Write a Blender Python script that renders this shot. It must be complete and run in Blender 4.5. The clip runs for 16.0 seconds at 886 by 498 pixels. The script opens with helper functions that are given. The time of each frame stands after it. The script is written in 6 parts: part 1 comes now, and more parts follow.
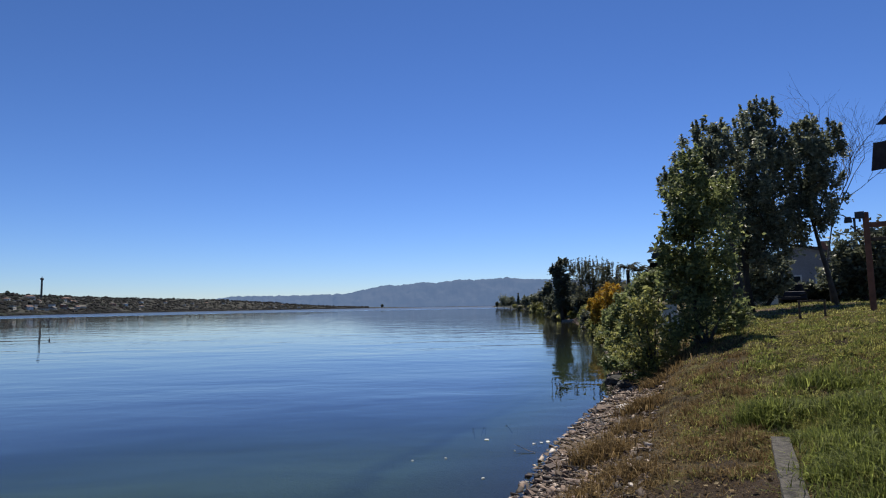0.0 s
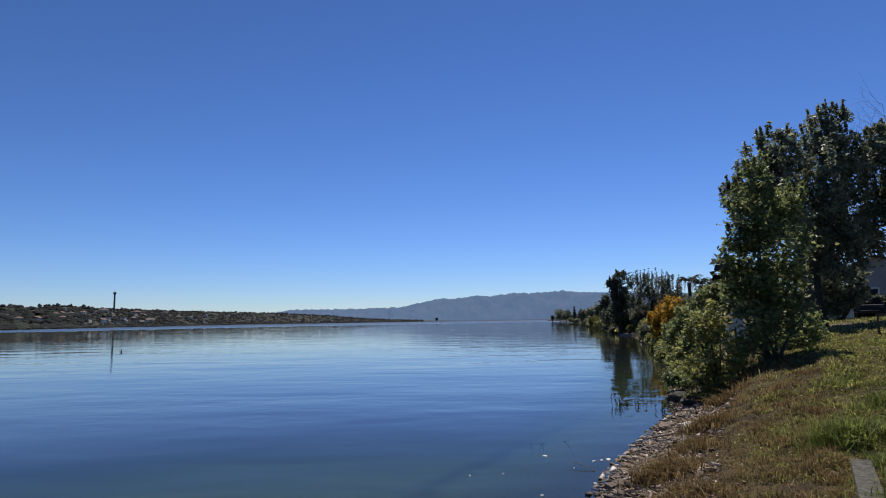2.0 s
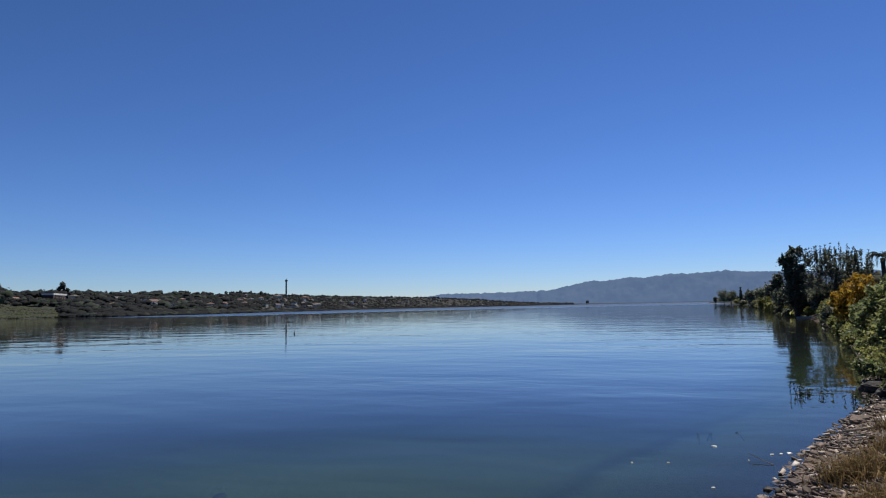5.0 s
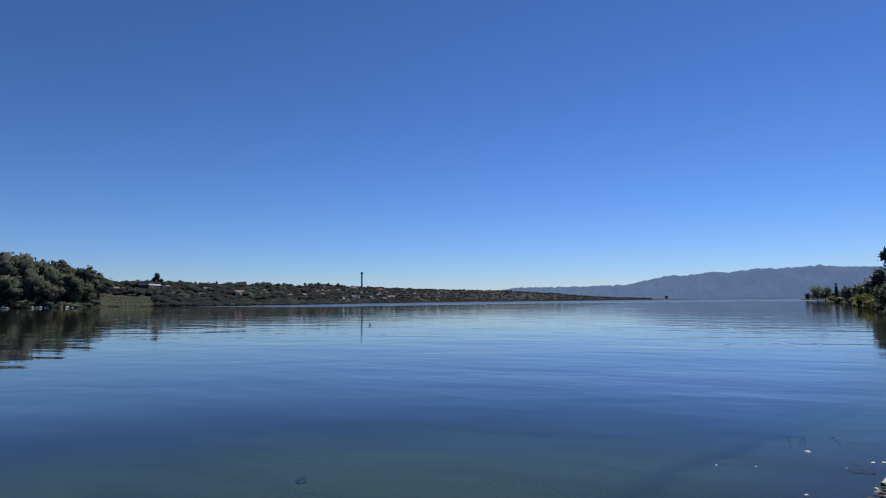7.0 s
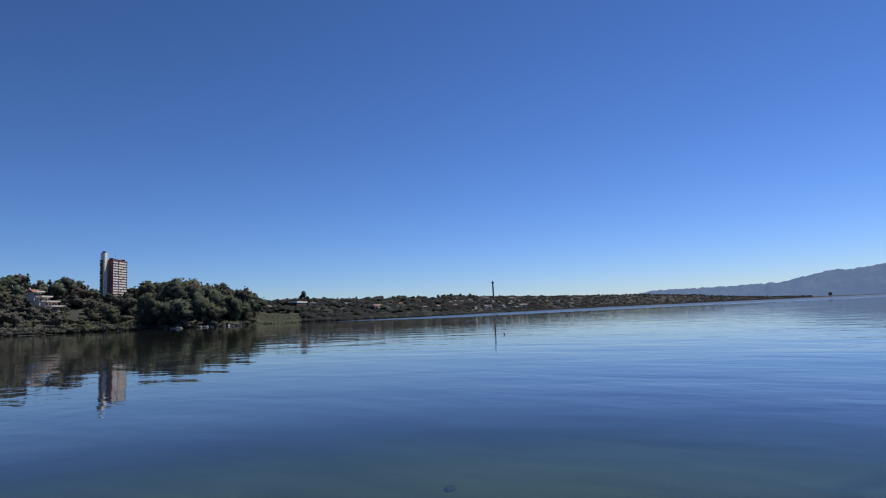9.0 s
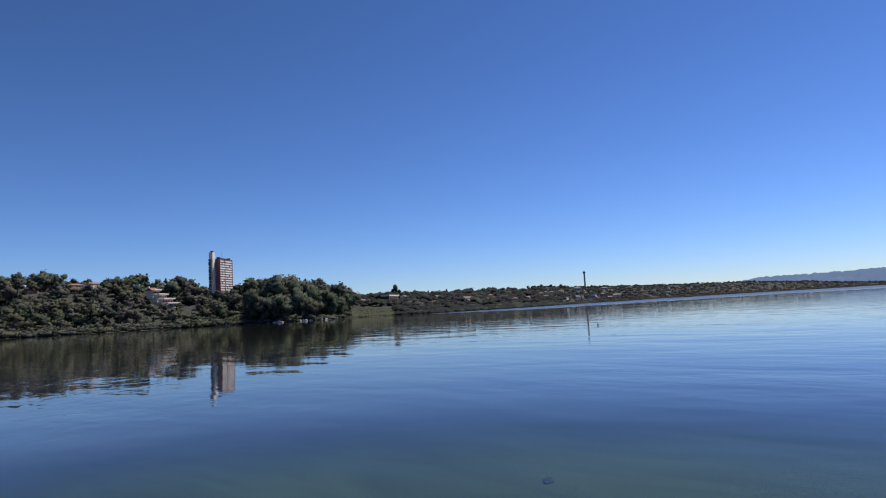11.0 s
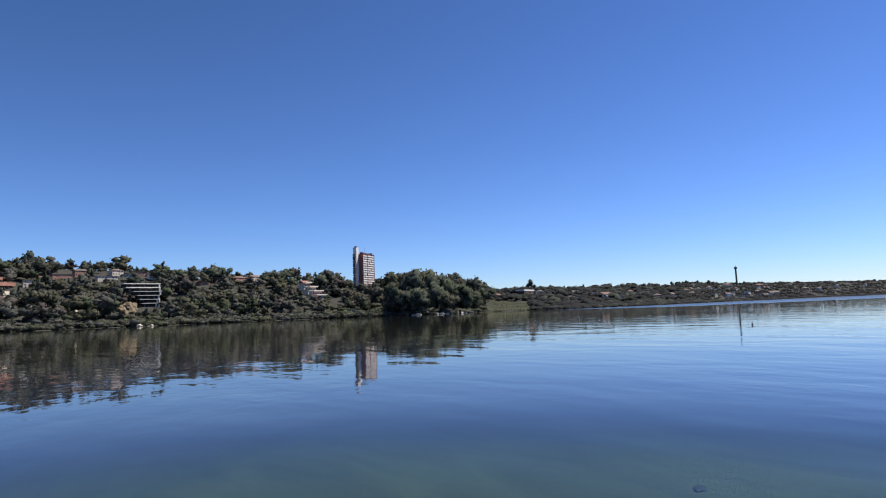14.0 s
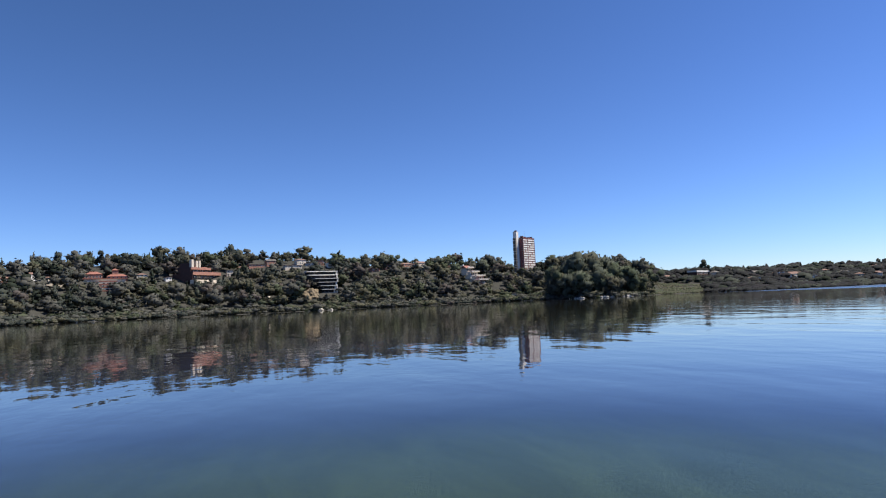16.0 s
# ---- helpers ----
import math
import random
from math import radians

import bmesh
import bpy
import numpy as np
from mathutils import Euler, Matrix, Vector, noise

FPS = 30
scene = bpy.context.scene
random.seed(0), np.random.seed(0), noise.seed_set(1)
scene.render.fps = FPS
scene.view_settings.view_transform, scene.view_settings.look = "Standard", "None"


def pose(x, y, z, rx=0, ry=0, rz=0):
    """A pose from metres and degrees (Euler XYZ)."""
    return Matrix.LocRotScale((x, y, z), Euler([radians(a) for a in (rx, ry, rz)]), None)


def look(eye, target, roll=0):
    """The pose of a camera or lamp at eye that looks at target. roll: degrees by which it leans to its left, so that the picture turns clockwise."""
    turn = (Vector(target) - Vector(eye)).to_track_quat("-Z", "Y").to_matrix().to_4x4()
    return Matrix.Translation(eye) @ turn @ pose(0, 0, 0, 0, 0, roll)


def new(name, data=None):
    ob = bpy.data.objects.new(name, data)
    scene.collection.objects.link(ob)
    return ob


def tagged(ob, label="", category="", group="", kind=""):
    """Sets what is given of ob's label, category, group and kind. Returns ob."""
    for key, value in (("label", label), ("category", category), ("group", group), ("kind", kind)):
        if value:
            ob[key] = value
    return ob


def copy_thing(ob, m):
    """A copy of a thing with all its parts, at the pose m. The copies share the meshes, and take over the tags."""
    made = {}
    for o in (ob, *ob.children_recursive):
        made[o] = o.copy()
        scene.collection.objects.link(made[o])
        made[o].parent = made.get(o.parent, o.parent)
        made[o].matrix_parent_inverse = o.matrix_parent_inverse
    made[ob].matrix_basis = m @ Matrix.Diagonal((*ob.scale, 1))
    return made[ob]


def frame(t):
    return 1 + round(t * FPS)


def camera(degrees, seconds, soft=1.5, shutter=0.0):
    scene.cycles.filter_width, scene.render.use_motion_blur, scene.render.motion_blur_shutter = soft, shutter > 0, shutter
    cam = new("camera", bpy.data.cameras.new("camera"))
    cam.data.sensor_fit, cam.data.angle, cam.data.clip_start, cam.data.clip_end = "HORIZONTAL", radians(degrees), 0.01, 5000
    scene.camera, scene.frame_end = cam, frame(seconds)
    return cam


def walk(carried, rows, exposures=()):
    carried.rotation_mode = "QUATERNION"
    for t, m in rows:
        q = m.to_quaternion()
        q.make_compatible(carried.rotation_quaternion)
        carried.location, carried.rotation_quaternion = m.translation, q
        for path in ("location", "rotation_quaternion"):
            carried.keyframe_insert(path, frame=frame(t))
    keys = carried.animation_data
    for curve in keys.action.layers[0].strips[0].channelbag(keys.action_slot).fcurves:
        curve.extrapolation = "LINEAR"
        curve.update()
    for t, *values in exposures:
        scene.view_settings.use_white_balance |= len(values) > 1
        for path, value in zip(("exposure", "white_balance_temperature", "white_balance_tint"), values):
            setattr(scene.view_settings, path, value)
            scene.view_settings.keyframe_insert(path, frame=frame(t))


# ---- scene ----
EYE = 2.5                       # the eye above the lake, metres
LENS = 71.73

# seconds, yaw, pitch, lean of the slowly turning camera
TURN = [
    (0.0, 0.0, 5.37, -0.96), (0.5, 0.3, 5.76, -1.25), (1.0, 0.25, 6.01, -1.1), (1.5, 2.72, 6.42, -0.88),
    (2.0, 5.05, 6.7, -0.86), (2.5, 7.72, 6.58, -0.73), (3.0, 11.86, 6.34, -0.62), (3.5, 12.5, 6.17, -1.08),
    (4.0, 13.86, 5.97, -1.16), (4.5, 16.12, 5.63, -1.3), (5.0, 18.84, 5.41, -1.23), (7.5, 26.59, 4.49, -0.89),
    (8.0, 28.14, 3.82, -1.54), (8.5, 33.12, 5.19, -1.66), (9.0, 37.73, 6.03, -2.61), (9.5, 40.05, 5.66, -3.86),
    (12.0, 49.57, 6.0, -2.03), (12.5, 51.2, 6.06, -1.88), (13.0, 53.72, 6.2, -1.87), (13.5, 56.15, 5.82, -2.18),
    (14.0, 58.68, 5.83, -2.32), (14.5, 62.13, 6.03, -2.33), (15.0, 66.76, 5.31, -2.66), (15.5, 70.21, 5.19, -2.92),
    (16.0, 73.67, 4.98, -2.68)]
cam = camera(LENS, 16.0, soft=1.12)
ARM = 0.3                       # held out in front of the body, which turns
walk(cam, [(t, pose(-ARM * math.sin(radians(y)), ARM * (math.cos(radians(y)) - 1), EYE, 90 + p, 0, y)
            @ pose(0, 0, 0, 0, 0, r)) for t, y, p, r in TURN],
     exposures=[(0.0, 0.13, 6900, 8), (3.0, -0.02, 6800, 8), (5.0, -0.06, 6700, 8), (7.5, -0.03, 6500, 7), (8.5, -0.01, 6550, 8), (9.5, 0.1, 6750, 9.5),
                (12.0, 0.3, 6850, 11), (16.0, 0.66, 6950, 12)])

# ---- world and sun ----
SUN_AZ, SUN_EL = 10.0, 60.0     # degrees, azimuth to the right of the first heading (+y)
world = bpy.data.worlds.new("sky")
scene.world = world
world.use_nodes = True
wn = world.node_tree.nodes
sky = wn.new("ShaderNodeTexSky")
sky.sky_type = "NISHITA"
sky.sun_disc = False
sky.sun_elevation, sky.sun_rotation = radians(SUN_EL), radians(SUN_AZ)
sky.altitude, sky.air_density, sky.dust_density, sky.ozone_density = 400, 1.0, 0.0, 6.5
wn["Background"].inputs["Strength"].default_value = 0.1
deep = wn.new("ShaderNodeMix")      # the clear deep blue of dry air
deep.data_type, deep.blend_type = "RGBA", "MULTIPLY"
deep.inputs[0].default_value, deep.inputs[7].default_value = 1.0, (0.098, 0.1, 0.119, 1)
split, join = wn.new("ShaderNodeSeparateColor"), wn.new("ShaderNodeCombineColor")
world.node_tree.links.new(sky.outputs[0], deep.inputs[6])
world.node_tree.links.new(deep.outputs[2], split.inputs[0])
for k, (power, gain) in enumerate(((1.31, 8.2), (1.28, 8.65), (1.48, 9.45))):
    bend, lift = wn.new("ShaderNodeMath"), wn.new("ShaderNodeMath")
    bend.operation, lift.operation = "POWER", "MULTIPLY"
    bend.inputs[1].default_value, lift.inputs[1].default_value = power, gain
    world.node_tree.links.new(split.outputs[k], bend.inputs[0])
    world.node_tree.links.new(bend.outputs[0], lift.inputs[0])
    world.node_tree.links.new(lift.outputs[0], join.inputs[k])
world.node_tree.links.new(join.outputs[0], wn["Background"].inputs["Color"])
sun = new("sun", bpy.data.lights.new("sun", "SUN"))
sun.data.energy, sun.data.angle, sun.data.color = 5.0, radians(0.53), (1.0, 0.95, 0.87)
sun.matrix_world = look((math.sin(radians(SUN_AZ)) * math.cos(radians(SUN_EL)) * 100,
                         math.cos(radians(SUN_AZ)) * math.cos(radians(SUN_EL)) * 100,
                         math.sin(radians(SUN_EL)) * 100), (0, 0, 0))


# ---- small tools ----
def polar(az, d):
    return d * math.sin(radians(az)), d * math.cos(radians(az))


def mesh_of(name, verts, faces, mats, smooth=False, index=None, normals=None):
    me = bpy.data.meshes.new(name)
    verts = np.asarray(verts, dtype=np.float32)
    if isinstance(faces, np.ndarray):
        n, k = faces.shape
        me.vertices.add(len(verts))
        me.vertices.foreach_set("co", verts.ravel())
        me.loops.add(n * k)
        me.loops.foreach_set("vertex_index", faces.astype(np.int32).ravel())
        me.polygons.add(n)
        me.polygons.foreach_set("loop_start", np.arange(0, n * k, k, dtype=np.int32))
        me.update(calc_edges=True)
    else:
        me.from_pydata(verts.tolist(), [], faces)
    for m in (mats if isinstance(mats, (list, tuple)) else [mats]):
        me.materials.append(m)
    if index is not None:
        me.polygons.foreach_set("material_index", np.asarray(index, dtype=np.int32))
    if smooth:
        me.polygons.foreach_set("use_smooth", np.ones(len(me.polygons), dtype=bool))
    if normals is not None:
        me.normals_split_custom_set_from_vertices(normals)
    return me


def child(name, me, parent, label=""):
    ob = new(name, me)
    ob.parent = parent
    return tagged(ob, label)


def part(name, bm, material, parent, label="", smooth=False):
    me = bpy.data.meshes.new(name)
    bm.to_mesh(me)
    bm.free()
    me.materials.append(material)
    if smooth:
        me.polygons.foreach_set("use_smooth", np.ones(len(me.polygons), dtype=bool))
    return child(name, me, parent, label)


def thing(name, x, y, z, label, category, group="", turn=0.0, kind=""):
    ob = new(name)
    ob.empty_display_size = 0.2
    ob.matrix_basis = pose(x, y, z, 0, 0, turn)
    return tagged(ob, label, category, group, kind)


def box(bm, x, y, z, sx, sy, sz, bevel=0.0, taper=1.0):
    """A box with its base centre at x, y, z; the top may be tapered and the edges rounded."""
    made = bmesh.ops.create_cube(bm, size=1.0)["verts"]
    for v in made:
        k = taper if v.co.z > 0 else 1.0
        v.co = Vector((x + v.co.x * sx * k, y + v.co.y * sy * k, z + (v.co.z + 0.5) * sz))
    if bevel:
        edges = list({e for v in made for e in v.link_edges})
        bmesh.ops.bevel(bm, geom=edges, offset=bevel, segments=2, affect="EDGES", profile=0.6)
    return bm


def tube(bm, pts, radii, sides=8, cap=True):
    """A tapered tube along points."""
    rings = []
    for i, p in enumerate(pts):
        p = Vector(p)
        a = Vector(pts[max(i - 1, 0)])
        b = Vector(pts[min(i + 1, len(pts) - 1)])
        q = (b - a).to_track_quat("Z", "Y")
        rings.append([bm.verts.new(p + q @ Vector((math.cos(u) * radii[i], math.sin(u) * radii[i], 0)))
                      for u in (2 * math.pi * k / sides for k in range(sides))])
    for r0, r1 in zip(rings, rings[1:]):
        for k in range(sides):
            bm.faces.new((r0[k], r0[(k + 1) % sides], r1[(k + 1) % sides], r1[k]))
    if cap:
        bm.faces.new(rings[0][::-1])
        bm.faces.new(rings[-1])
    return bm


# ---- materials ----
def material(name):
    m = bpy.data.materials.new(name)
    m.use_nodes = True
    nt = m.node_tree
    return m, nt.nodes, nt.links, nt.nodes["Principled BSDF"]


def ramp(nodes, stops):
    r = nodes.new("ShaderNodeValToRGB")
    el = r.color_ramp.elements
    while len(el) < len(stops):
        el.new(0.5)
    for e, (p, c) in zip(el, stops):
        e.position, e.color = p, (*c, 1)
    return r


def noise_node(nodes, links, scale, detail=6, rough=0.6, coords="Object", stretch=None, distort=0.0):
    tc = nodes.new("ShaderNodeTexCoord")
    n = nodes.new("ShaderNodeTexNoise")
    n.inputs["Scale"].default_value, n.inputs["Detail"].default_value = scale, detail
    n.inputs["Roughness"].default_value, n.inputs["Distortion"].default_value = rough, distort
    if stretch:
        mp = nodes.new("ShaderNodeMapping")
        mp.inputs["Scale"].default_value = stretch
        links.new(tc.outputs[coords], mp.inputs["Vector"])
        links.new(mp.outputs[0], n.inputs["Vector"])
    else:
        links.new(tc.outputs[coords], n.inputs["Vector"])
    return n


def mix_rgb(nodes, links, fac, a, b, mode="MIX"):
    m = nodes.new("ShaderNodeMix")
    m.data_type, m.blend_type = "RGBA", mode
    for sock, v in ((0, fac), (6, a), (7, b)):
        if isinstance(v, (int, float)):
            m.inputs[sock].default_value = v
        elif isinstance(v, tuple):
            m.inputs[sock].default_value = (*v, 1)
        else:
            links.new(v, m.inputs[sock])
    return m.outputs[2]


def plain(name, low, high, rough=0.7, scale=3.0, bump=0.15, metal=0.0, fine=40.0, coords="Object", per_object=0.0):
    """Two scales of tone, with fine relief."""
    m, n, l, p = material(name)
    big = noise_node(n, l, scale, 5, 0.6, coords)
    small = noise_node(n, l, fine, 4, 0.7, coords)
    r = ramp(n, [(0.3, low), (0.7, high)])
    l.new(big.outputs[0], r.inputs[0])
    c = mix_rgb(n, l, 0.35, r.outputs[0], small.outputs[0], "OVERLAY")
    if per_object:
        info = n.new("ShaderNodeObjectInfo")
        hsv = n.new("ShaderNodeHueSaturation")
        mr = n.new("ShaderNodeMapRange")
        mr.inputs[3].default_value, mr.inputs[4].default_value = 1 - per_object, 1 + per_object
        l.new(info.outputs["Random"], mr.inputs[0])
        l.new(mr.outputs[0], hsv.inputs["Value"])
        l.new(c, hsv.inputs["Color"])
        c = hsv.outputs[0]
    l.new(c, p.inputs["Base Color"])
    p.inputs["Roughness"].default_value, p.inputs["Metallic"].default_value = rough, metal
    if bump:
        b = n.new("ShaderNodeBump")
        b.inputs["Strength"].default_value, b.inputs["Distance"].default_value = bump, 0.5 / fine
        l.new(small.outputs[0], b.inputs["Height"])
        l.new(b.outputs[0], p.inputs["Normal"])
    return m


def leafy(name, dark, mid, light, through_light=0.35, rough=0.42, shine=0.4, grain=0.8, mottle=0.5):
    """Foliage: each leaf has its own tone and lets some light through."""
    m, n, l, p = material(name)
    geo = n.new("ShaderNodeNewGeometry")
    r = ramp(n, [(0.0, dark), (0.55, mid), (1.0, light)])
    l.new(geo.outputs["Random Per Island"], r.inputs[0])
    big = noise_node(n, l, grain, 3, 0.6)
    c = mix_rgb(n, l, mottle, r.outputs[0], big.outputs[0], "OVERLAY")
    l.new(c, p.inputs["Base Color"])
    p.inputs["Roughness"].default_value = rough
    p.inputs["Specular IOR Level"].default_value = shine
    tr = n.new("ShaderNodeBsdfTranslucent")
    l.new(c, tr.inputs["Color"])
    mx = n.new("ShaderNodeMixShader")
    mx.inputs[0].default_value = through_light
    l.new(p.outputs[0], mx.inputs[1])
    l.new(tr.outputs[0], mx.inputs[2])
    l.new(mx.outputs[0], n["Material Output"].inputs["Surface"])
    return m


BARK = plain("bark", (0.03, 0.025, 0.02), (0.095, 0.08, 0.066), 0.9, 2.0, 0.6, fine=25)
BARE = plain("bare_twig", (0.16, 0.14, 0.12), (0.26, 0.23, 0.2), 0.85, 2.0, 0.3)
TWIG = plain("grey_brown_twig", (0.07, 0.06, 0.055), (0.13, 0.115, 0.105), 0.9, 2.0, 0.3)
LEAF_POPLAR = leafy("poplar_leaf", (0.1, 0.118, 0.08), (0.19, 0.212, 0.146), (0.3, 0.325, 0.225), 0.5, 0.45, 0.4)
LEAF_YOUNG = leafy("young_leaf", (0.085, 0.105, 0.044), (0.18, 0.21, 0.085), (0.33, 0.36, 0.15), 0.6, 0.45, 0.4)
LEAF_BUSH = leafy("bush_leaf", (0.12, 0.13, 0.048), (0.26, 0.265, 0.09), (0.43, 0.42, 0.15), 0.65, 0.45, 0.4)
LEAF_YELLOW = leafy("yellow_leaf", (0.25, 0.12, 0.015), (0.5, 0.3, 0.03), (0.66, 0.48, 0.09), 0.5)
LEAF_GREY = leafy("willow_leaf", (0.06, 0.068, 0.048), (0.12, 0.13, 0.088), (0.2, 0.21, 0.145), 0.5)
LEAF_DARK = leafy("conifer_leaf", (0.06, 0.07, 0.048), (0.115, 0.13, 0.09), (0.19, 0.21, 0.145), 0.5, 0.45, 0.4)
LEAF_REED = leafy("reed_leaf", (0.08, 0.09, 0.02), (0.17, 0.17, 0.04), (0.26, 0.24, 0.07), 0.35)

def far_leaf(name, mid, spread=0.1):
    lo, hi = [c * (1 - spread) for c in mid], [c * (1 + spread) for c in mid]
    return leafy(name, lo, mid, hi, 0.5, 0.85, 0.1, 0.1, 0.3)


FAR_MATS = [far_leaf("far_conifer", (0.043, 0.056, 0.043)), far_leaf("far_grey_green", (0.138, 0.142, 0.127)),
            far_leaf("far_olive", (0.134, 0.135, 0.097)), far_leaf("far_green", (0.106, 0.127, 0.083)),
            far_leaf("far_brown", (0.142, 0.127, 0.117)), far_leaf("far_dark_green", (0.083, 0.097, 0.084)),
            # leaves of the distant shore: grey haze is mixed into their base colours
            far_leaf("far_haze_grey", (0.05, 0.05, 0.055)), far_leaf("far_pale_brown", (0.15, 0.125, 0.105)),
            far_leaf("far_haze_sage", (0.042, 0.046, 0.048))]


# ---- the lie of the land ----
def interp(v, table):
    return np.interp(v, [a for a, b in table], [b for a, b in table])


NEAR_SHORE = [(-60, -80), (-40, -30), (-14, -9), (-7.3, -3.4), (-4.6, 0.0), (-2.2, 2.6), (-0.6, 4.6), (0.4, 6.6),
              (1.1, 8.3), (1.8, 10.4), (3.1, 13.5), (4.7, 17.1), (6.2, 22.7), (9.2, 36), (12.9, 53), (19.5, 95),
              (30.6, 181), (49, 369), (71, 713), (80, 1050), (100, 1100), (420, 1050), (1500, 2000), (1300, 4150),
              (0, 4230), (-300, 4200)]
FAR_SHORE = [(-6.2, 3200), (-9, 3000), (-17, 2400), (-25, 1700), (-30, 1250), (-33, 1150), (-36, 900), (-40, 720),
             (-47, 620), (-50, 690), (-54, 720), (-57, 620), (-61, 620), (-68, 690), (-76, 670), (-85, 640),
             (-95, 650), (-104, 610), (-110, 540), (-122, 430), (-140, 280), (-158, 170)]
LAKE = np.array(NEAR_SHORE + [polar(a, d) for a, d in FAR_SHORE])
RIDGE = [(-180, 1.0), (-125, 2.8), (-110, 3.9), (-104, 4.2), (-98, 4.6), (-92, 4.5), (-87, 4.4), (-82, 3.8), (-77, 3.5),
         (-72, 3.3), (-67, 2.7), (-62, 2.8), (-58, 2.4), (-54, 1.5), (-50, 1.5), (-46, 1.4), (-41, 1.45),
         (-37, 1.45), (-33, 1.25), (-30, 1.15), (-26, 1.02), (-20, 0.87), (-15.7, 0.58), (-11.7, 0.24), (-8.6, 0.1),
         (-6, 0.04), (-3, 0.02)]
RISE = [(-180, 200), (-110, 260), (-95, 270), (-77, 260), (-62, 240), (-54, 300), (-47, 500), (-40, 700), (-33, 700),
        (-20, 700), (-6, 300)]


def shore_distance(x, y):
    """Metres inland (positive) or out on the lake (negative)."""
    p = np.stack([x, y], -1).reshape(-1, 2)
    best = np.full(len(p), 1e12)
    inside = np.zeros(len(p), bool)
    for a, b in zip(LAKE, np.roll(LAKE, -1, 0)):
        d = b - a
        t = np.clip(((p - a) @ d) / (d @ d), 0, 1)
        best = np.minimum(best, ((p - a - t[:, None] * d) ** 2).sum(1))
        if a[1] != b[1]:
            cross = (a[1] > p[:, 1]) != (b[1] > p[:, 1])
            inside ^= cross & (p[:, 0] < d[0] * (p[:, 1] - a[1]) / d[1] + a[0])
    s = np.sqrt(best)
    return np.where(inside, -s, s).reshape(np.shape(x))


def wobble(x, y, size, seed=0.0):
    """Cheap smooth unevenness between about -1 and 1."""
    u, v = x / size + seed, y / size - seed * 1.7
    return (np.sin(u * 2.1 + 1.3 * np.sin(v * 1.1)) + np.sin(v * 2.7 + 1.7 * np.sin(u * 0.9 + 2)) +
            np.sin((u + v) * 1.6 + seed) + np.sin((u - v) * 3.1 + 2.0)) / 4


def smooth(t):
    t = np.clip(t, 0, 1)
    return t * t * (3 - 2 * t)


def land(x, y):
    x, y = np.asarray(x, float), np.asarray(y, float)
    s = shore_distance(x, y)
    r, az = np.hypot(x, y), np.degrees(np.arctan2(x, y))
    shore_r = interp(-az, [(-a, d) for a, d in FAR_SHORE])
    rise = interp(az, RISE)
    top = EYE + np.tan(np.radians(interp(az, RIDGE))) * (shore_r + rise)
    back = np.minimum(np.maximum(r - shore_r, 0), s * 12)
    hill = np.minimum(s * 0.25, 1.2) + (top - 1.2) * smooth(back / rise) ** 0.8
    hill = hill + (wobble(x, y, 60) * 2.2 + wobble(x, y, 23, 3) * 0.9) * smooth(s / 60)
    out = np.maximum(np.minimum(s, 9.5) - 1.2, 0)
    gentle = 0.185 * out
    steep = 1.0 - np.exp(-out / 0.9) + 0.1 * out
    k = smooth((y - 9) / 8) * (1 - 0.5 * smooth((y - 60) / 60))
    bank = np.where(s < 1.2, s * 0.36, 0.43 + gentle * (1 - k) + steep * k + 0.02 * np.maximum(s - 9.5, 0))
    bank = np.minimum(bank, 6.0) + (wobble(x, y, 1.1) * 0.04 + wobble(x, y, 0.31, 8) * 0.03 + wobble(x, y, 0.14, 3) * 0.014 + wobble(x, y, 0.55, 11) * 0.07 + wobble(x, y, 3.7, 5) * 0.07) * smooth((s - 0.6) / 2)
    far = smooth((-az - 2) / 3) * smooth((r - 250) / 100) * np.where(az < -3, 1, 0)
    dry = bank * (1 - far) + hill * far
    bed = np.maximum(s * 0.13, -0.3 + s * 0.01 - 1.3 * smooth((r - 15) / 14))     # a silty shelf, then the drop
    bed = np.maximum(bed, -9)
    return np.where(s < 0, bed, dry)


def land_at(x, y):
    return float(land(np.array([x]), np.array([y]))[0])


def on_slope(az, el):
    """The distance at which the slope along that azimuth comes up to that angle above the eye."""
    d = np.linspace(450, 3200, 1400)
    x, y = d * math.sin(radians(az)), d * math.cos(radians(az))
    up = np.degrees(np.arctan2(land(x, y) - EYE, d))
    hit = np.nonzero(up >= el)[0]
    return float(d[hit[0]]) if len(hit) else float(d[np.argmax(up)])


def polar_sheet(rings, azs):
    r = np.concatenate([[0.02], rings])
    a = np.radians(azs)
    x, y = r[:, None] * np.sin(a)[None], r[:, None] * np.cos(a)[None]
    n, k = len(r), len(a)
    i, j = np.meshgrid(np.arange(n - 1), np.arange(k), indexing="ij")
    f = np.stack([i * k + j, i * k + (j + 1) % k, (i + 1) * k + (j + 1) % k, (i + 1) * k + j], -1).reshape(-1, 4)
    return x.ravel(), y.ravel(), f


AZS = np.concatenate([np.arange(-116, 50, 0.25), np.arange(50, 244, 2.0)])

# ---- ground, lake and distance ----
BARE_PATCHES = [(2.5, 5.7, 1.35), (3.1, 7.3, 0.6), (3.4, 6.3, 0.45), (12.3, 25.5, 2.3), (14.5, 29.5, 2.4)]


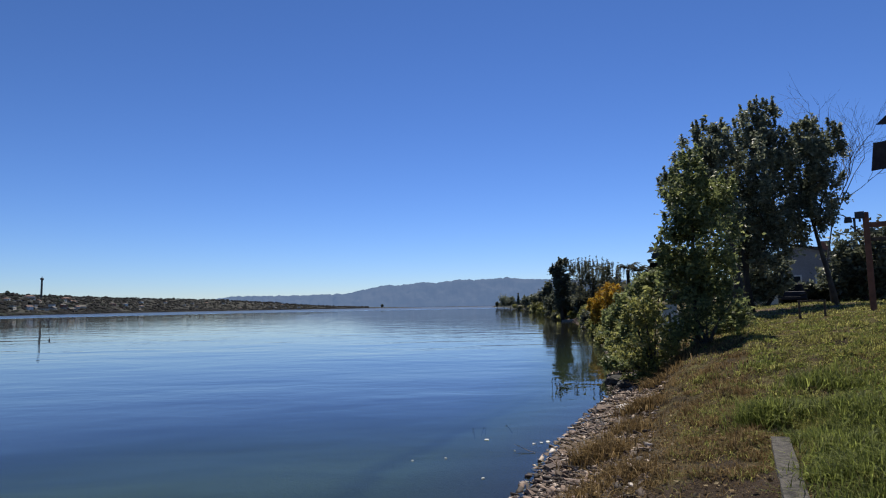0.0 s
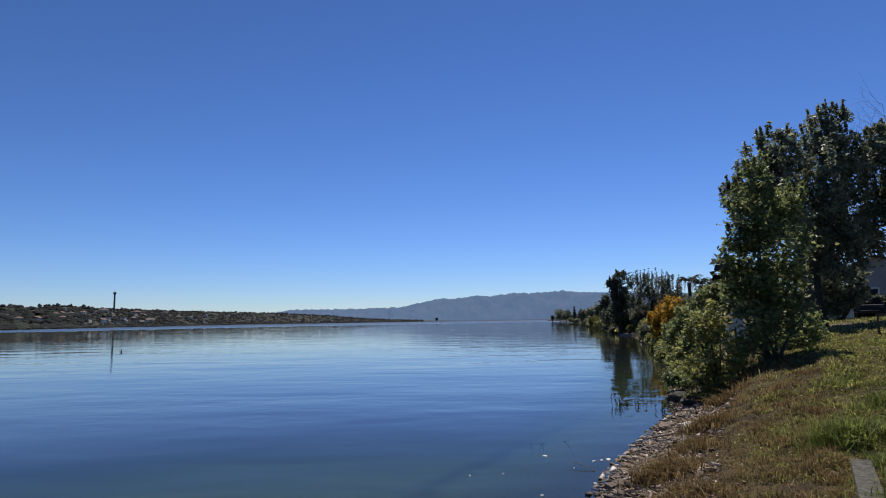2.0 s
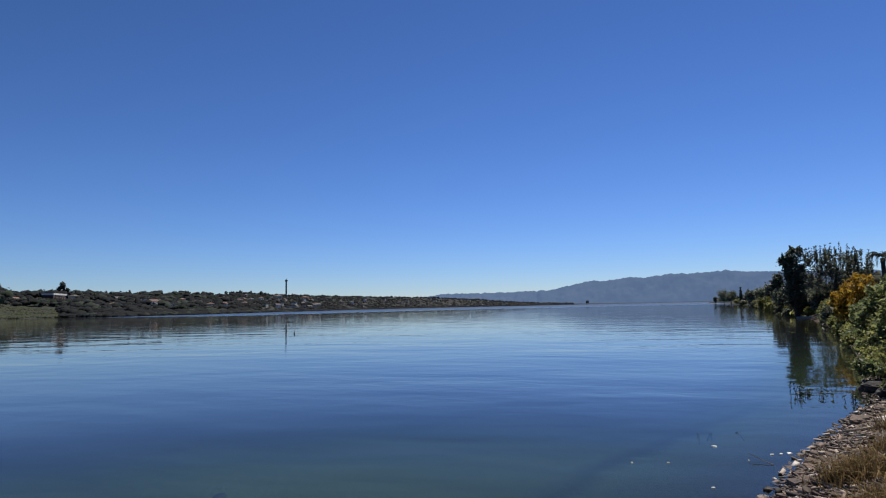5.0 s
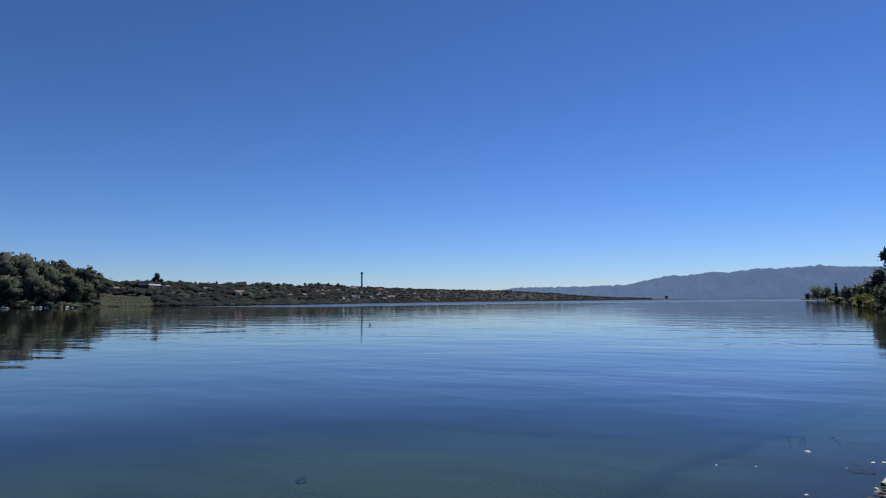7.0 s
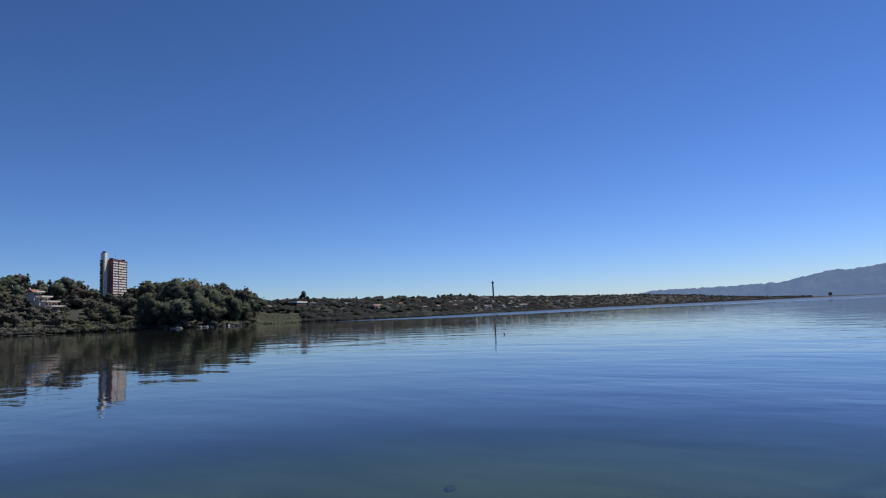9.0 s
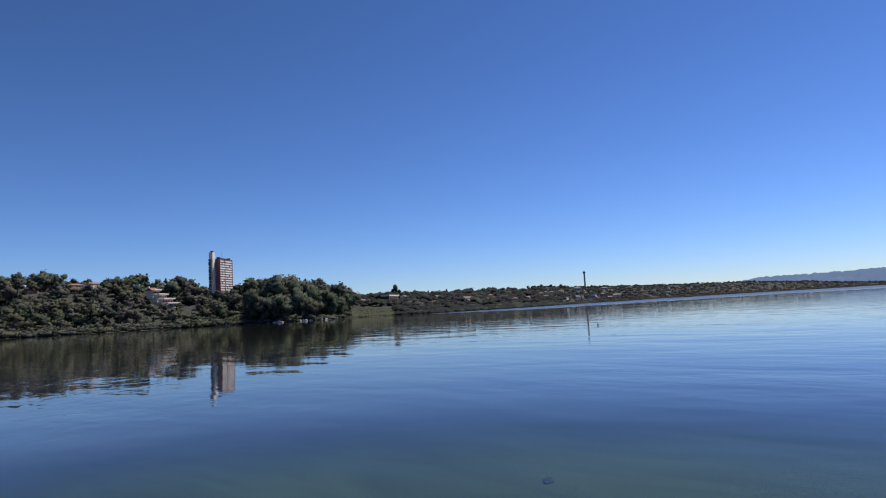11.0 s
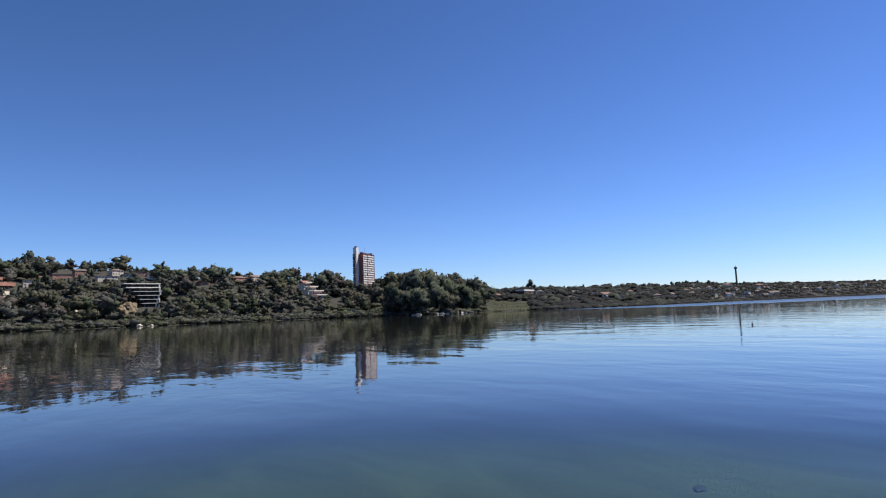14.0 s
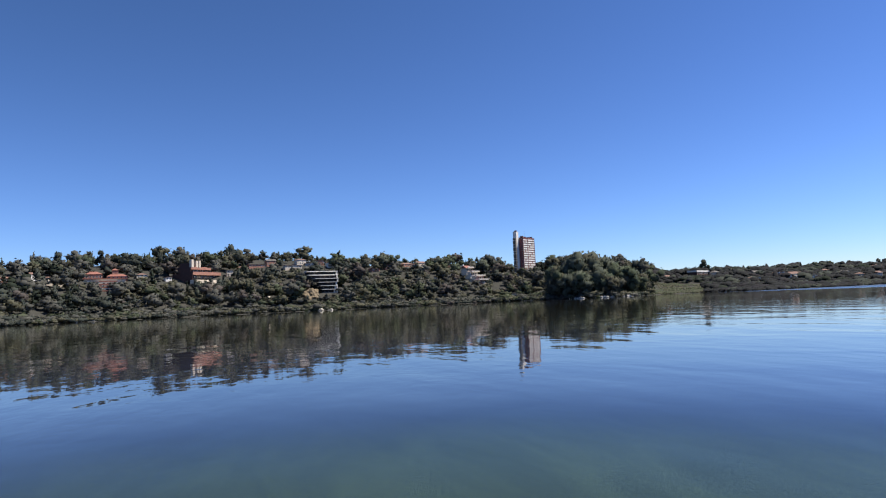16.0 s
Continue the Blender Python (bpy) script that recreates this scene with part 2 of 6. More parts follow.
def ground_material():
    m, n, l, p = material("bank_ground")
    geo = n.new("ShaderNodeNewGeometry")
    sep = n.new("ShaderNodeSeparateXYZ")
    l.new(geo.outputs["Position"], sep.inputs[0])
    big = noise_node(n, l, 0.35, 6, 0.65)
    mid = noise_node(n, l, 2.2, 6, 0.7)
    fine = noise_node(n, l, 28, 5, 0.75)
    grass = ramp(n, [(0.32, (0.024, 0.017, 0.01)), (0.45, (0.06, 0.044, 0.022)), (0.58, (0.115, 0.098, 0.038)), (0.75, (0.165, 0.16, 0.054))])
    l.new(mid.outputs[0], grass.inputs[0])
    dirt = ramp(n, [(0.3, (0.022, 0.015, 0.01)), (0.7, (0.075, 0.05, 0.032))])
    clod = noise_node(n, l, 9, 5, 0.75)
    l.new(clod.outputs[0], dirt.inputs[0])
    path = ramp(n, [(0.3, (0.1, 0.066, 0.046)), (0.7, (0.24, 0.165, 0.115))])
    l.new(clod.outputs[0], path.inputs[0])
    worn = ramp(n, [(0.56, (0, 0, 0)), (0.7, (1, 1, 1))])
    l.new(big.outputs[0], worn.inputs[0])
    c = mix_rgb(n, l, worn.outputs[0], grass.outputs[0], dirt.outputs[0])
    for px, py, rad in BARE_PATCHES:           # trodden earth
        far = n.new("ShaderNodeVectorMath")
        far.operation = "DISTANCE"
        far.inputs[1].default_value = (px, py, 1.0)
        l.new(geo.outputs["Position"], far.inputs[0])
        edge = n.new("ShaderNodeMath")
        edge.operation = "MULTIPLY_ADD"
        edge.inputs[1].default_value = rad * 0.9
        l.new(mid.outputs[0], edge.inputs[0])
        l.new(far.outputs["Value"], edge.inputs[2])
        fade = n.new("ShaderNodeMapRange")
        fade.inputs[1].default_value, fade.inputs[2].default_value = rad * 1.15, rad * 1.5
        fade.inputs[3].default_value, fade.inputs[4].default_value = 1.0, 0.0
        l.new(edge.outputs[0], fade.inputs[0])
        c = mix_rgb(n, l, fade.outputs[0], c, (path if py > 20 else dirt).outputs[0])
    wet = n.new("ShaderNodeMapRange")          # stones and mud at the waterline give way to turf
    wet.inputs[1].default_value, wet.inputs[2].default_value = 0.38, 0.6
    l.new(sep.outputs[2], wet.inputs[0])
    mud = ramp(n, [(0.35, (0.03, 0.022, 0.017)), (0.7, (0.12, 0.086, 0.066))])
    l.new(fine.outputs[0], mud.inputs[0])
    c = mix_rgb(n, l, wet.outputs[0], mud.outputs[0], c)
    bed = n.new("ShaderNodeMapRange")          # weed and silt on the lake bed
    bed.inputs[1].default_value, bed.inputs[2].default_value = -0.4, -0.04
    l.new(sep.outputs[2], bed.inputs[0])
    weed = ramp(n, [(0.35, (0.1, 0.12, 0.085)), (0.65, (0.15, 0.172, 0.12))])
    streak = noise_node(n, l, 0.5, 4, 0.6, "Object", (0.35, 1.2, 1.0), 0.8)
    l.new(streak.outputs[0], weed.inputs[0])
    line = n.new("ShaderNodeVectorMath")       # a dark line of weed lying along the bed
    line.operation = "DOT_PRODUCT"
    line.inputs[1].default_value = (0.915, -0.404, 0.0)
    l.new(geo.outputs["Position"], line.inputs[0])
    sway = n.new("ShaderNodeMath")
    sway.operation = "MULTIPLY_ADD"
    sway.inputs[1].default_value = 1.3
    l.new(streak.outputs[0], sway.inputs[0])
    l.new(line.outputs["Value"], sway.inputs[2])
    off = n.new("ShaderNodeMath")
    off.operation = "ADD"
    off.inputs[1].default_value = 5.43 - 0.65
    l.new(sway.outputs[0], off.inputs[0])
    size = n.new("ShaderNodeMath")
    size.operation = "ABSOLUTE"
    l.new(off.outputs[0], size.inputs[0])
    thin = n.new("ShaderNodeMapRange")
    thin.inputs[1].default_value, thin.inputs[2].default_value = 0.05, 0.38
    thin.inputs[3].default_value, thin.inputs[4].default_value = 0.6, 0.0
    l.new(size.outputs[0], thin.inputs[0])
    bottom = mix_rgb(n, l, thin.outputs[0], weed.outputs[0], (0.05, 0.06, 0.042))
    c = mix_rgb(n, l, bed.outputs[0], bottom, c)
    c = mix_rgb(n, l, 0.4, c, fine.outputs[0], "OVERLAY")
    l.new(c, p.inputs["Base Color"])
    p.inputs["Roughness"].default_value = 0.95
    p.inputs["Specular IOR Level"].default_value = 0.2
    b = n.new("ShaderNodeBump")
    b.inputs["Strength"].default_value, b.inputs["Distance"].default_value = 0.7, 0.03
    l.new(fine.outputs[0], b.inputs["Height"])
    b2 = n.new("ShaderNodeBump")
    b2.inputs["Strength"].default_value, b2.inputs["Distance"].default_value = 0.9, 0.09
    l.new(clod.outputs[0], b2.inputs["Height"])
    l.new(b.outputs[0], b2.inputs["Normal"])
    l.new(b2.outputs[0], p.inputs["Normal"])
    return m


def hill_material():
    m, n, l, p = material("hillside_ground")
    big = noise_node(n, l, 0.02, 6, 0.7)
    fine = noise_node(n, l, 0.35, 6, 0.75)
    r = ramp(n, [(0.3, (0.037, 0.038, 0.034)), (0.5, (0.047, 0.048, 0.043)), (0.7, (0.06, 0.058, 0.053))])
    l.new(big.outputs[0], r.inputs[0])
    c = mix_rgb(n, l, 0.6, r.outputs[0], fine.outputs[0], "OVERLAY")
    l.new(c, p.inputs["Base Color"])
    p.inputs["Roughness"].default_value = 1.0
    p.inputs["Specular IOR Level"].default_value = 0.1
    return m


def water_material():
    m, n, l, p = material("lake_water")
    # the body of the water: murky further out, clear in the shallows
    att = n.new("ShaderNodeAttribute")
    att.attribute_name = "shallow"
    tone = noise_node(n, l, 0.05, 3, 0.5, "Object", (0.6, 1.6, 1.0))
    body = ramp(n, [(0.35, (0.016, 0.02, 0.032)), (0.7, (0.021, 0.026, 0.039))])
    l.new(tone.outputs[0], body.inputs[0])
    far_body = ramp(n, [(0.35, (0.017, 0.018, 0.013)), (0.7, (0.025, 0.026, 0.019))])
    l.new(tone.outputs[0], far_body.inputs[0])
    close = n.new("ShaderNodeAttribute")
    close.attribute_name = "close"
    l.new(mix_rgb(n, l, close.outputs["Fac"], far_body.outputs[0], body.outputs[0]), p.inputs["Base Color"])
    ruf = n.new("ShaderNodeAttribute")         # wind-ruffled water further out
    ruf.attribute_name = "ruffle"
    rmap = n.new("ShaderNodeMapRange")
    rmap.inputs[3].default_value, rmap.inputs[4].default_value = 0.02, 0.32
    l.new(ruf.outputs["Fac"], rmap.inputs[0])
    l.new(rmap.outputs[0], p.inputs["Roughness"])
    p.inputs["IOR"].default_value = 1.333
    p.inputs["Specular IOR Level"].default_value = 0.5
    # ripples of three sizes
    swell = noise_node(n, l, 0.22, 2, 0.5, "Object", (0.5, 1.0, 1.0), 0.3)
    chop = noise_node(n, l, 1.3, 2, 0.5, "Object", (0.6, 1.0, 1.0), 0.4)
    calm = noise_node(n, l, 0.03, 3, 0.5, "Object", (0.5, 1.3, 1.0), 0.5)
    calm_r = ramp(n, [(0.38, (0.25, 0.25, 0.25)), (0.62, (1, 1, 1))])
    l.new(calm.outputs[0], calm_r.inputs[0])
    scale = n.new("ShaderNodeMath")
    scale.operation = "MULTIPLY"
    l.new(chop.outputs[0], scale.inputs[0])
    l.new(calm_r.outputs[0], scale.inputs[1])
    b1 = n.new("ShaderNodeBump")
    b1.inputs["Strength"].default_value, b1.inputs["Distance"].default_value = 1.0, 0.05
    l.new(swell.outputs[0], b1.inputs["Height"])
    b2 = n.new("ShaderNodeBump")
    b2.inputs["Strength"].default_value, b2.inputs["Distance"].default_value = 1.0, 0.013
    l.new(scale.outputs[0], b2.inputs["Height"])
    l.new(b1.outputs[0], b2.inputs["Normal"])
    l.new(b2.outputs[0], p.inputs["Normal"])
    # clear shallows
    fres = n.new("ShaderNodeFresnel")
    fres.inputs["IOR"].default_value = 1.333
    l.new(b2.outputs[0], fres.inputs["Normal"])
    clear = n.new("ShaderNodeBsdfTransparent")
    clear.inputs["Color"].default_value = (0.58, 0.72, 0.6, 1)
    gl = n.new("ShaderNodeBsdfGlossy")
    gl.inputs["Roughness"].default_value = 0.02
    l.new(b2.outputs[0], gl.inputs["Normal"])
    mx = n.new("ShaderNodeMixShader")
    l.new(fres.outputs[0], mx.inputs[0])
    l.new(clear.outputs[0], mx.inputs[1])
    l.new(gl.outputs[0], mx.inputs[2])
    out = n.new("ShaderNodeMixShader")
    l.new(att.outputs["Fac"], out.inputs[0])
    l.new(p.outputs[0], out.inputs[1])
    l.new(mx.outputs[0], out.inputs[2])
    l.new(out.outputs[0], n["Material Output"].inputs["Surface"])
    return m


def ridge_material():
    m, n, l, p = material("distant_range")
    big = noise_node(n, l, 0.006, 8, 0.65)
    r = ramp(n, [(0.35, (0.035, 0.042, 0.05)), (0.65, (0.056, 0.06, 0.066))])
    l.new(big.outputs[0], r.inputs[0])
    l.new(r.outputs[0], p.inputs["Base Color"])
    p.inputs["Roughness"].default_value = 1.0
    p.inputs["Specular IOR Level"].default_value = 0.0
    # a far backdrop: a blue glow of its own stands in for haze
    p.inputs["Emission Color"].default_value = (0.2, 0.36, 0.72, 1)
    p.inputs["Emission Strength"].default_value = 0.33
    return m


WATER, GROUND, HILL, RANGE = water_material(), ground_material(), hill_material(), ridge_material()

gx, gy, gf = polar_sheet(np.concatenate([np.geomspace(0.6, 4, 20)[:-1], np.geomspace(4, 26, 120)[:-1], np.geomspace(26, 4900, 110)]), AZS)
gz = land(gx, gy)
far_face = np.hypot(gx, gy)[gf[:, 0]] > 330
ground = new("ground", mesh_of("ground", np.stack([gx, gy, gz], 1), gf, [GROUND, HILL], True, far_face.astype(int)))
tagged(ground, "grassy lake bank, stony shore and scrubby far hillsides", "ground", kind="structure")

wx, wy, wf = polar_sheet(np.concatenate([np.geomspace(1.0, 40, 70)[:-1], np.geomspace(40, 4900, 60)]), np.arange(-180, 180, 1.5))
water_me = mesh_of("water", np.stack([wx, wy, wx * 0], 1), wf, WATER, True)
lake_s = shore_distance(wx, wy)
near_w = np.clip((70 - np.hypot(wx, wy)) / 40, 0, 1)
edge = 0.55 * wobble(wx, wy, 3.1, 2) + 0.3 * wobble(wx, wy, 1.3, 6)
shelf = np.maximum(smooth((18.6 - np.hypot(wx, wy) + edge) / 8.5), smooth((lake_s + 5 + edge) / 4))    # a shallow shelf off the bank
water_me.attributes.new("shallow", "FLOAT", "POINT").data.foreach_set("value", (0.92 * shelf * near_w).astype(np.float32))
water_me.attributes.new("close", "FLOAT", "POINT").data.foreach_set("value", near_w.astype(np.float32))
w_az, w_r = np.degrees(np.arctan2(wx, wy)), np.hypot(wx, wy)
reach = interp(-w_az, [(-a, d) for a, d in FAR_SHORE])
breeze = w_r / reach - interp(w_az, [(-52, 1.1), (-48, 0.9), (-45, 0.7), (-40, 0.5), (-35, 0.36), (-25, 0.24), (-8, 0.16), (10, 0.16)])
ruffle = 0.35 * smooth((w_r - 330) / 500) * smooth((w_az + 58) / 14) + 0.65 * smooth(breeze / 0.07)     # a breeze along the low shore
water_me.attributes.new("ruffle", "FLOAT", "POINT").data.foreach_set("value", np.clip(ruffle, 0, 1).astype(np.float32))
water = new("water", water_me)
tagged(water, "calm blue lake water with faint ripples and mirrored hills", "water", kind="structure")


def mountain_range(name, skyline, d0, d1, label, seed):
    """A long relief whose crest follows heights in degrees along the horizon."""
    az = np.arange(skyline[0][0], skyline[-1][0], 0.12)
    rows = np.linspace(0, 1, 26)
    el = interp(az, skyline)
    crest = EYE + np.tan(np.radians(el)) * d1
    verts = []
    for t in rows:
        d = d0 + (d1 - d0) * t
        a = np.radians(az)
        fold = np.array([noise.fractal(Vector((q * 0.9, t * 1.6, seed)), 0.9, 2.1, 5) for q in az])
        z = crest * t ** 0.9 * (1 + 0.4 * fold * (1 - t)) + t * (1 - t) * fold * 40
        z = z + t * 6.5 * np.array([noise.fractal(Vector((q * 2.3, 7.0, seed)), 0.8, 2.1, 5) for q in az])
        verts.append(np.stack([d * np.sin(a), d * np.cos(a), z - 3 * (1 - t)], 1))
    for drop in (40, 120):
        d, a = d1 + drop, np.radians(az)
        verts.append(np.stack([d * np.sin(a), d * np.cos(a), crest * (1 - drop / 120)], 1))
    n, k = len(verts), len(az)
    i, j = np.meshgrid(np.arange(n - 1), np.arange(k - 1), indexing="ij")
    f = np.stack([i * k + j, i * k + j + 1, (i + 1) * k + j + 1, (i + 1) * k + j], -1).reshape(-1, 4)
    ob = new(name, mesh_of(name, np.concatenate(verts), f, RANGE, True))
    return tagged(ob, label, "mountain range", kind="structure")


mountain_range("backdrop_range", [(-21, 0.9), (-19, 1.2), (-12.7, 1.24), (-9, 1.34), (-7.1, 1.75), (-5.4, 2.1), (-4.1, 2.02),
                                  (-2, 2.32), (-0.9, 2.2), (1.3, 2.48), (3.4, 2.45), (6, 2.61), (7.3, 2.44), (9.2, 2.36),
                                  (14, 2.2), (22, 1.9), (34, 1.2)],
               4250, 4720, "blue-grey mountain range beyond the lake, its haze added as a glow", 1.0)


# ---- trees and bushes ----
def leaf_mesh(points, size, rng, flat=0.3, narrow=0.55, size_var=0.35):
    """Small folded leaves, one round each point: four corners and a crease."""
    n = len(points)
    a = rng.normal(size=(n, 3))
    a[:, 2] *= flat + 0.4
    a /= np.linalg.norm(a, axis=1)[:, None]
    b = np.cross(a, rng.normal(size=(n, 3)))
    b /= np.linalg.norm(b, axis=1)[:, None] + 1e-9
    c = np.cross(a, b)
    s = size * (1 + size_var * rng.normal(size=(n, 1))).clip(0.4, 2)
    tip, tail = points + a * s * 0.5, points - a * s * 0.5
    left = points + b * s * narrow * 0.5 + c * s * 0.12
    right = points - b * s * narrow * 0.5 + c * s * 0.12
    v = np.stack([tail, left, tip, right], 1).reshape(-1, 3)
    i = np.arange(n)[:, None] * 4
    f = np.concatenate([i + [0, 1, 2], i + [0, 2, 3]], 1).reshape(-1, 3)
    return v, f


def crown_points(blobs, count, rng, twigs=60, spread=0.16, shell=0.45, up=0.0):
    """Points gathered round twig ends in a heap of uneven blobs (x, y, z, rx, ry, rz)."""
    vol = np.array([b[3] * b[4] * b[5] for b in blobs]) ** 0.75
    out, ends = [], []
    for b, share in zip(blobs, vol / vol.sum()):
        k = max(4, int(twigs * share * len(blobs)))
        u = rng.normal(size=(k, 3))
        u /= np.linalg.norm(u, axis=1)[:, None]
        rad = (shell + (1 - shell) * rng.random((k, 1)) ** 0.6) * (1 + 0.18 * rng.normal(size=(k, 1)))
        tw = np.array(b[:3]) + u * rad * np.array(b[3:6])
        ends.append((np.array(b[:3]), tw))
        n = max(1, int(count * share))
        at = tw[rng.integers(0, k, n)]
        sd = spread * np.mean(b[3:6])
        climb = rng.random((n, 1))
        out.append(at + rng.normal(size=(n, 3)) * sd * (1 - 0.6 * climb * min(up, 1)) +
                   np.array([0, 0, up]) * np.mean(b[3:6]) * climb * 0.8)
    return np.concatenate(out), ends


def tree(name, x, y, label, category, trunks, blobs, leaf_mat, count, leaf_size, seed, twigs=60, spread=0.16, group="",
         bark=None, narrow=0.55, up=0.0, limbs=6, shell=0.45, base=None, flat=0.3, fingers=0, finger=0.8, slim=0.12):
    """trunks: list of (foot offset, list of points, foot radius). Blobs are relative to the tree's foot."""
    rng = np.random.default_rng(seed)
    root = thing(name, x, y, land_at(x, y) - 0.05 if base is None else base, label, category, group)
    pts, ends = crown_points(blobs, count, rng, twigs, spread, shell, up)
    bm = bmesh.new()
    for path, r0 in trunks:
        k = len(path)
        tube(bm, path, [r0 * (1.25 if i == 0 else 1 - 0.8 * i / (k - 1)) for i in range(k)], 9)
    peak = max(b[2] for b in blobs)
    allp = [Vector(p) for path, r in trunks for p in path[1:]]
    for centre, tw in ends:
        src = min(allp, key=lambda q: (q - Vector(centre)).length + (0.5 if q.z > centre[2] else 0))
        mid = src.lerp(Vector(centre), 0.55) + Vector(rng.normal(size=3) * 0.08)
        r1 = trunks[0][1] * 0.38 * (1.1 - 0.85 * min(1, max(0, centre[2]) / peak))
        tube(bm, [src, mid, Vector(centre)], [r1, r1 * 0.7, r1 * 0.4], 6)
        for t in tw[:limbs]:
            m2 = Vector(centre).lerp(Vector(t), 0.5) + Vector(rng.normal(size=3) * 0.05)
            tube(bm, [Vector(centre), m2, Vector(t)], [r1 * 0.4, r1 * 0.25, r1 * 0.08], 4)
    part("trunk", bm, bark or BARK, root, smooth=True)
    for b in blobs if fingers else ():          # upright leafy shoots
        for _ in range(fingers):
            u = rng.normal(size=3)
            u[2] = abs(u[2]) * 0.8 + 0.2
            u /= np.linalg.norm(u)
            foot = np.array(b[:3]) + u * np.array(b[3:6]) * rng.uniform(0.75, 1.0)
            t = rng.random((45, 1))
            long = rng.uniform(0.45, 1.0) * finger
            pts = np.concatenate([pts, foot + np.array([u[0] * 0.2, u[1] * 0.2, 1.0]) * t * long
                                  + rng.normal(size=(45, 3)) * slim * finger * (1.1 - t)])
    v, f = leaf_mesh(pts, leaf_size, rng, flat, narrow)
    child("crown", mesh_of("crown", v, f, leaf_mat), root)
    return root


def bush(name, x, y, label, blobs, leaf_mat, count, leaf_size, seed, category="bush", group="", twigs=40, spread=0.2, narrow=0.5,
         up=0.3, base=None):
    trunks = [([(0, 0, 0), (b[0] * 0.4, b[1] * 0.4, b[2] * 0.5), (b[0], b[1], b[2])], 0.05) for b in blobs]
    return tree(name, x, y, label, category, trunks, blobs, leaf_mat, count, leaf_size, seed, twigs, spread, group,
                narrow=narrow, up=up, limbs=8, base=base)

# ---- far shore: buildings ----
WHITE = plain("white_render", (0.62, 0.6, 0.56), (0.8, 0.78, 0.74), 0.8, 0.4, 0.05, fine=6)
CREAM = plain("cream_render", (0.5, 0.44, 0.36), (0.62, 0.56, 0.47), 0.85, 0.4, 0.05, fine=6)
GREY_WALL = plain("grey_render", (0.33, 0.33, 0.33), (0.46, 0.45, 0.44), 0.85, 0.4, 0.05, fine=6)
PINK = plain("terracotta_render", (0.26, 0.125, 0.092), (0.38, 0.195, 0.145), 0.85, 0.4, 0.05, fine=6)
TOWER_BRICK = plain("dull_red_brick", (0.2, 0.062, 0.058), (0.28, 0.095, 0.088), 0.85, 0.6, 0.1, fine=8)
TILE = plain("roof_tile", (0.18, 0.07, 0.052), (0.28, 0.12, 0.088), 0.8, 0.8, 0.2, fine=5)
OLD_TILE = plain("weathered_roof_tile", (0.13, 0.075, 0.058), (0.21, 0.125, 0.1), 0.85, 0.8, 0.2, fine=5)
SLATE = plain("dark_roof", (0.07, 0.065, 0.06), (0.15, 0.135, 0.12), 0.8, 0.6, 0.1, fine=5)
CONCRETE = plain("concrete", (0.36, 0.35, 0.33), (0.52, 0.5, 0.47), 0.85, 0.7, 0.15, fine=12)
DARK_GLASS = plain("dark_window", (0.015, 0.02, 0.025), (0.04, 0.05, 0.06), 0.12, 0.5, 0.0)
DARK_GLASS.node_tree.nodes["Principled BSDF"].inputs["Specular IOR Level"].default_value = 0.2
MAROON = plain("maroon_brick", (0.05, 0.026, 0.024), (0.085, 0.042, 0.036), 0.9, 0.5, 0.1, fine=8)
# near-black colour that holds the shade of recesses and interiors
DARK_ROOM = plain("shaded_interior", (0.008, 0.008, 0.01), (0.022, 0.022, 0.024), 0.95, 0.6, 0.0)
STEEL = plain("grey_steel", (0.2, 0.2, 0.2), (0.32, 0.32, 0.32), 0.5, 0.8, 0.1, metal=0.6)
RUST_ROCK = plain("ochre_cliff", (0.11, 0.085, 0.055), (0.23, 0.18, 0.115), 0.95, 0.25, 0.4, fine=3)
PALE_ROCK = plain("pale_rock", (0.26, 0.25, 0.23), (0.48, 0.46, 0.42), 0.9, 0.6, 0.4, fine=6, per_object=0.2)

CLEAR = []          # azimuths kept free of trees in front of a building


def site(name, az, el, facing, half, label, category, group="", d=None, clear=0.15):
    """The root of a building on the slope; its front (+y) looks towards the azimuth facing. Sideways measures run
    from left to right as one faces the front."""
    d = d or on_slope(az, el)
    x, y = polar(az, d)
    CLEAR.append((az - half - 0.05, az + half + 0.05, d, math.degrees(math.atan2(land_at(x, y) - EYE, d)) + clear))
    return thing(name, x, y, land_at(x, y), label, category, group, turn=-facing), d


def block(name, root, x, y, z, sx, sy, sz, mat, label="", taper=1.0):
    return part(name, box(bmesh.new(), -x, y, z, sx, sy, sz, taper=taper), mat, root, label)


PANES = {}


def window(root, x, y, z, w, h, side=0):
    """A dark pane in a light frame on the front (side 0) or the right-hand wall (side 1)."""
    key = (round(w, 2), round(h, 2))
    if key not in PANES:
        fr = bmesh.new()
        for s in (-1, 1):
            box(fr, s * (w / 2 + 0.06), 0, -h / 2 - 0.12, 0.12, 0.24, h + 0.24)
            box(fr, 0, 0, s * (h / 2 + 0.06) - 0.06, w, 0.24, 0.12)
        me_f = bpy.data.meshes.new("window_frame")
        fr.to_mesh(me_f)
        fr.free()
        me_f.materials.append(WHITE)
        pn = box(bmesh.new(), 0, 0, -h / 2, w, 0.12, h)
        me_p = bpy.data.meshes.new("pane")
        pn.to_mesh(me_p)
        pn.free()
        me_p.materials.append(DARK_GLASS)
        PANES[key] = me_f, me_p
    me_f, me_p = PANES[key]
    w_ob = child("window", me_f, root)
    w_ob.matrix_basis = pose(-x, y, z, 0, 0, 0 if side == 0 else 90)
    child("pane", me_p, w_ob)
    return w_ob


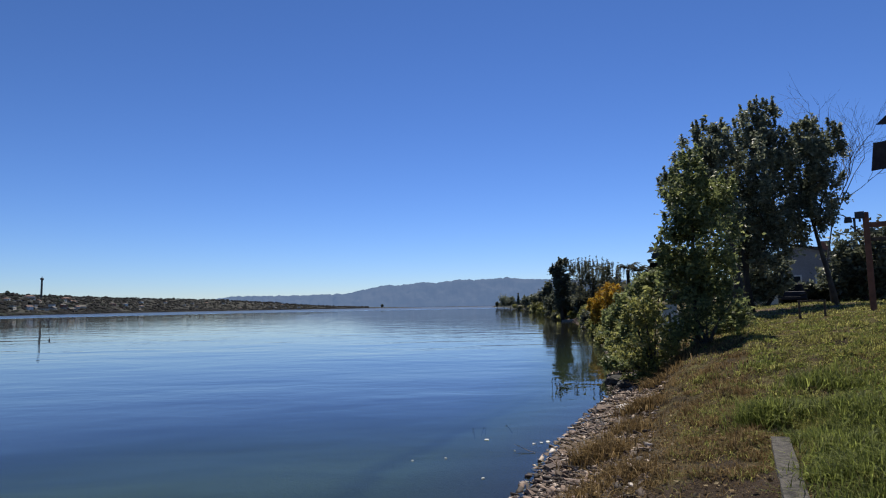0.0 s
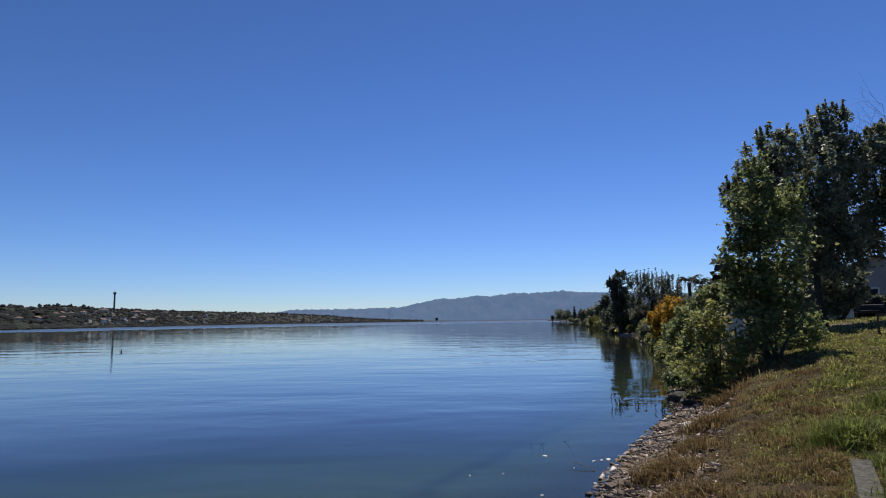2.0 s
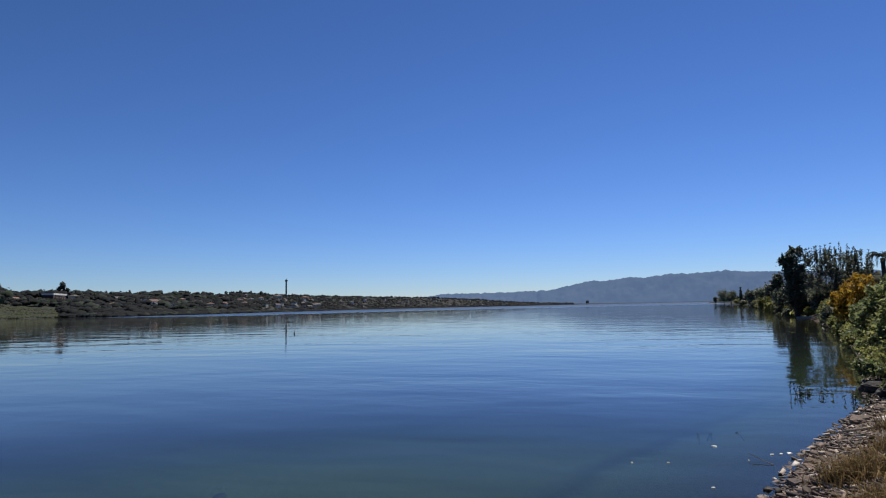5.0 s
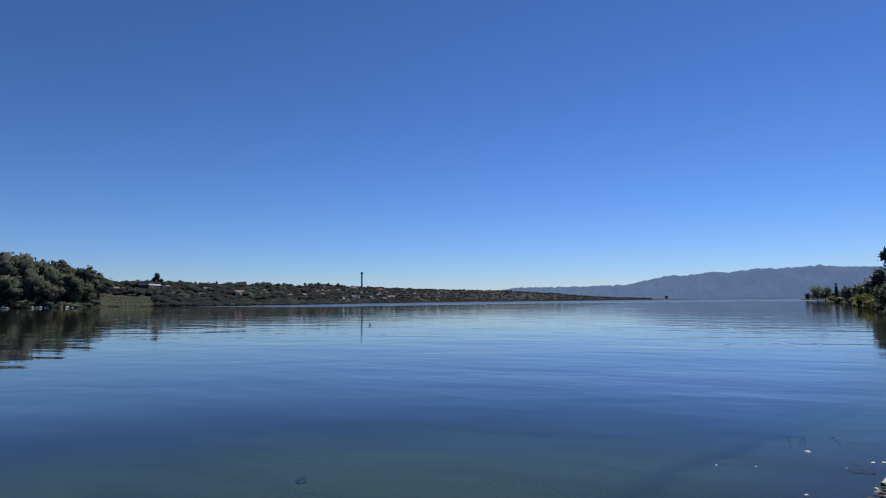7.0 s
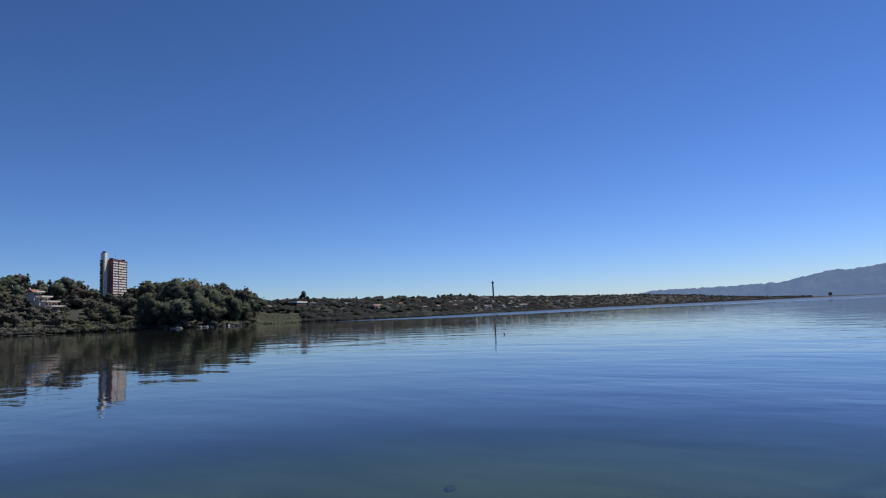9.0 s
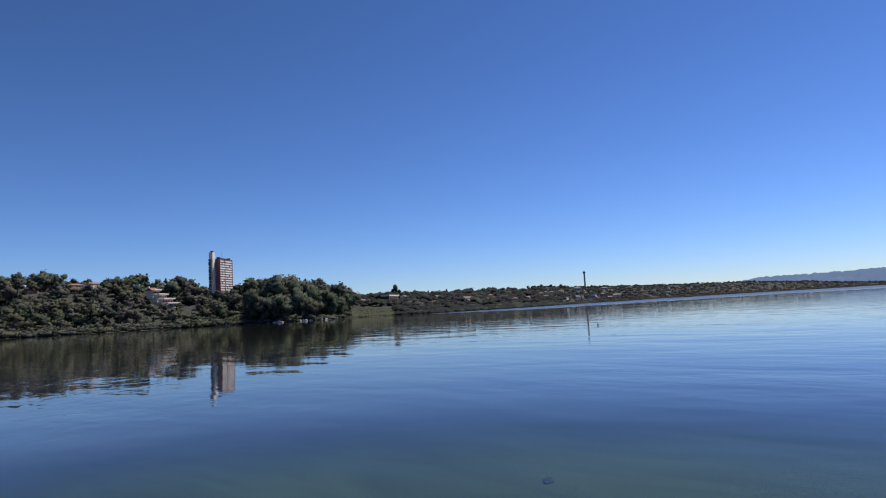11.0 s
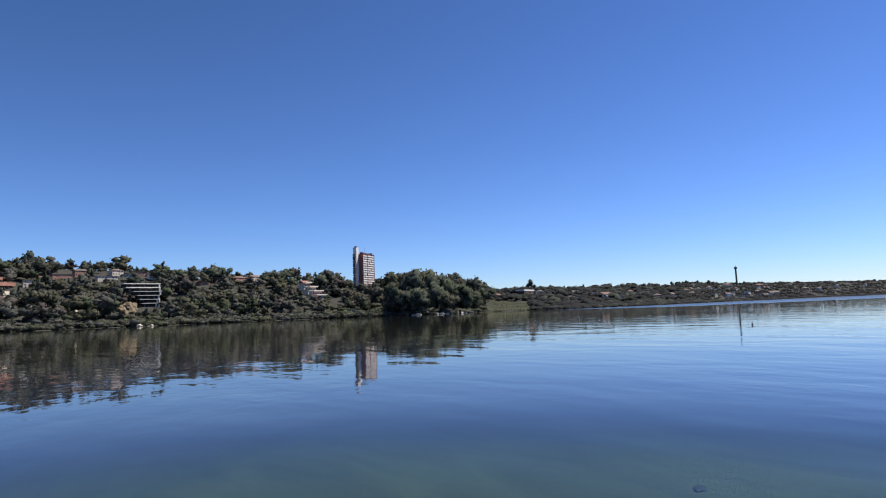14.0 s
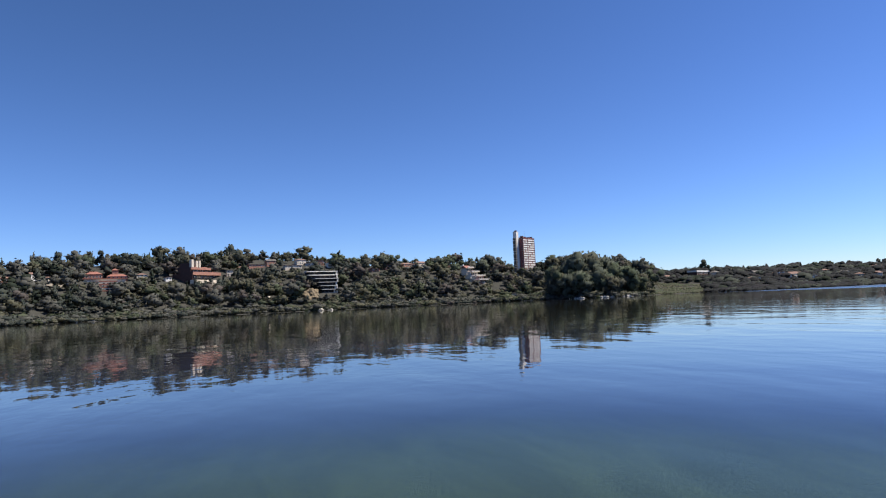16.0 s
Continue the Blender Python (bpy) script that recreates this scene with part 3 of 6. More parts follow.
def gable_roof(root, x, y, z, sx, sy, rise, mat, eave=0.5, name="roof"):
    bm, x = bmesh.new(), -x
    hx, hy, t = sx / 2 + eave, sy / 2 + eave, 0.25
    v = [bm.verts.new(p) for p in ((x - hx, y - hy, z), (x + hx, y - hy, z), (x + hx, y + hy, z), (x - hx, y + hy, z),
                                   (x - hx, y, z + rise), (x + hx, y, z + rise))]
    for f in ((0, 1, 5, 4), (2, 3, 4, 5), (0, 4, 3), (1, 2, 5), (0, 3, 2, 1)):
        bm.faces.new([v[i] for i in f])
    return part(name, bm, mat, root)


def hip_roof(root, x, y, z, sx, sy, rise, mat, eave=0.6, name="roof"):
    bm, x = bmesh.new(), -x
    hx, hy = sx / 2 + eave, sy / 2 + eave
    k = max(hx - hy, 0.3)
    v = [bm.verts.new(p) for p in ((x - hx, y - hy, z), (x + hx, y - hy, z), (x + hx, y + hy, z), (x - hx, y + hy, z),
                                   (x - k, y, z + rise), (x + k, y, z + rise))]
    for f in ((0, 1, 5, 4), (2, 3, 4, 5), (0, 4, 3), (1, 2, 5), (0, 3, 2, 1)):
        bm.faces.new([v[i] for i in f])
    return part(name, bm, mat, root)


def house(az, el, w, dep, storeys, wall, roof, kind, facing, label, group="houses on the far shore", d=None, clear=0.42):
    dist = d or on_slope(az, el)
    root, dist = site("house", az, el, facing, math.degrees(w * 0.55 / dist), label, "house", group, dist, clear)
    h = 2.9 * storeys
    block("wall", root, 0, 0, -4, w, dep, 4 + h, wall)
    if kind == "gable":
        gable_roof(root, 0, 0, h, w, dep, dep * 0.28, roof)
    elif kind == "hip":
        hip_roof(root, 0, 0, h, w, dep, dep * 0.22, roof)
    else:
        block("roof", root, 0, 0, h, w + 1.2, dep + 1.2, 2.2 if w > 40 else 0.45, roof)
    n = max(2, int(w / 3.4))
    for s in range(storeys):
        for i in range(n):
            if (i + s * 2) % 5 != 3:
                window(root, (i + 0.5) * w / n - w / 2, dep / 2 + 0.03, 1.5 + 2.9 * s, 1.5, 1.3)
        window(root, w / 2 + 0.03, 0, 1.5 + 2.9 * s, 1.4, 1.3, 1)
    return root


def tower_block():
    """Thirteen storeys of red brick and white balcony bands, with a slim pale stair tower beside them."""
    d = 835.0
    x, y = polar(-65.9, d)
    z0 = land_at(x, y)
    top = EYE + d * math.tan(radians(5.52))
    root = thing("apartment_tower", x, y, z0, "tall red brick apartment block with white balcony bands and stair tower",
                 "apartment building", turn=-55)
    h = top - z0
    w, dep, n = 29.0, 6.5, 15
    fl = h / n
    block("wall", root, 0, 0, -5, w, dep, h + 5, TOWER_BRICK)
    for i in range(n):
        zz = i * fl
        block("balcony", root, 0, dep / 2 + 0.25, zz + 0.05, w - 0.6, 0.5, fl * 0.52, WHITE)
        for k in range(5):
            window(root, -w / 2 + (k + 0.5) * w / 5, dep / 2 + 0.04, zz + 2.05, 2.0, 1.4)
        for k in (0, 1, 2, 3):
            if (k * 3 + i) % 4 == 1:
                block("panel", root, -w / 2 + (k + 1) * w / 5 - 1.0, dep / 2 + 0.32, zz + 0.1, 1.6, 0.6, fl - 0.6, TOWER_BRICK)
        for k in (-1, 1):
            window(root, -w / 2 - 0.03, k * 2.4, zz + 1.9, 1.2, 1.2, 1)
    for k in (0, 2, 5):
        block("pier", root, -w / 2 + k * w / 5, dep / 2 + 0.35, 0, 0.55, 0.9, h + 0.8, TOWER_BRICK)
    block("roof", root, 0, 0, h, w + 0.6, dep + 0.6, 0.8, TOWER_BRICK)
    for k in (-11.5, -3.5, 5.0, 12.0):
        block("tank_house", root, k, 0, h + 0.8, 2.6, 4, 2.2 if k > 5 or k < -5 else 1.4, MAROON)
    block("antenna", root, -4, 0, h + 0.8, 0.18, 0.18, 9, STEEL)
    # the stair tower stands clear of the block
    st = EYE + d * math.tan(radians(6.12)) - z0
    block("stair_tower", root, -w / 2 - 3.6, -5.0, -5, 5.6, 5.0, st + 5, WHITE, "pale concrete stair tower")
    block("stair_cap", root, -w / 2 - 3.6, -5.0, st, 2.0, 3.4, 1.8, MAROON)
    for i in range(n):
        block("landing", root, -w / 2 - 7.7, -4.6, i * fl + 0.8, 3.0, 4.0, 2.1 if i % 3 else 3.6, SLATE)
        if i % 3 == 0:
            block("bridge", root, -w / 2 - 1.2, -3.5, i * fl + 0.3, 3.4, 1.6, 0.5, CONCRETE)
    # low wing at its foot
    block("podium", root, 4, -4, -5, 40, 14, 8.6, GREY_WALL)
    block("podium_roof", root, 4, -4, 3.6, 42, 16, 0.6, SLATE)
    for k in range(9):
        window(root, -13 + k * 4.2, 3.06, 1.9, 2.4, 1.5)
    CLEAR.append((-68.3, -64.6, d, 2.95))
    return root


tower_block()


def terrace_house():
    """A modern house that widens upwards: white decks over dark glass, with white end piers."""
    root, d = site("terrace_house", -84.4, 1.35, 76, 1.45, "modern house with stepped white decks and dark glazing", "house", clear=0.0)
    for i, (w, edge) in enumerate(((15, 7.0), (18, 8.0), (21.5, 9.0), (27, 10.4), (34, 11.4), (36, 11.4))):
        zz, side, out = i * 4.1, edge - w / 2, i * 0.7 if i < 4 else 1.0 - i * 0.9
        # glazing in flat near-black: the overhang's shade is in its colour
        block("glazing", root, side, out - 4.6, zz, w - 0.8, 7, 3.6, DARK_ROOM)
        block("deck", root, side, out - 3.0, zz + 3.6, w + 0.8, 11, 0.5 if i < 4 else 0.9, WHITE, "white concrete deck")
        block("pier", root, edge - 0.3, out - 1.5, zz, 1.1, 5.5, 3.6, WHITE, "white end pier")
        for k in range(3 if i < 4 else 6):
            block("mullion", root, side - w / 2 + (k + 0.7) * w / (3.4 if i < 4 else 6.4), out - 0.1, zz, 0.16, 0.2, 3.6, STEEL)
    block("foot", root, 0, -3, -6, 16, 9, 6, CONCRETE)
    block("end_wall", root, 9.2, 1.6, -5, 0.9, 3.0, 14, WHITE, "slim white end wall")
    return root


terrace_house()


def brick_house():
    """The long terracotta house: stacked slabs over shaded floors, with three tall piers on its corner."""
    root, d = site("villa", -94.9, 2.7, 38, 2.2, "terracotta stepped villa with tall corner piers and long terraces", "house", clear=0.2)
    block("terrace", root, -1, 4, -5, 48, 9, 7, CREAM, "pale stone terrace wall")
    block("terrace", root, -8, 9, -7, 30, 6, 6, CREAM, "pale stone terrace wall")
    # recessed floors are dark blocks, their shade put into the colour
    block("ground_floor", root, 0, -14, 4, 41, 27, 5, DARK_ROOM, "ground floor painted near-black for shade")
    block("lower_slab", root, 0, -14, 9, 45, 31, 4.2, PINK)
    block("lower_step", root, 18, -14, 13.2, 9, 20, 1.3, PINK)
    block("middle_floor", root, -5, -15, 13.2, 32, 24, 3.2, DARK_ROOM, "middle floor painted near-black for shade")
    block("upper_slab", root, -7, -15, 16.4, 31, 28, 3.0, PINK)
    block("upper_step", root, 4, -15, 19.4, 9, 16, 1.4, PINK)
    block("roof_room", root, -14, -12, 19.4, 14, 16, 6.0, MAROON, "dark maroon roof room")
    # thin panels put the darkness of the unlit side into the wall colour
    block("end_wall", root, -22.75, -14, 0, 0.4, 30, 13.2, MAROON, "maroon end wall panel, coloured dark for its shaded side")
    block("end_wall", root, -22.85, -15, 13.2, 0.4, 27, 6.2, MAROON, "maroon end wall panel, coloured dark for its shaded side")
    for x, w, h in ((-20.4, 3.4, 10.4), (-13.6, 2.8, 8.8), (-9.2, 2.4, 9.4)):
        block("pier", root, x, -2.6, 19.4, w, 3.4, h, CREAM, "tall pale pier")
    for k in range(8):
        window(root, -17 + k * 4.8, -0.44, 6.4, 2.6, 2.0)
    for k in range(5):
        window(root, -17 + k * 5.0, -2.94, 14.8, 2.6, 1.6)
    root.scale = (1.0, 1.0, 0.86)
    return root


brick_house()


def terracotta_house():
    root, d = site("villa", -102.7, 3.0, 76, 1.85, "terracotta house with tiled wings over stepped red terraces", "house", clear=0.0)
    CLEAR.append((-103.2, -102.2, d - 4, 1.95))
    block("wing", root, -11, 0, -4, 17, 10, 10, PINK)
    hip_roof(root, -11, 0, 6.0, 17, 10, 2.4, TILE)
    block("wing", root, 12, -2, -4, 20, 9, 8, PINK)
    hip_roof(root, 12, -2, 4.0, 20, 9, 2.2, TILE)
    block("tower", root, 10, -4, 4, 6, 6, 5.5, PINK)
    hip_roof(root, 10, -4, 9.5, 6, 6, 1.6, TILE)
    block("gallery", root, 0, 2, -3, 40, 8, 4.6, CREAM)
    block("gallery_roof", root, 0, 3, 1.6, 42, 9, 0.6, TILE)
    for i in range(6):
        spot = root.matrix_basis @ Vector((-(3 - i * 0.8), 12 + i * 8, 0))
        drop = land_at(spot.x, spot.y) - root.location.z
        block("terrace", root, 3 - i * 0.8, 9 + i * 8, drop - 3, 18 - i * 1.8, 7, 5.4, PINK if i % 2 else CREAM, "stepped garden terrace")
        block("terrace_edge", root, 3 - i * 0.8, 12.3 + i * 8, drop + 2.4, 18 - i * 1.8, 0.8, 0.9, TILE)
        for k in range(3):
            window(root, 3 - i * 0.8 + (k - 1) * 4, 12.54 + i * 8, drop + 1.0, 2.2, 1.5)
    for k in range(5):
        window(root, -17 + k * 3.2, 5.04, 3.6, 1.6, 1.5)
        window(root, 4 + k * 4, 2.54, 2.8, 1.6, 1.4)
    root.scale = (1.0, 1.0, 1.25)
    return root


terracotta_house()


def white_villa():
    root, d = site("villa", -70.8, 1.6, 60, 1.35, "pale terraced villa with balconies stepping down the slope", "house", clear=0.45)
    for i, (x, w, dp, mat) in enumerate(((6, 21, 9, PINK), (4, 19, 9, CREAM), (0, 16, 9, CREAM), (-4, 12, 9, CREAM))):
        out = 9 - i * 4.5
        block("storey", root, x, out - 6, i * 5.4 - 5, w - 1, dp, 9.2, mat)
        block("balcony", root, x + 0.8, out - 0.4, i * 5.4 + 4.2, w, 2.6, 0.5, CREAM)
        block("parapet", root, x + 0.8, out + 0.8, i * 5.4 + 4.7, w, 0.3, 1.0, WHITE)
        for k in range(4):
            window(root, x + (k - 1.5) * w / 4.4, out - 1.47, i * 5.4 + 1.8, 2.4, 2.2)
    gable_roof(root, -5, -10.5, 20.4, 11, 9, 3.4, TILE)
    block("chimney", root, -9, -12, 21, 1.4, 1.4, 4.5, WHITE)
    hip_roof(root, 4, -9, 15.4, 12, 8, 2.2, TILE)
    return root


white_villa()

FAR_HOUSES = [  # azimuth, slope angle, width, depth, storeys, wall, roof, form, facing
    (-107.9, 3.15, 13, 9, 2, WHITE, OLD_TILE, "gable", 45, "white gabled house among trees on the far hillside"),
    (-106.6, 3.1, 11, 8, 1, CREAM, OLD_TILE, "hip", 50, "low cream house beside the white gabled one"),
    (-109.3, 3.1, 16, 8, 1, PINK, OLD_TILE, "hip", 50, "low tiled house on the far hillside"),
    (-90.6, 3.9, 30, 10, 1, PINK, SLATE, "flat", 70, "long low dark-roofed building along the ridge"),
    (-87.6, 3.75, 26, 10, 1, CREAM, OLD_TILE, "flat", 72, "long grey flat-roofed building along the ridge"),
    (-88.9, 2.9, 9, 7, 1, WHITE, SLATE, "flat", 60, "small pale hut on the far hillside"),
    (-98.0, 2.95, 8, 7, 1, WHITE, OLD_TILE, "flat", 60, "small white hut on the far hillside"),
    (-83.4, 3.1, 9, 8, 2, CREAM, OLD_TILE, "gable", 75, "white house beside the stepped modern house"),
    (-80.2, 3.2, 16, 9, 1, PINK, OLD_TILE, "hip", 60, "low tiled house among trees on the ridge"),
    (-77.2, 3.3, 24, 12, 2, PINK, OLD_TILE, "hip", 60, "red-roofed cream house on the ridge"),
    (-75.9, 3.35, 20, 11, 2, CREAM, OLD_TILE, "gable", 60, "red-roofed house on the ridge"),
    (-74.3, 2.2, 9, 7, 1, WHITE, SLATE, "flat", 60, "small white house on the slope"),
    (-69.4, 2.5, 16, 9, 1, GREY_WALL, SLATE, "flat", 60, "low grey house beside the apartment tower"),
    (-67.3, 0.3, 11, 6, 1, CREAM, SLATE, "flat", 75, "small boathouse close to the water"),
    (-65.3, 0.2, 16, 6, 1, GREY_WALL, SLATE, "flat", 75, "low lakeside shelter with a flat dark roof"),
    (-57.0, 1.35, 11, 8, 1, CREAM, SLATE, "gable", 75, "cream house at the edge of the wood"),
    (-53.8, 1.15, 12, 8, 1, WHITE, OLD_TILE, "gable", 75, "white house on the grassy slope"),
    (-51.2, 1.2, 52, 14, 2, MAROON, WHITE, "flat", 60, "long flat-roofed building on the grassy slope"),
    (-91.9, 3.7, 15, 9, 1, PINK, OLD_TILE, "hip", 76, "low terracotta house on the ridge"),
    (-93.0, 3.2, 9, 7, 2, CREAM, SLATE, "flat", 76, "small cream flat-roofed house above the stepped villa"),
    (-100.0, 3.25, 13, 8, 1, CREAM, OLD_TILE, "hip", 70, "low cream house between the two villas"),
    (-86.0, 3.9, 17, 9, 1, GREY_WALL, SLATE, "flat", 82, "long grey house above the stepped modern house"),
    (-79.0, 3.35, 12, 8, 2, PINK, OLD_TILE, "gable", 72, "terracotta gabled house on the ridge"),
    (-78.1, 2.7, 10, 8, 1, CREAM, OLD_TILE, "hip", 72, "cream tiled cottage below the ridge"),
    (-72.9, 3.1, 14, 9, 1, PINK, OLD_TILE, "hip", 74, "tiled terracotta house beside the pale villa"),
    (-70.0, 1.6, 12, 7, 1, CREAM, SLATE, "flat", 78, "low pale annex below the villa"),
    (-89.5, 4.0, 15, 9, 2, PINK, SLATE, "gable", 70, "brown gabled house on the ridge"),
    (-86.9, 4.05, 16, 9, 2, CREAM, OLD_TILE, "hip", 64, "cream tiled house on the ridge"),
    (-85.2, 3.95, 13, 8, 2, PINK, SLATE, "flat", 80, "terracotta house above the stepped modern house"),
    (-84.2, 3.7, 12, 8, 2, WHITE, OLD_TILE, "hip", 70, "white house on the ridge above the glazed decks"),
    (-109.0, 2.75, 20, 6, 1, CREAM, OLD_TILE, "flat", 60, "long low terracotta wing beside the white house"),
    (-106.3, 2.8, 22, 6, 1, CREAM, SLATE, "flat", 60, "long low garden pavilion beside the white house"),
    (-34.0, 1.1, 22, 12, 2, CREAM, OLD_TILE, "hip", 95, "cream building below the lookout tower"),
    (-31.6, 1.05, 26, 12, 1, PINK, OLD_TILE, "hip", 95, "tiled building below the lookout tower")]
for a, e, w, dp, st, wall, roof, form, face, text in FAR_HOUSES:
    house(a, e, w * 0.85, dp * 0.9, st, wall, roof, form, face, text, clear=-0.1 if e > 3.05 else 0.0 if e > 2.6 else 0.3)

town = random.Random(7)
for i in range(74):
    a = town.uniform(-50, -13) if i % 4 else town.uniform(-38, -29)
    e = town.uniform(0.15, 0.75) * float(interp(a, RIDGE))
    if a < -36:
        e = town.uniform(0.25, 0.85) * float(interp(a, RIDGE))
    house(a, e, town.uniform(7, 10) if a < -36 else town.uniform(8, 17), town.uniform(7, 10), town.choice((1, 1, 2)), town.choice((CREAM, WHITE, WHITE, CREAM, PINK, CREAM)),
          town.choice((OLD_TILE, OLD_TILE, SLATE, SLATE)), town.choice(("gable", "hip", "flat")), town.uniform(70, 110),
          "small house among trees on the far shore", clear=0.1)


def lookout_tower():
    d = on_slope(-33.25, 1.15)
    x, y = polar(-33.25, d)
    z0 = land_at(x, y)
    root = thing("lookout_tower", x, y, z0, "slender dark lookout tower with a wider head on the ridge", "tower")
    top = EYE + d * math.tan(radians(2.88)) - z0
    part("shaft", tube(bmesh.new(), [(0, 0, -2), (0, 0, 4), (0, 0, top - 6)], [2.8, 2.1, 1.8], 12), SLATE, root)
    part("head", tube(bmesh.new(), [(0, 0, top - 8.5), (0, 0, top - 7.5), (0, 0, top - 4), (0, 0, top - 3.5)], [1.9, 3.4, 3.4, 1.9], 12), SLATE, root)
    part("mast", tube(bmesh.new(), [(0, 0, top - 3.5), (0, 0, top)], [0.9, 0.5], 8), STEEL, root)
    CLEAR.append((-33.45, -33.05, d, 1.5))
    return root


lookout_tower()


# ---- far shore: trees ----
def ball(level):
    bm = bmesh.new()
    bmesh.ops.create_icosphere(bm, subdivisions=level, radius=1.0)
    v, f = np.array([v.co[:] for v in bm.verts]), np.array([[v.index for v in f.verts] for f in bm.faces])
    bm.free()
    return v, f


BALL_0, BALL_1 = ball(1), ball(2)


def soft_crown(blobs, leaves, size, rng, lump, rough=0.08, spread=0.16):
    """Leaf sprays over a dark core, shaded as rounded masses of foliage."""
    ball_v, ball_f = lump
    c, r = np.array([b[:3] for b in blobs]), np.array([b[3:] for b in blobs])
    middle = c.mean(0)
    reach = np.abs(c - middle).max(0) + r.max(0)
    vs, fs, ns, off = [], [], [], 0
    for b in blobs:
        lv = ball_v * (0.84 + rough * rng.normal(size=(len(ball_v), 1))) * np.array(b[3:]) + np.array(b[:3])
        vs.append(lv)
        fs.append(ball_f + off)
        ns.append(0.6 * ball_v + 0.9 * (lv - middle) / reach)
        off += len(lv)
    pts, _ = crown_points(blobs, leaves, rng, 40, spread, 0.86)
    far_out = (((pts[:, None] - c[None]) / r[None]) ** 2).sum(2).min(1) > 1.7
    pts = pts[~far_out]                       # no loose leaves off the crown
    v, f = leaf_mesh(pts, size, rng, 0.5, 0.8)
    k = np.argmin((((pts[:, None] - c[None]) / r[None]) ** 2).sum(2), 1)
    n = 0.6 * (pts - c[k]) / r[k] + 0.9 * (pts - middle) / reach + 0.08 * rng.normal(size=pts.shape)
    vs.append(v)
    fs.append(f + off)
    ns.append(np.repeat(n, 4, axis=0))
    n = np.concatenate(ns) + np.array([0, 0, 0.1])
    return np.concatenate(vs), np.concatenate(fs), n / np.linalg.norm(n, axis=1)[:, None]


def blobs_of(kind, rng):
    if kind == "broad":
        bl = [(0, 0, 0.5, 0.3, 0.3, 0.26)]
        for k in range(3):
            t = k * 2.1 + rng.random()
            bl.append((0.26 * math.cos(t), 0.26 * math.sin(t), 0.38 + 0.3 * rng.random(), 0.2, 0.2, 0.17))
        return bl + [(rng.normal() * 0.08, rng.normal() * 0.08, 0.8, 0.18, 0.18, 0.16)]
    if kind == "tall":
        return [(rng.normal() * 0.06, rng.normal() * 0.06, z, r, r, 0.17) for z, r in ((0.3, 0.16), (0.52, 0.19), (0.72, 0.15), (0.9, 0.09))]
    if kind == "cone":
        return [(0, 0, z, 0.26 * (1.08 - z), 0.26 * (1.08 - z), 0.13) for z in (0.2, 0.4, 0.6, 0.78, 0.93)]
    return [(rng.normal() * 0.3, rng.normal() * 0.3, 0.2 + 0.12 * rng.random(), r, r, r * 0.75) for r in (0.42, 0.34, 0.28)]


def far_template(kind, seed):
    rng = np.random.default_rng(seed)
    return soft_crown(blobs_of(kind, rng), {"broad": 115, "tall": 85, "cone": 85, "scrub": 80}[kind],
                      0.165 if kind == "scrub" else 0.115, rng, BALL_0)


def sparse_template(kind, seed):
    rng = np.random.default_rng(seed)
    blobs = [(x * 0.8, y * 0.8, z * 0.8, r * 1.25, r * 1.25, q * 1.15) for x, y, z, r, _, q in blobs_of(kind, rng)[:4]]
    v, f, nm = soft_crown(blobs, 9, 0.17, rng, BALL_0, 0.06)
    nm = nm + np.array([0, 0, 1.0])
    return v, f, nm / np.linalg.norm(nm, axis=1)[:, None]


SPARSE = {k: [sparse_template(k, 31 + i) for i in range(5)] for k in ("broad", "tall", "cone", "scrub")}
TEMPLATES = {k: [far_template(k, 11 + i) for i in range(6)] for k in ("broad", "tall", "cone", "scrub")}


def clear_of_houses(x, y, z, h):
    """Trees in front of a building stay low enough to leave it in view."""
    r, az = np.hypot(x, y), np.degrees(np.arctan2(x, y))
    ok, h = np.ones(len(x), bool), h.copy()
    stray = np.random.default_rng(len(x)).random(len(x)) < 0.3        # some trees stand before the walls all the same
    for a0, a1, d, el in CLEAR:
        front = (az > a0) & (az < a1) & (r < d + 6) & (r > d - 400) & ~(stray & (a1 - a0 < 2.0))
        room = EYE + r * math.tan(radians(el)) - z
        h = np.where(front, np.minimum(h, np.maximum(room, 2.6)), h)
        ok &= ~((az > a0) & (az < a1) & (r > d - 2) & (r < d + 9))
    return ok, h


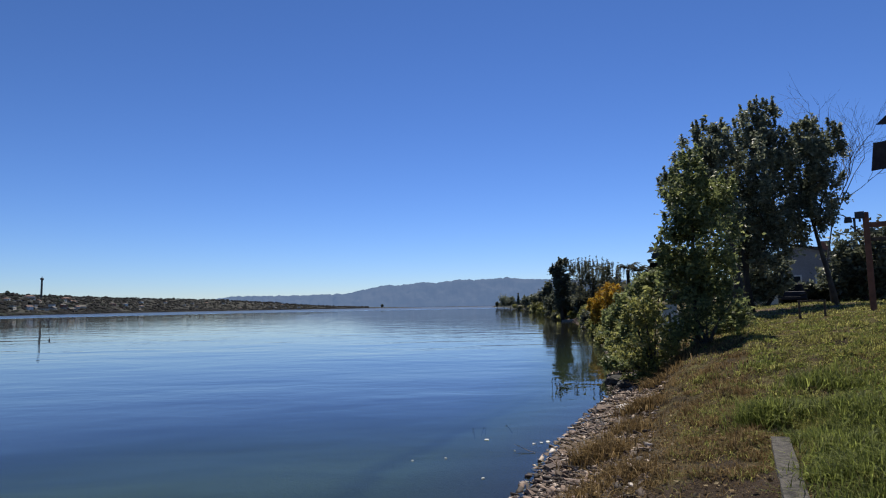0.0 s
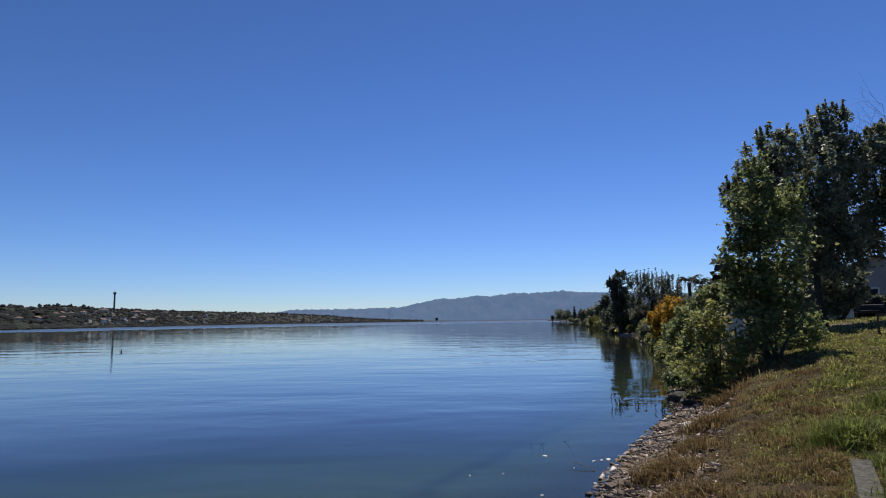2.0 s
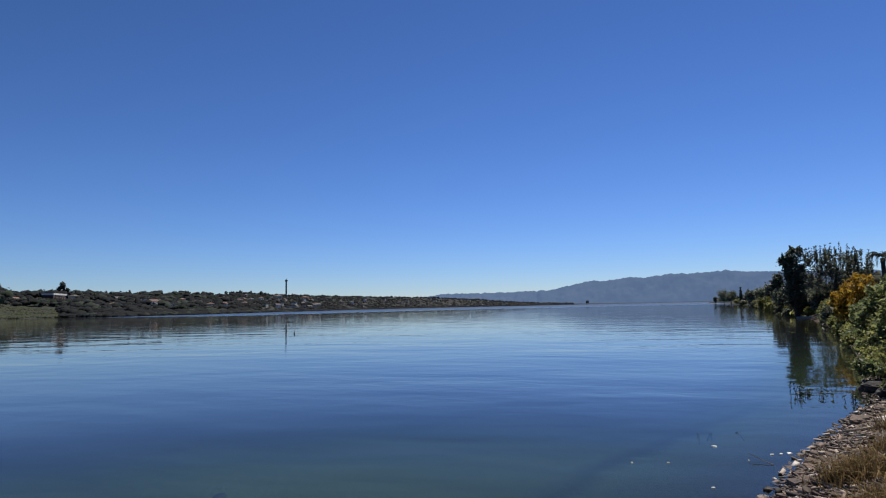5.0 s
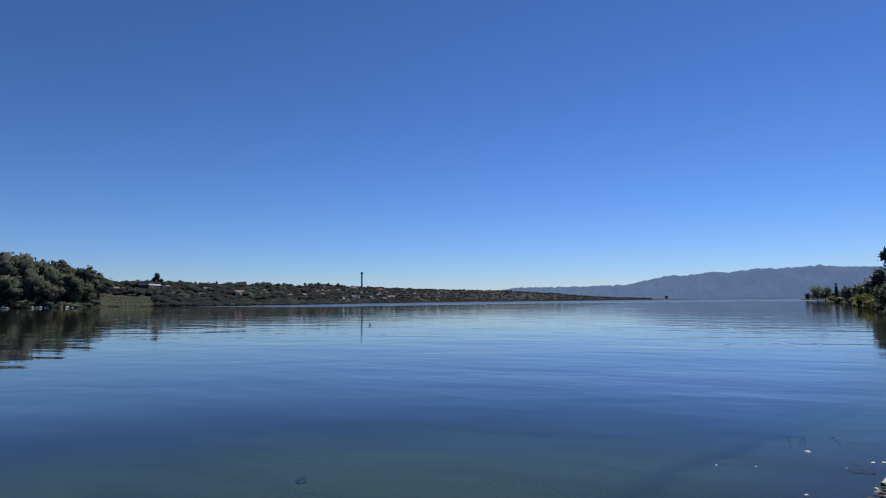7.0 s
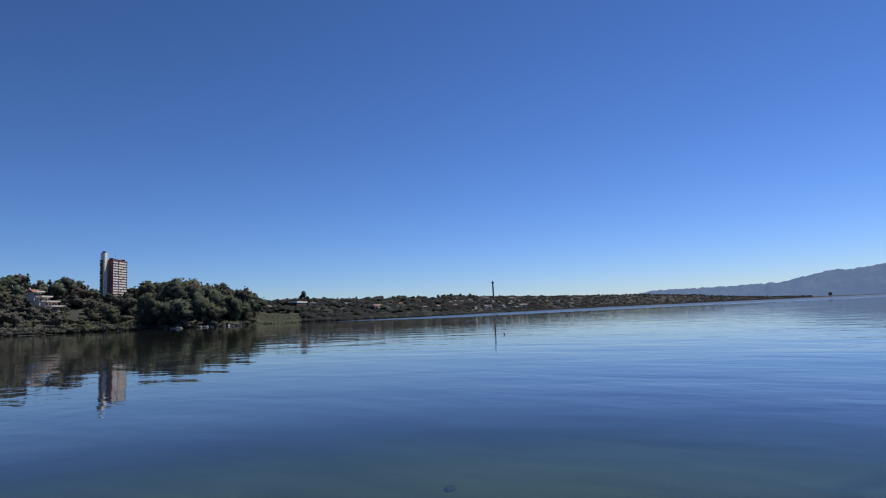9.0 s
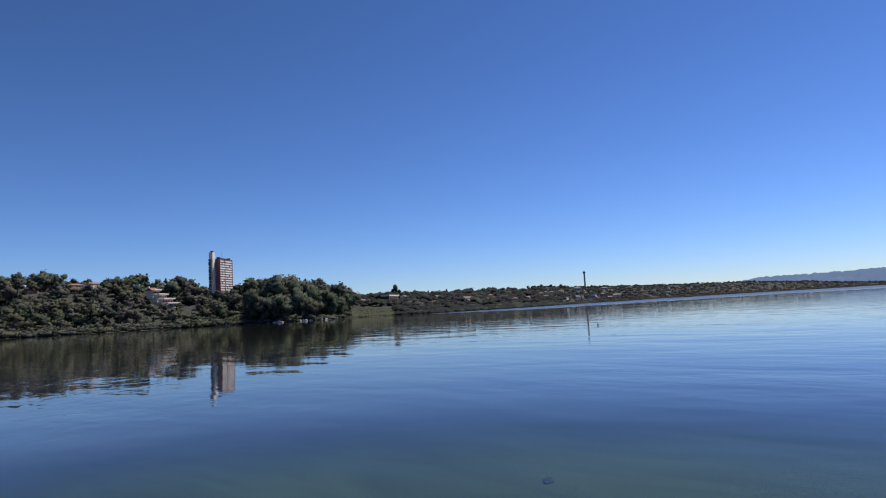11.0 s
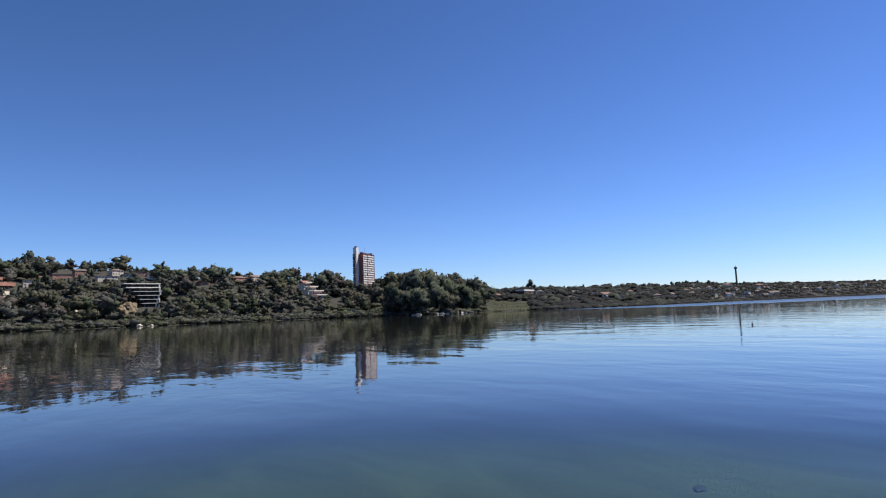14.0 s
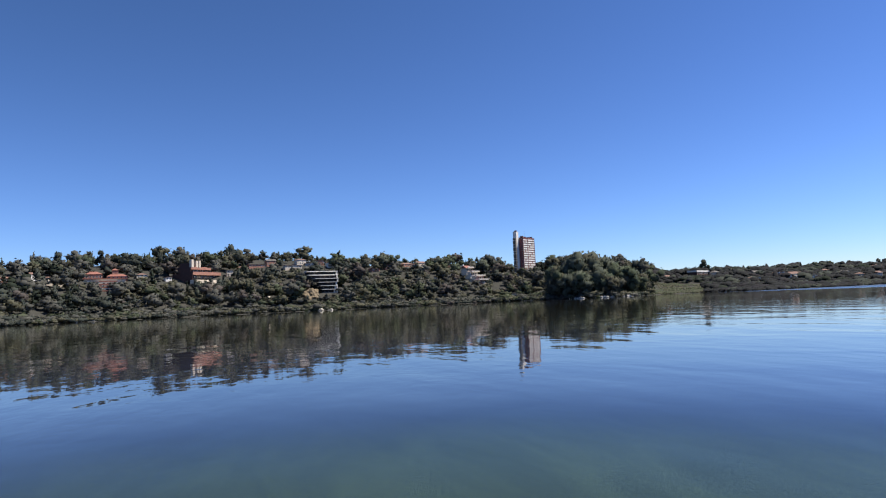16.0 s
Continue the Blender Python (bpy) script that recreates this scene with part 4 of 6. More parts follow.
def wood(name, az0, az1, count, depth, size, label, seed, sparse=False, start=1.0):
    rng = np.random.default_rng(seed)
    az = rng.uniform(az0, az1, count)
    s = (start if depth > 30 else -1.5) + depth * rng.random(count) ** 1.25
    r = interp(-az, [(-a, d) for a, d in FAR_SHORE]) + s
    x, y = r * np.sin(np.radians(az)), r * np.cos(np.radians(az))
    inland = shore_distance(x, y)
    z = land(x, y)
    h = size * np.clip(rng.lognormal(0, 0.22 if sparse else 0.26, count), 0.5, 1.5)
    h = np.where(inland < 22, h * 0.6, np.where((inland > 190) & (az < -60), h * 0.68, h))
    h = np.where((rng.random(count) < 0.1) & (inland > 15), size * rng.uniform(1.3, 1.9, count), h)
    meadow = (az > -55.6) & (az < -50.6) & (s < 120)          # open grassy slope
    grove = (az > -63.2) & (az < -55.8) & (s < 75)            # big trees stand here by themselves
    h = np.where(meadow, 1.4 + 1.2 * rng.random(count), h)
    free, h = clear_of_houses(x, y, z, h)
    keep = (inland > (-0.8 if depth < 30 else 1.0)) & free & ~(grove & (rng.random(count) < 0.75))
    x, y, z, h, inland, meadow = x[keep], y[keep], z[keep], h[keep], inland[keep], meadow[keep]
    patch = wobble(x, y, 55, 1) + wobble(x, y, 22, 4) * 0.6
    vs, fs, ns, ms, off = [], [], [], [], 0
    for i in range(len(x)):
        u = rng.random()
        kind = ("scrub" if inland[i] < 26 or meadow[i] else "scrub" if u < 0.42 - inland[i] * 0.001 else
                "broad" if u < (0.97 if sparse else 0.88) else "tall" if u < 0.96 else "cone")
        if x[i] < y[i] * 9.5 and y[i] < 0 and inland[i] > 40 and rng.random() < 0.34:     # conifers round the western villas
            kind, h[i] = ("cone", "tall", "broad")[int(rng.integers(0, 3))], h[i] * 1.2
        store = (SPARSE if sparse else TEMPLATES)[kind]
        v, f, nm = store[rng.integers(0, len(store))]
        t = rng.random() * 6.283
        k = min(h[i], 9.5) if kind == "scrub" else h[i]
        c, sn = math.cos(t), math.sin(t)
        wide = k * (1.4 if sparse else 1.35 if kind == "scrub" else 1.2 if kind == "broad" else 1.0)
        vs.append(np.stack([(v[:, 0] * c - v[:, 1] * sn) * wide + x[i], (v[:, 0] * sn + v[:, 1] * c) * wide + y[i], v[:, 2] * k + z[i] - 0.2], 1))
        ns.append(np.stack([nm[:, 0] * c - nm[:, 1] * sn, nm[:, 0] * sn + nm[:, 1] * c, nm[:, 2]], 1))
        fs.append(f + off)
        off += len(v)
        q = patch[i] + 0.55 * rng.normal()
        m = 0 if kind == "cone" else 5 if kind == "tall" else (3 if q > 0.7 else 2 if q > 0.15 else 1 if q > -0.5 else 5 if q > -1.1 else 4)
        if meadow[i]:
            m = 3 if q > -0.2 else 2
        elif sparse and math.degrees(math.atan2(x[i], y[i])) < -34 + 4 * rng.normal():
            m = (8, 6, 8, 8, 5, 0)[int(np.clip(3 + 2.2 * q, 0, 5))]
        elif sparse:
            m = (6, 6, 8, 6, 8, 8)[int(np.clip(3 + 2.2 * q, 0, 5))]
        if not sparse and depth > 30 and y[i] < 0 and x[i] > y[i] * 5.6 and rng.random() < 0.7:     # darker woods further west
            m = (5, 0, 5, 1, 1)[int(rng.integers(0, 5))]
        ms.append(np.full(len(f), m))
    ob = new(name, mesh_of(name, np.concatenate(vs), np.concatenate(fs), FAR_MATS, True, np.concatenate(ms), np.concatenate(ns)))
    return tagged(ob, label, "woodland", kind="stuff")


# ---- far shore: rocks by the water ----
def far_rock(az, up, size, mat, seed, label):
    d = float(interp(-az, [(-a, q) for a, q in FAR_SHORE]))
    d += up * 3 - 1.8
    x, y = polar(az, d)
    bm = bmesh.new()
    bmesh.ops.create_icosphere(bm, subdivisions=2, radius=0.5)
    for v in bm.verts:
        k = 1 + 0.5 * noise.noise(v.co * 3 + Vector((seed * 3.7, 0, 0)))
        v.co = Vector((v.co.x * k * 1.4, v.co.y * k, v.co.z * k * 0.8)) * size
    me = bpy.data.meshes.new("rock")
    bm.to_mesh(me)
    bm.free()
    me.materials.append(mat)
    ob = new("rock", me)
    ob.matrix_basis = pose(x, y, max(land_at(x, y), 0) + size * 0.12, 0, 0, seed * 37)
    return tagged(ob, label, "rock", "rocks on the far shore")


rr = random.Random(12)
for centre, n, spread, size in ((-85.1, 12, 1.1, 3.0), (-83.0, 6, 0.5, 2.6), (-90.8, 5, 0.6, 2.4), (-104.1, 9, 0.7, 3.4), (-57.0, 8, 0.6, 3.2),
                                (-59.4, 3, 0.3, 2.6), (-66.2, 8, 1.2, 2.2), (-61.5, 4, 0.5, 2.0)):
    for k in range(n):
        far_rock(centre + rr.uniform(-spread, spread), rr.random() * 0.6, size * rr.uniform(0.6, 1.35), PALE_ROCK, rr.randint(0, 50),
                 "pale weathered rock at the far waterline")


for k in range(46):
    far_rock(rr.choice((rr.uniform(-69, -63.5), rr.uniform(-62.5, -56), rr.uniform(-87, -83))), rr.uniform(-0.2, 0.5), rr.uniform(1.6, 3.4), PALE_ROCK,
             rr.randint(0, 50), "pale weathered rock at the far waterline")
for k in range(16):
    far_rock(rr.uniform(-98, -88.5), rr.uniform(8, 30), rr.uniform(2.5, 5.0), PALE_ROCK, rr.randint(0, 50), "grey rock among the scrub on the slope")


def cliff():
    d = on_slope(-85.95, 1.15)
    x, y = polar(-85.95, d)
    bm = bmesh.new()
    bmesh.ops.create_icosphere(bm, subdivisions=4, radius=1.0)
    for v in bm.verts:
        k = 1 + 0.3 * noise.fractal(v.co * 1.6, 0.9, 2.1, 5)
        v.co = Vector((v.co.x * k * 10, v.co.y * k * 13, v.co.z * k * 12 * (1.15 if v.co.z < 0 else 0.9)))
    me = bpy.data.meshes.new("cliff")
    bm.to_mesh(me)
    bm.free()
    me.materials.append(RUST_ROCK)
    ob = new("cliff", me)
    ob.matrix_basis = pose(x, y, land_at(x, y) - 3, 0, 0, 85)
    CLEAR.append((-86.8, -85.3, d - 4, 1.0))
    tagged(ob, "bare ochre earth cliff beside the stepped house", "cliff")


cliff()


wood("woodland", -114, -55, 2100, 290, 12.2, "dense olive and grey-green scrub and trees covering the far bluff", 1)
wood("woodland", -58, -36, 2500, 480, 8.4, "scattered trees over the low far shore", 2, True)
wood("woodland", -38, -7, 3700, 800, 6.0, "grey-brown woods along the distant shore", 3, True)
wood("meadow_scrub", -55.6, -50.6, 900, 110, 2.0, "low green scrub over an open slope", 5, True, start=2)
wood("waterside_scrub", -50, -8, 1500, 26, 6.6, "low trees along the distant waterline", 6, True, start=0.5)
wood("waterside_scrub", -114, -54, 1300, 14, 8.0, "low scrub overhanging the far waterline", 4, start=0.3)


# ---- far shore: single trees that stand out ----
def far_tree(kind, mat, seed):
    rng = np.random.default_rng(seed)
    bl = {"broad": [(rng.normal() * 0.2, rng.normal() * 0.2, z, 0.2, 0.2, 0.17) for z in np.linspace(0.12, 0.78, 11)] +
                   [(0.05, 0, 0.84, 0.15, 0.15, 0.15)],
          "airy": [(rng.normal() * 0.13, rng.normal() * 0.13, z, 0.17, 0.17, 0.13) for z in np.linspace(0.12, 0.86, 13)],
          "tall": [(rng.normal() * 0.09, rng.normal() * 0.09, 0.2 + 0.7 * rng.random(), 0.15, 0.15, 0.14) for _ in range(10)],
          "cone": [(0, 0, z, 0.2 * (1.08 - z), 0.2 * (1.08 - z), 0.1) for z in (0.15, 0.25, 0.35, 0.45, 0.55, 0.65, 0.75, 0.85, 0.95)]}[kind]
    v, f, nm = soft_crown(bl, 1500, 0.05, rng, BALL_1, 0.09, 0.18)
    root = thing("tree", 0, 0, 0, "x", "tree", "landmark trees on the far shore")
    part("trunk", tube(bmesh.new(), [(0, 0, -0.1), (0.01, 0, 0.3), (0, 0.01, 0.7)], [0.035, 0.025, 0.01], 7), BARK, root)
    child("crown", mesh_of("crown", v, f, mat, True, None, nm), root)
    return root


GROVE_GREY, GROVE_GREEN = far_leaf("grove_grey_green", (0.125, 0.146, 0.114)), far_leaf("grove_green", (0.106, 0.133, 0.092))
GROVE_BROWN = far_leaf("grove_brown", (0.129, 0.132, 0.101))
LANDMARK = {"broad": (far_tree("broad", GROVE_GREY, 51), "broad grey-green tree standing above the far woods"),
            "round": (far_tree("broad", GROVE_GREEN, 52), "round dark green tree on the far hillside"),
            "brown": (far_tree("broad", GROVE_BROWN, 56), "round brownish tree on the far hillside"),
            "airy": (far_tree("airy", FAR_MATS[5], 57), "open-crowned dark tree on the far skyline"),
            "tall": (far_tree("tall", FAR_MATS[5], 53), "tall dark tree rising over the far skyline"),
            "cone": (far_tree("cone", FAR_MATS[0], 54), "dark pointed conifer on the far skyline")}
GROVE = random.Random(44)
STANDING = [(GROVE.uniform(-63.3, -55.9), 0, GROVE.uniform(6, 60), 0, GROVE.choice(("broad", "round", "broad", "brown"))) for _ in range(44)]
STANDING = [(a, float(np.interp(a, [-63.3, -61, -59, -56], [2.9, 3.1, 2.7, 1.9])) * (0.62 + 0.4 * back / 60), back, 17, kind)
            for a, _, back, _, kind in STANDING]
STANDING += [  # azimuth, angle of the top, metres behind the shore, height, kind
    (-61.3, 4.2, 45, 24, "broad"), (-60.6, 3.9, 52, 22, "brown"), (-62.6, 3.4, 40, 17, "broad"), (-58.9, 3.55, 40, 20, "broad"),
    (-58.0, 3.1, 35, 17, "round"), (-57.0, 2.75, 30, 15, "round"), (-56.1, 2.85, 60, 16, "tall"), (-63.6, 3.35, 60, 15, "round"),
    (-59.8, 3.0, 25, 17, "broad"), (-61.9, 2.9, 22, 15, "round"), (-55.3, 2.4, 50, 13, "round"), (-50.6, 2.65, 260, 12, "airy"),
    (-98.5, 5.84, 230, 17, "tall"), (-97.4, 5.4, 240, 15, "cone"), (-100.4, 5.2, 235, 15, "tall"), (-102.0, 5.3, 230, 14, "broad"),
    (-102.9, 5.47, 220, 16, "tall"), (-104.0, 5.2, 210, 14, "round"), (-106.0, 5.33, 210, 17, "tall"), (-106.8, 5.0, 200, 14, "broad"),
    (-101.2, 5.35, 240, 15, "cone"), (-99.4, 5.4, 240, 14, "cone"), (-95.5, 5.2, 250, 13, "cone"), (-94.0, 5.15, 250, 13, "tall"),
    (-92.6, 5.25, 250, 13, "round"), (-87.9, 5.28, 250, 15, "broad"), (-86.9, 5.0, 250, 13, "round"), (-85.9, 4.7, 250, 12, "cone"),
    (-82.0, 4.6, 180, 15, "round"), (-81.2, 4.65, 190, 15, "tall"), (-79.5, 4.75, 180, 17, "broad"), (-78.6, 4.7, 180, 16, "round"),
    (-74.2, 4.4, 180, 17, "broad"), (-73.3, 4.35, 190, 16, "round"), (-75.0, 4.0, 170, 14, "round"), (-70.2, 3.9, 150, 14, "broad"),
    (-69.3, 4.2, 170, 17, "airy"), (-68.4, 3.8, 160, 13, "cone"), (-72.7, 3.7, 150, 13, "round"), (-47.3, 2.0, 330, 9, "broad"),
    (-43.5, 2.05, 420, 10, "cone"), (-41.5, 2.0, 420, 9, "broad"), (-38.4, 1.95, 500, 9, "brown"), (-32.7, 1.65, 560, 10, "broad"),
    (-45.2, 1.95, 380, 8, "brown"), (-42.6, 2.0, 400, 8, "broad"), (-40.2, 1.95, 450, 8, "brown"), (-37.2, 2.0, 520, 9, "broad"), (-36.3, 1.95, 540, 9, "brown"),
    (-35.4, 1.9, 560, 9, "broad"), (-48.7, 1.95, 300, 8, "brown"), (-49.6, 2.1, 280, 9, "broad"), (-5.75, 0.46, 330, 15, "broad")]
for a, top, back, h, kind in STANDING:
    d = float(interp(-a, [(-q, w) for q, w in FAR_SHORE])) + back
    tx, ty = polar(a, d)
    base = land_at(tx, ty)
    top -= 0.12 if a > -50 else 0.0
    tall = max(h * 0.5, min(EYE + d * math.tan(radians(top)) - base, h * 1.9))
    proto, words = LANDMARK[kind]
    t = copy_thing(proto, pose(tx, ty, base, 0, 0, (a * 77) % 360) @ Matrix.Diagonal((tall * 0.9, tall * 0.9, tall, 1)))
    tagged(t, words)
for proto, words in LANDMARK.values():
    for o in list(proto.children):
        bpy.data.objects.remove(o)
    bpy.data.objects.remove(proto)

# ---- near bank: trees ----
def heap(foot_az, foot_d, spec, rng_seed, d=None, deep=1.0, tall=1.0):
    """Blobs from (azimuth, angle up, radius) round a tree's foot; depth varies a little."""
    rng = random.Random(rng_seed)
    d = d or foot_d
    fx, fy = polar(foot_az, foot_d)
    fz = land_at(fx, fy) - 0.05
    out = []
    for az, el, r in spec:
        dd = d + rng.uniform(-0.6, 0.6) * r
        x, y = polar(az, dd)
        out.append((x - fx, y - fy, EYE + dd * math.tan(radians(el)) - fz, r, r * deep, r * tall))
    return (fx, fy), out


def stem(foot, az_el, d, r):
    fx, fy = foot
    fz = land_at(fx, fy) - 0.05
    pts = [(0, 0, 0)]
    for az, el in az_el:
        x, y = polar(az, d)
        pts.append((x - fx, y - fy, EYE + d * math.tan(radians(el)) - fz))
    return pts, r


f, b = heap(25.8, 31, [(23.8, 12.9, 1.1), (22.6, 10.8, 1.19), (20.9, 9.4, 0.75), (21.6, 9.9, 0.8), (24.8, 10.1, 1.3), (24.5, 13.3, 0.78), (23.1, 7.8, 1.58), (25.3, 7.3, 1.42)], 1)
tree("tree", *f, "tall dark green poplar on the lake bank, backlit", "tree", [stem(f, [(25.5, 4), (24.6, 9), (24.0, 13)], 31, 0.2)], b,
     LEAF_POPLAR, 12500, 0.17, 21, 22, 0.13, "tall trees on the bank", up=0.4, shell=0.5, fingers=9, finger=0.85, slim=0.1)
f, b = heap(26.3, 33, [(27.7, 14.2, 1.02), (27.1, 11.7, 1.22), (28, 10.2, 1.48), (27.1, 8.3, 1.63), (28.2, 6.7, 1.61), (26, 5.4, 1.37), (28.3, 14.9, 0.54), (27.3, 12.9, 1), (28.3, 12.7, 1), (27.2, 4.2, 1.1), (26.2, 2.9, 0.9), (28.2, 4.4, 0.9)], 2)
tree("tree", *f, "tallest dark poplar of the group on the bank", "tree", [stem(f, [(26.3, 4), (27.2, 9), (27.8, 15)], 33, 0.26)], b,
     LEAF_POPLAR, 16000, 0.17, 22, 22, 0.13, "tall trees on the bank", up=0.4, shell=0.5, fingers=9, finger=0.85, slim=0.1)
f, b = heap(32.5, 34, [(31.4, 11.9, 1.07), (32.5, 11.3, 0.85), (30.7, 9.9, 1.35), (32, 8.7, 1.06), (29.9, 7.3, 1.5), (31.4, 6.4, 0.94), (31.3, 13.1, 0.59), (33, 12.2, 0.53), (28.9, 4.8, 1.24), (30.6, 11.2, 0.9)], 3)
tree("tree", *f, "dark poplar with a leaning forked trunk on the bank", "tree",
     [stem(f, [(32.2, 1.6), (31.7, 4.2), (31.35, 6.2), (30.8, 8.6), (31.3, 12)], 34, 0.13), stem(f, [(32.2, 1.6), (31.7, 4.2), (31.4, 6.0), (32.3, 8.5), (32.6, 11)], 34, 0.1)], b, LEAF_POPLAR, 13000, 0.17, 23, 22, 0.13, "tall trees on the bank", up=0.4, shell=0.5, fingers=9, finger=0.85, slim=0.1)
f, b = heap(22.2, 20, [(22.5, 11.0, 0.37), (22.0, 9.1, 0.65), (23.5, 8.0, 0.85), (21.9, 6.2, 0.7), (20.8, 4.7, 0.52), (23.3, 4.6, 1.0), (24.6, 8.4, 0.5), (21.8, 1.9, 0.85), (23.6, 2.1, 0.8), (20.3, 2.2, 0.45), (22.0, -0.9, 0.65), (23.6, -0.3, 0.5)], 4)
tree("tree", *f, "young bright green tree leafy down to the ground", "tree", [stem(f, [(22.2, 1), (22.3, 6), (22.4, 10)], 20, 0.1)], b,
     LEAF_YOUNG, 7600, 0.14, 24, 20, 0.16, up=0.5, fingers=6, finger=0.7)
f, b = heap(18.6, 18.5, [(17.9, -0.3, 0.4), (17.0, -1.3, 0.36), (18.9, -1.6, 0.45), (17.4, -3.6, 0.45), (19.0, -4.1, 0.5), (17.9, -5.6, 0.42), (19.7, -5.4, 0.35), (16.5, -5.0, 0.3), (20.3, -3.4, 0.45), (16.9, -6.4, 0.3), (17.5, -6.9, 0.28), (18.6, -6.4, 0.35)], 5)
bush("bush", *f, "green shrub with yellowing leaves hanging over the water's edge", b, LEAF_BUSH, 4200, 0.125, 25, twigs=14, spread=0.22)
f, b = heap(15.2, 50, [(14.9, -0.5, 1.2), (14.1, -1.0, 0.85), (13.8, -0.5, 0.6), (15.7, 0.2, 0.85), (14.1, -1.7, 0.6), (14.9, -1.6, 0.8), (15.5, -1.2, 0.9), (16.0, 0.4, 0.6)], 6)
bush("bush", *f, "golden yellow autumn shrub at the water's edge", b, LEAF_YELLOW, 5200, 0.34, 26, twigs=16, spread=0.2, narrow=0.2, up=1.0)
f, b = heap(17.6, 34, [(17.1, 0.2, 0.7), (18.1, 1.1, 0.6), (18.9, 1.9, 0.6), (16.7, -0.9, 0.7)], 7)
bush("bush", *f, "dense green shrub on the lake bank", b, LEAF_YOUNG, 6000, 0.18, 27)
f, b = heap(10.9, 96, [(11.0, 3.5, 0.9), (10.5, 2.6, 1.2), (11.1, 1.9, 1.2), (10.3, 2.9, 0.7), (10.7, 1.4, 1.1), (10.9, 0.6, 1.2), (10.5, 0.0, 1.1)], 8)
tree("tree", *f, "tall dark tree near the bend of the shore", "tree", [stem(f, [(10.8, 1), (10.6, 3)], 96, 0.25)], b, LEAF_DARK, 5200, 0.3, 28, 22, 0.2, fingers=14, finger=1.1)
f, b = heap(13.6, 90, [(12.6, 2.3, 1.5), (13.9, 2.2, 1.8), (15.2, 1.7, 1.4), (13.4, 1.0, 2.1)], 9)
tree("tree", *f, "thinning grey-green willow by the water", "tree", [stem(f, [(13.6, 1), (13.8, 2.5)], 90, 0.3)], b, LEAF_GREY, 3600, 0.3, 29, 20, 0.22, narrow=0.28, up=0.4, fingers=30, finger=2.4, slim=0.035, limbs=10)
f, b = heap(34.4, 45, [(33.4, 2.2, 1.39), (34.9, 3.5, 1.53), (35.2, 1.7, 1.36), (32.8, 1.4, 0.77), (35.6, 4.9, 0.7)], 10)
tree("tree", *f, "dark shady shrubbery tree behind the wooden post", "tree", [stem(f, [(34.4, 1.5), (34.9, 4)], 45, 0.18)], b, LEAF_DARK, 8000, 0.3, 30)
f, b = heap(27.6, 40, [(26.4, 2.4, 1.0), (27.4, 2.2, 1.0), (28.6, 2.9, 0.6), (29.2, 1.5, 0.45), (28.0, 1.1, 0.7), (26.6, 0.9, 0.8)], 11)
tree("tree", *f, "small dark tree in front of the grey house", "tree", [stem(f, [(28.6, 1), (28.9, 2.3)], 40, 0.1)], b, LEAF_POPLAR, 4000, 0.25, 31)
f, b = heap(23.0, 19.2, [(20.6, -2.6, 0.4), (21.6, -2.1, 0.4), (23.0, -1.5, 0.4), (24.6, -0.6, 0.35), (22.0, -0.6, 0.6), (25.2, 0.2, 0.3)], 51)
bush("bush", *f, "dense green undergrowth at the foot of the young tree", b, LEAF_YOUNG, 1300, 0.12, 71, twigs=20, spread=0.25)
for i, (az, d, r, mat, words) in enumerate(((16.7, 31, 0.8, LEAF_BUSH, "tangled green bush leaning over the water"),
                                            (16.5, 38, 1.0, LEAF_YOUNG, "leafy bush along the water's edge"),
                                            (16.2, 44, 0.9, LEAF_BUSH, "olive-green bush along the water's edge"),
                                            (13.9, 66, 1.2, LEAF_GREY, "grey-green bush beyond the yellow shrub"),
                                            (13.3, 78, 1.3, LEAF_BUSH, "rounded bush beyond the yellow shrub"))):
    x, y = polar(az, d)
    rr = random.Random(90 + i)
    bl = [(rr.uniform(-1, 1) * r, rr.uniform(-1, 1) * r, r * rr.uniform(0.35, 1.0), r * 0.6, r * 0.6, r * 0.55) for _ in range(6)]
    bush("bush", x, y, words, bl, mat, 3600, 0.14 + d * 0.0022, 95 + i, group="bushes along the shore", base=max(land_at(x, y), 0.0))
for i, (az, d, r) in enumerate(((16.1, 22.5, 0.4), (15.9, 25, 0.45), (15.6, 28, 0.45), (15.3, 31, 0.45), (15.1, 34, 0.5), (14.9, 37, 0.5), (14.75, 41, 0.5),
                                (14.6, 45, 0.55), (14.3, 50, 0.55), (14.1, 56, 0.6), (13.8, 61, 0.6), (13.2, 70, 0.7), (12.9, 76, 0.7))):
    x, y = polar(az, d)
    rr = random.Random(190 + i)
    bl = [(rr.uniform(-1.2, 1.2) * r, rr.uniform(-1.6, 1.6) * r, r * rr.uniform(0.2, 0.8), r * 0.6, r * 0.8, r * 0.5) for _ in range(6)]
    bush("bush", x, y, "low green scrub trailing into the lake water", bl, LEAF_BUSH if i % 3 else LEAF_YOUNG, 1400, 0.1 + d * 0.002, 210 + i,
         group="bushes along the shore", base=max(land_at(x, y), 0.0))

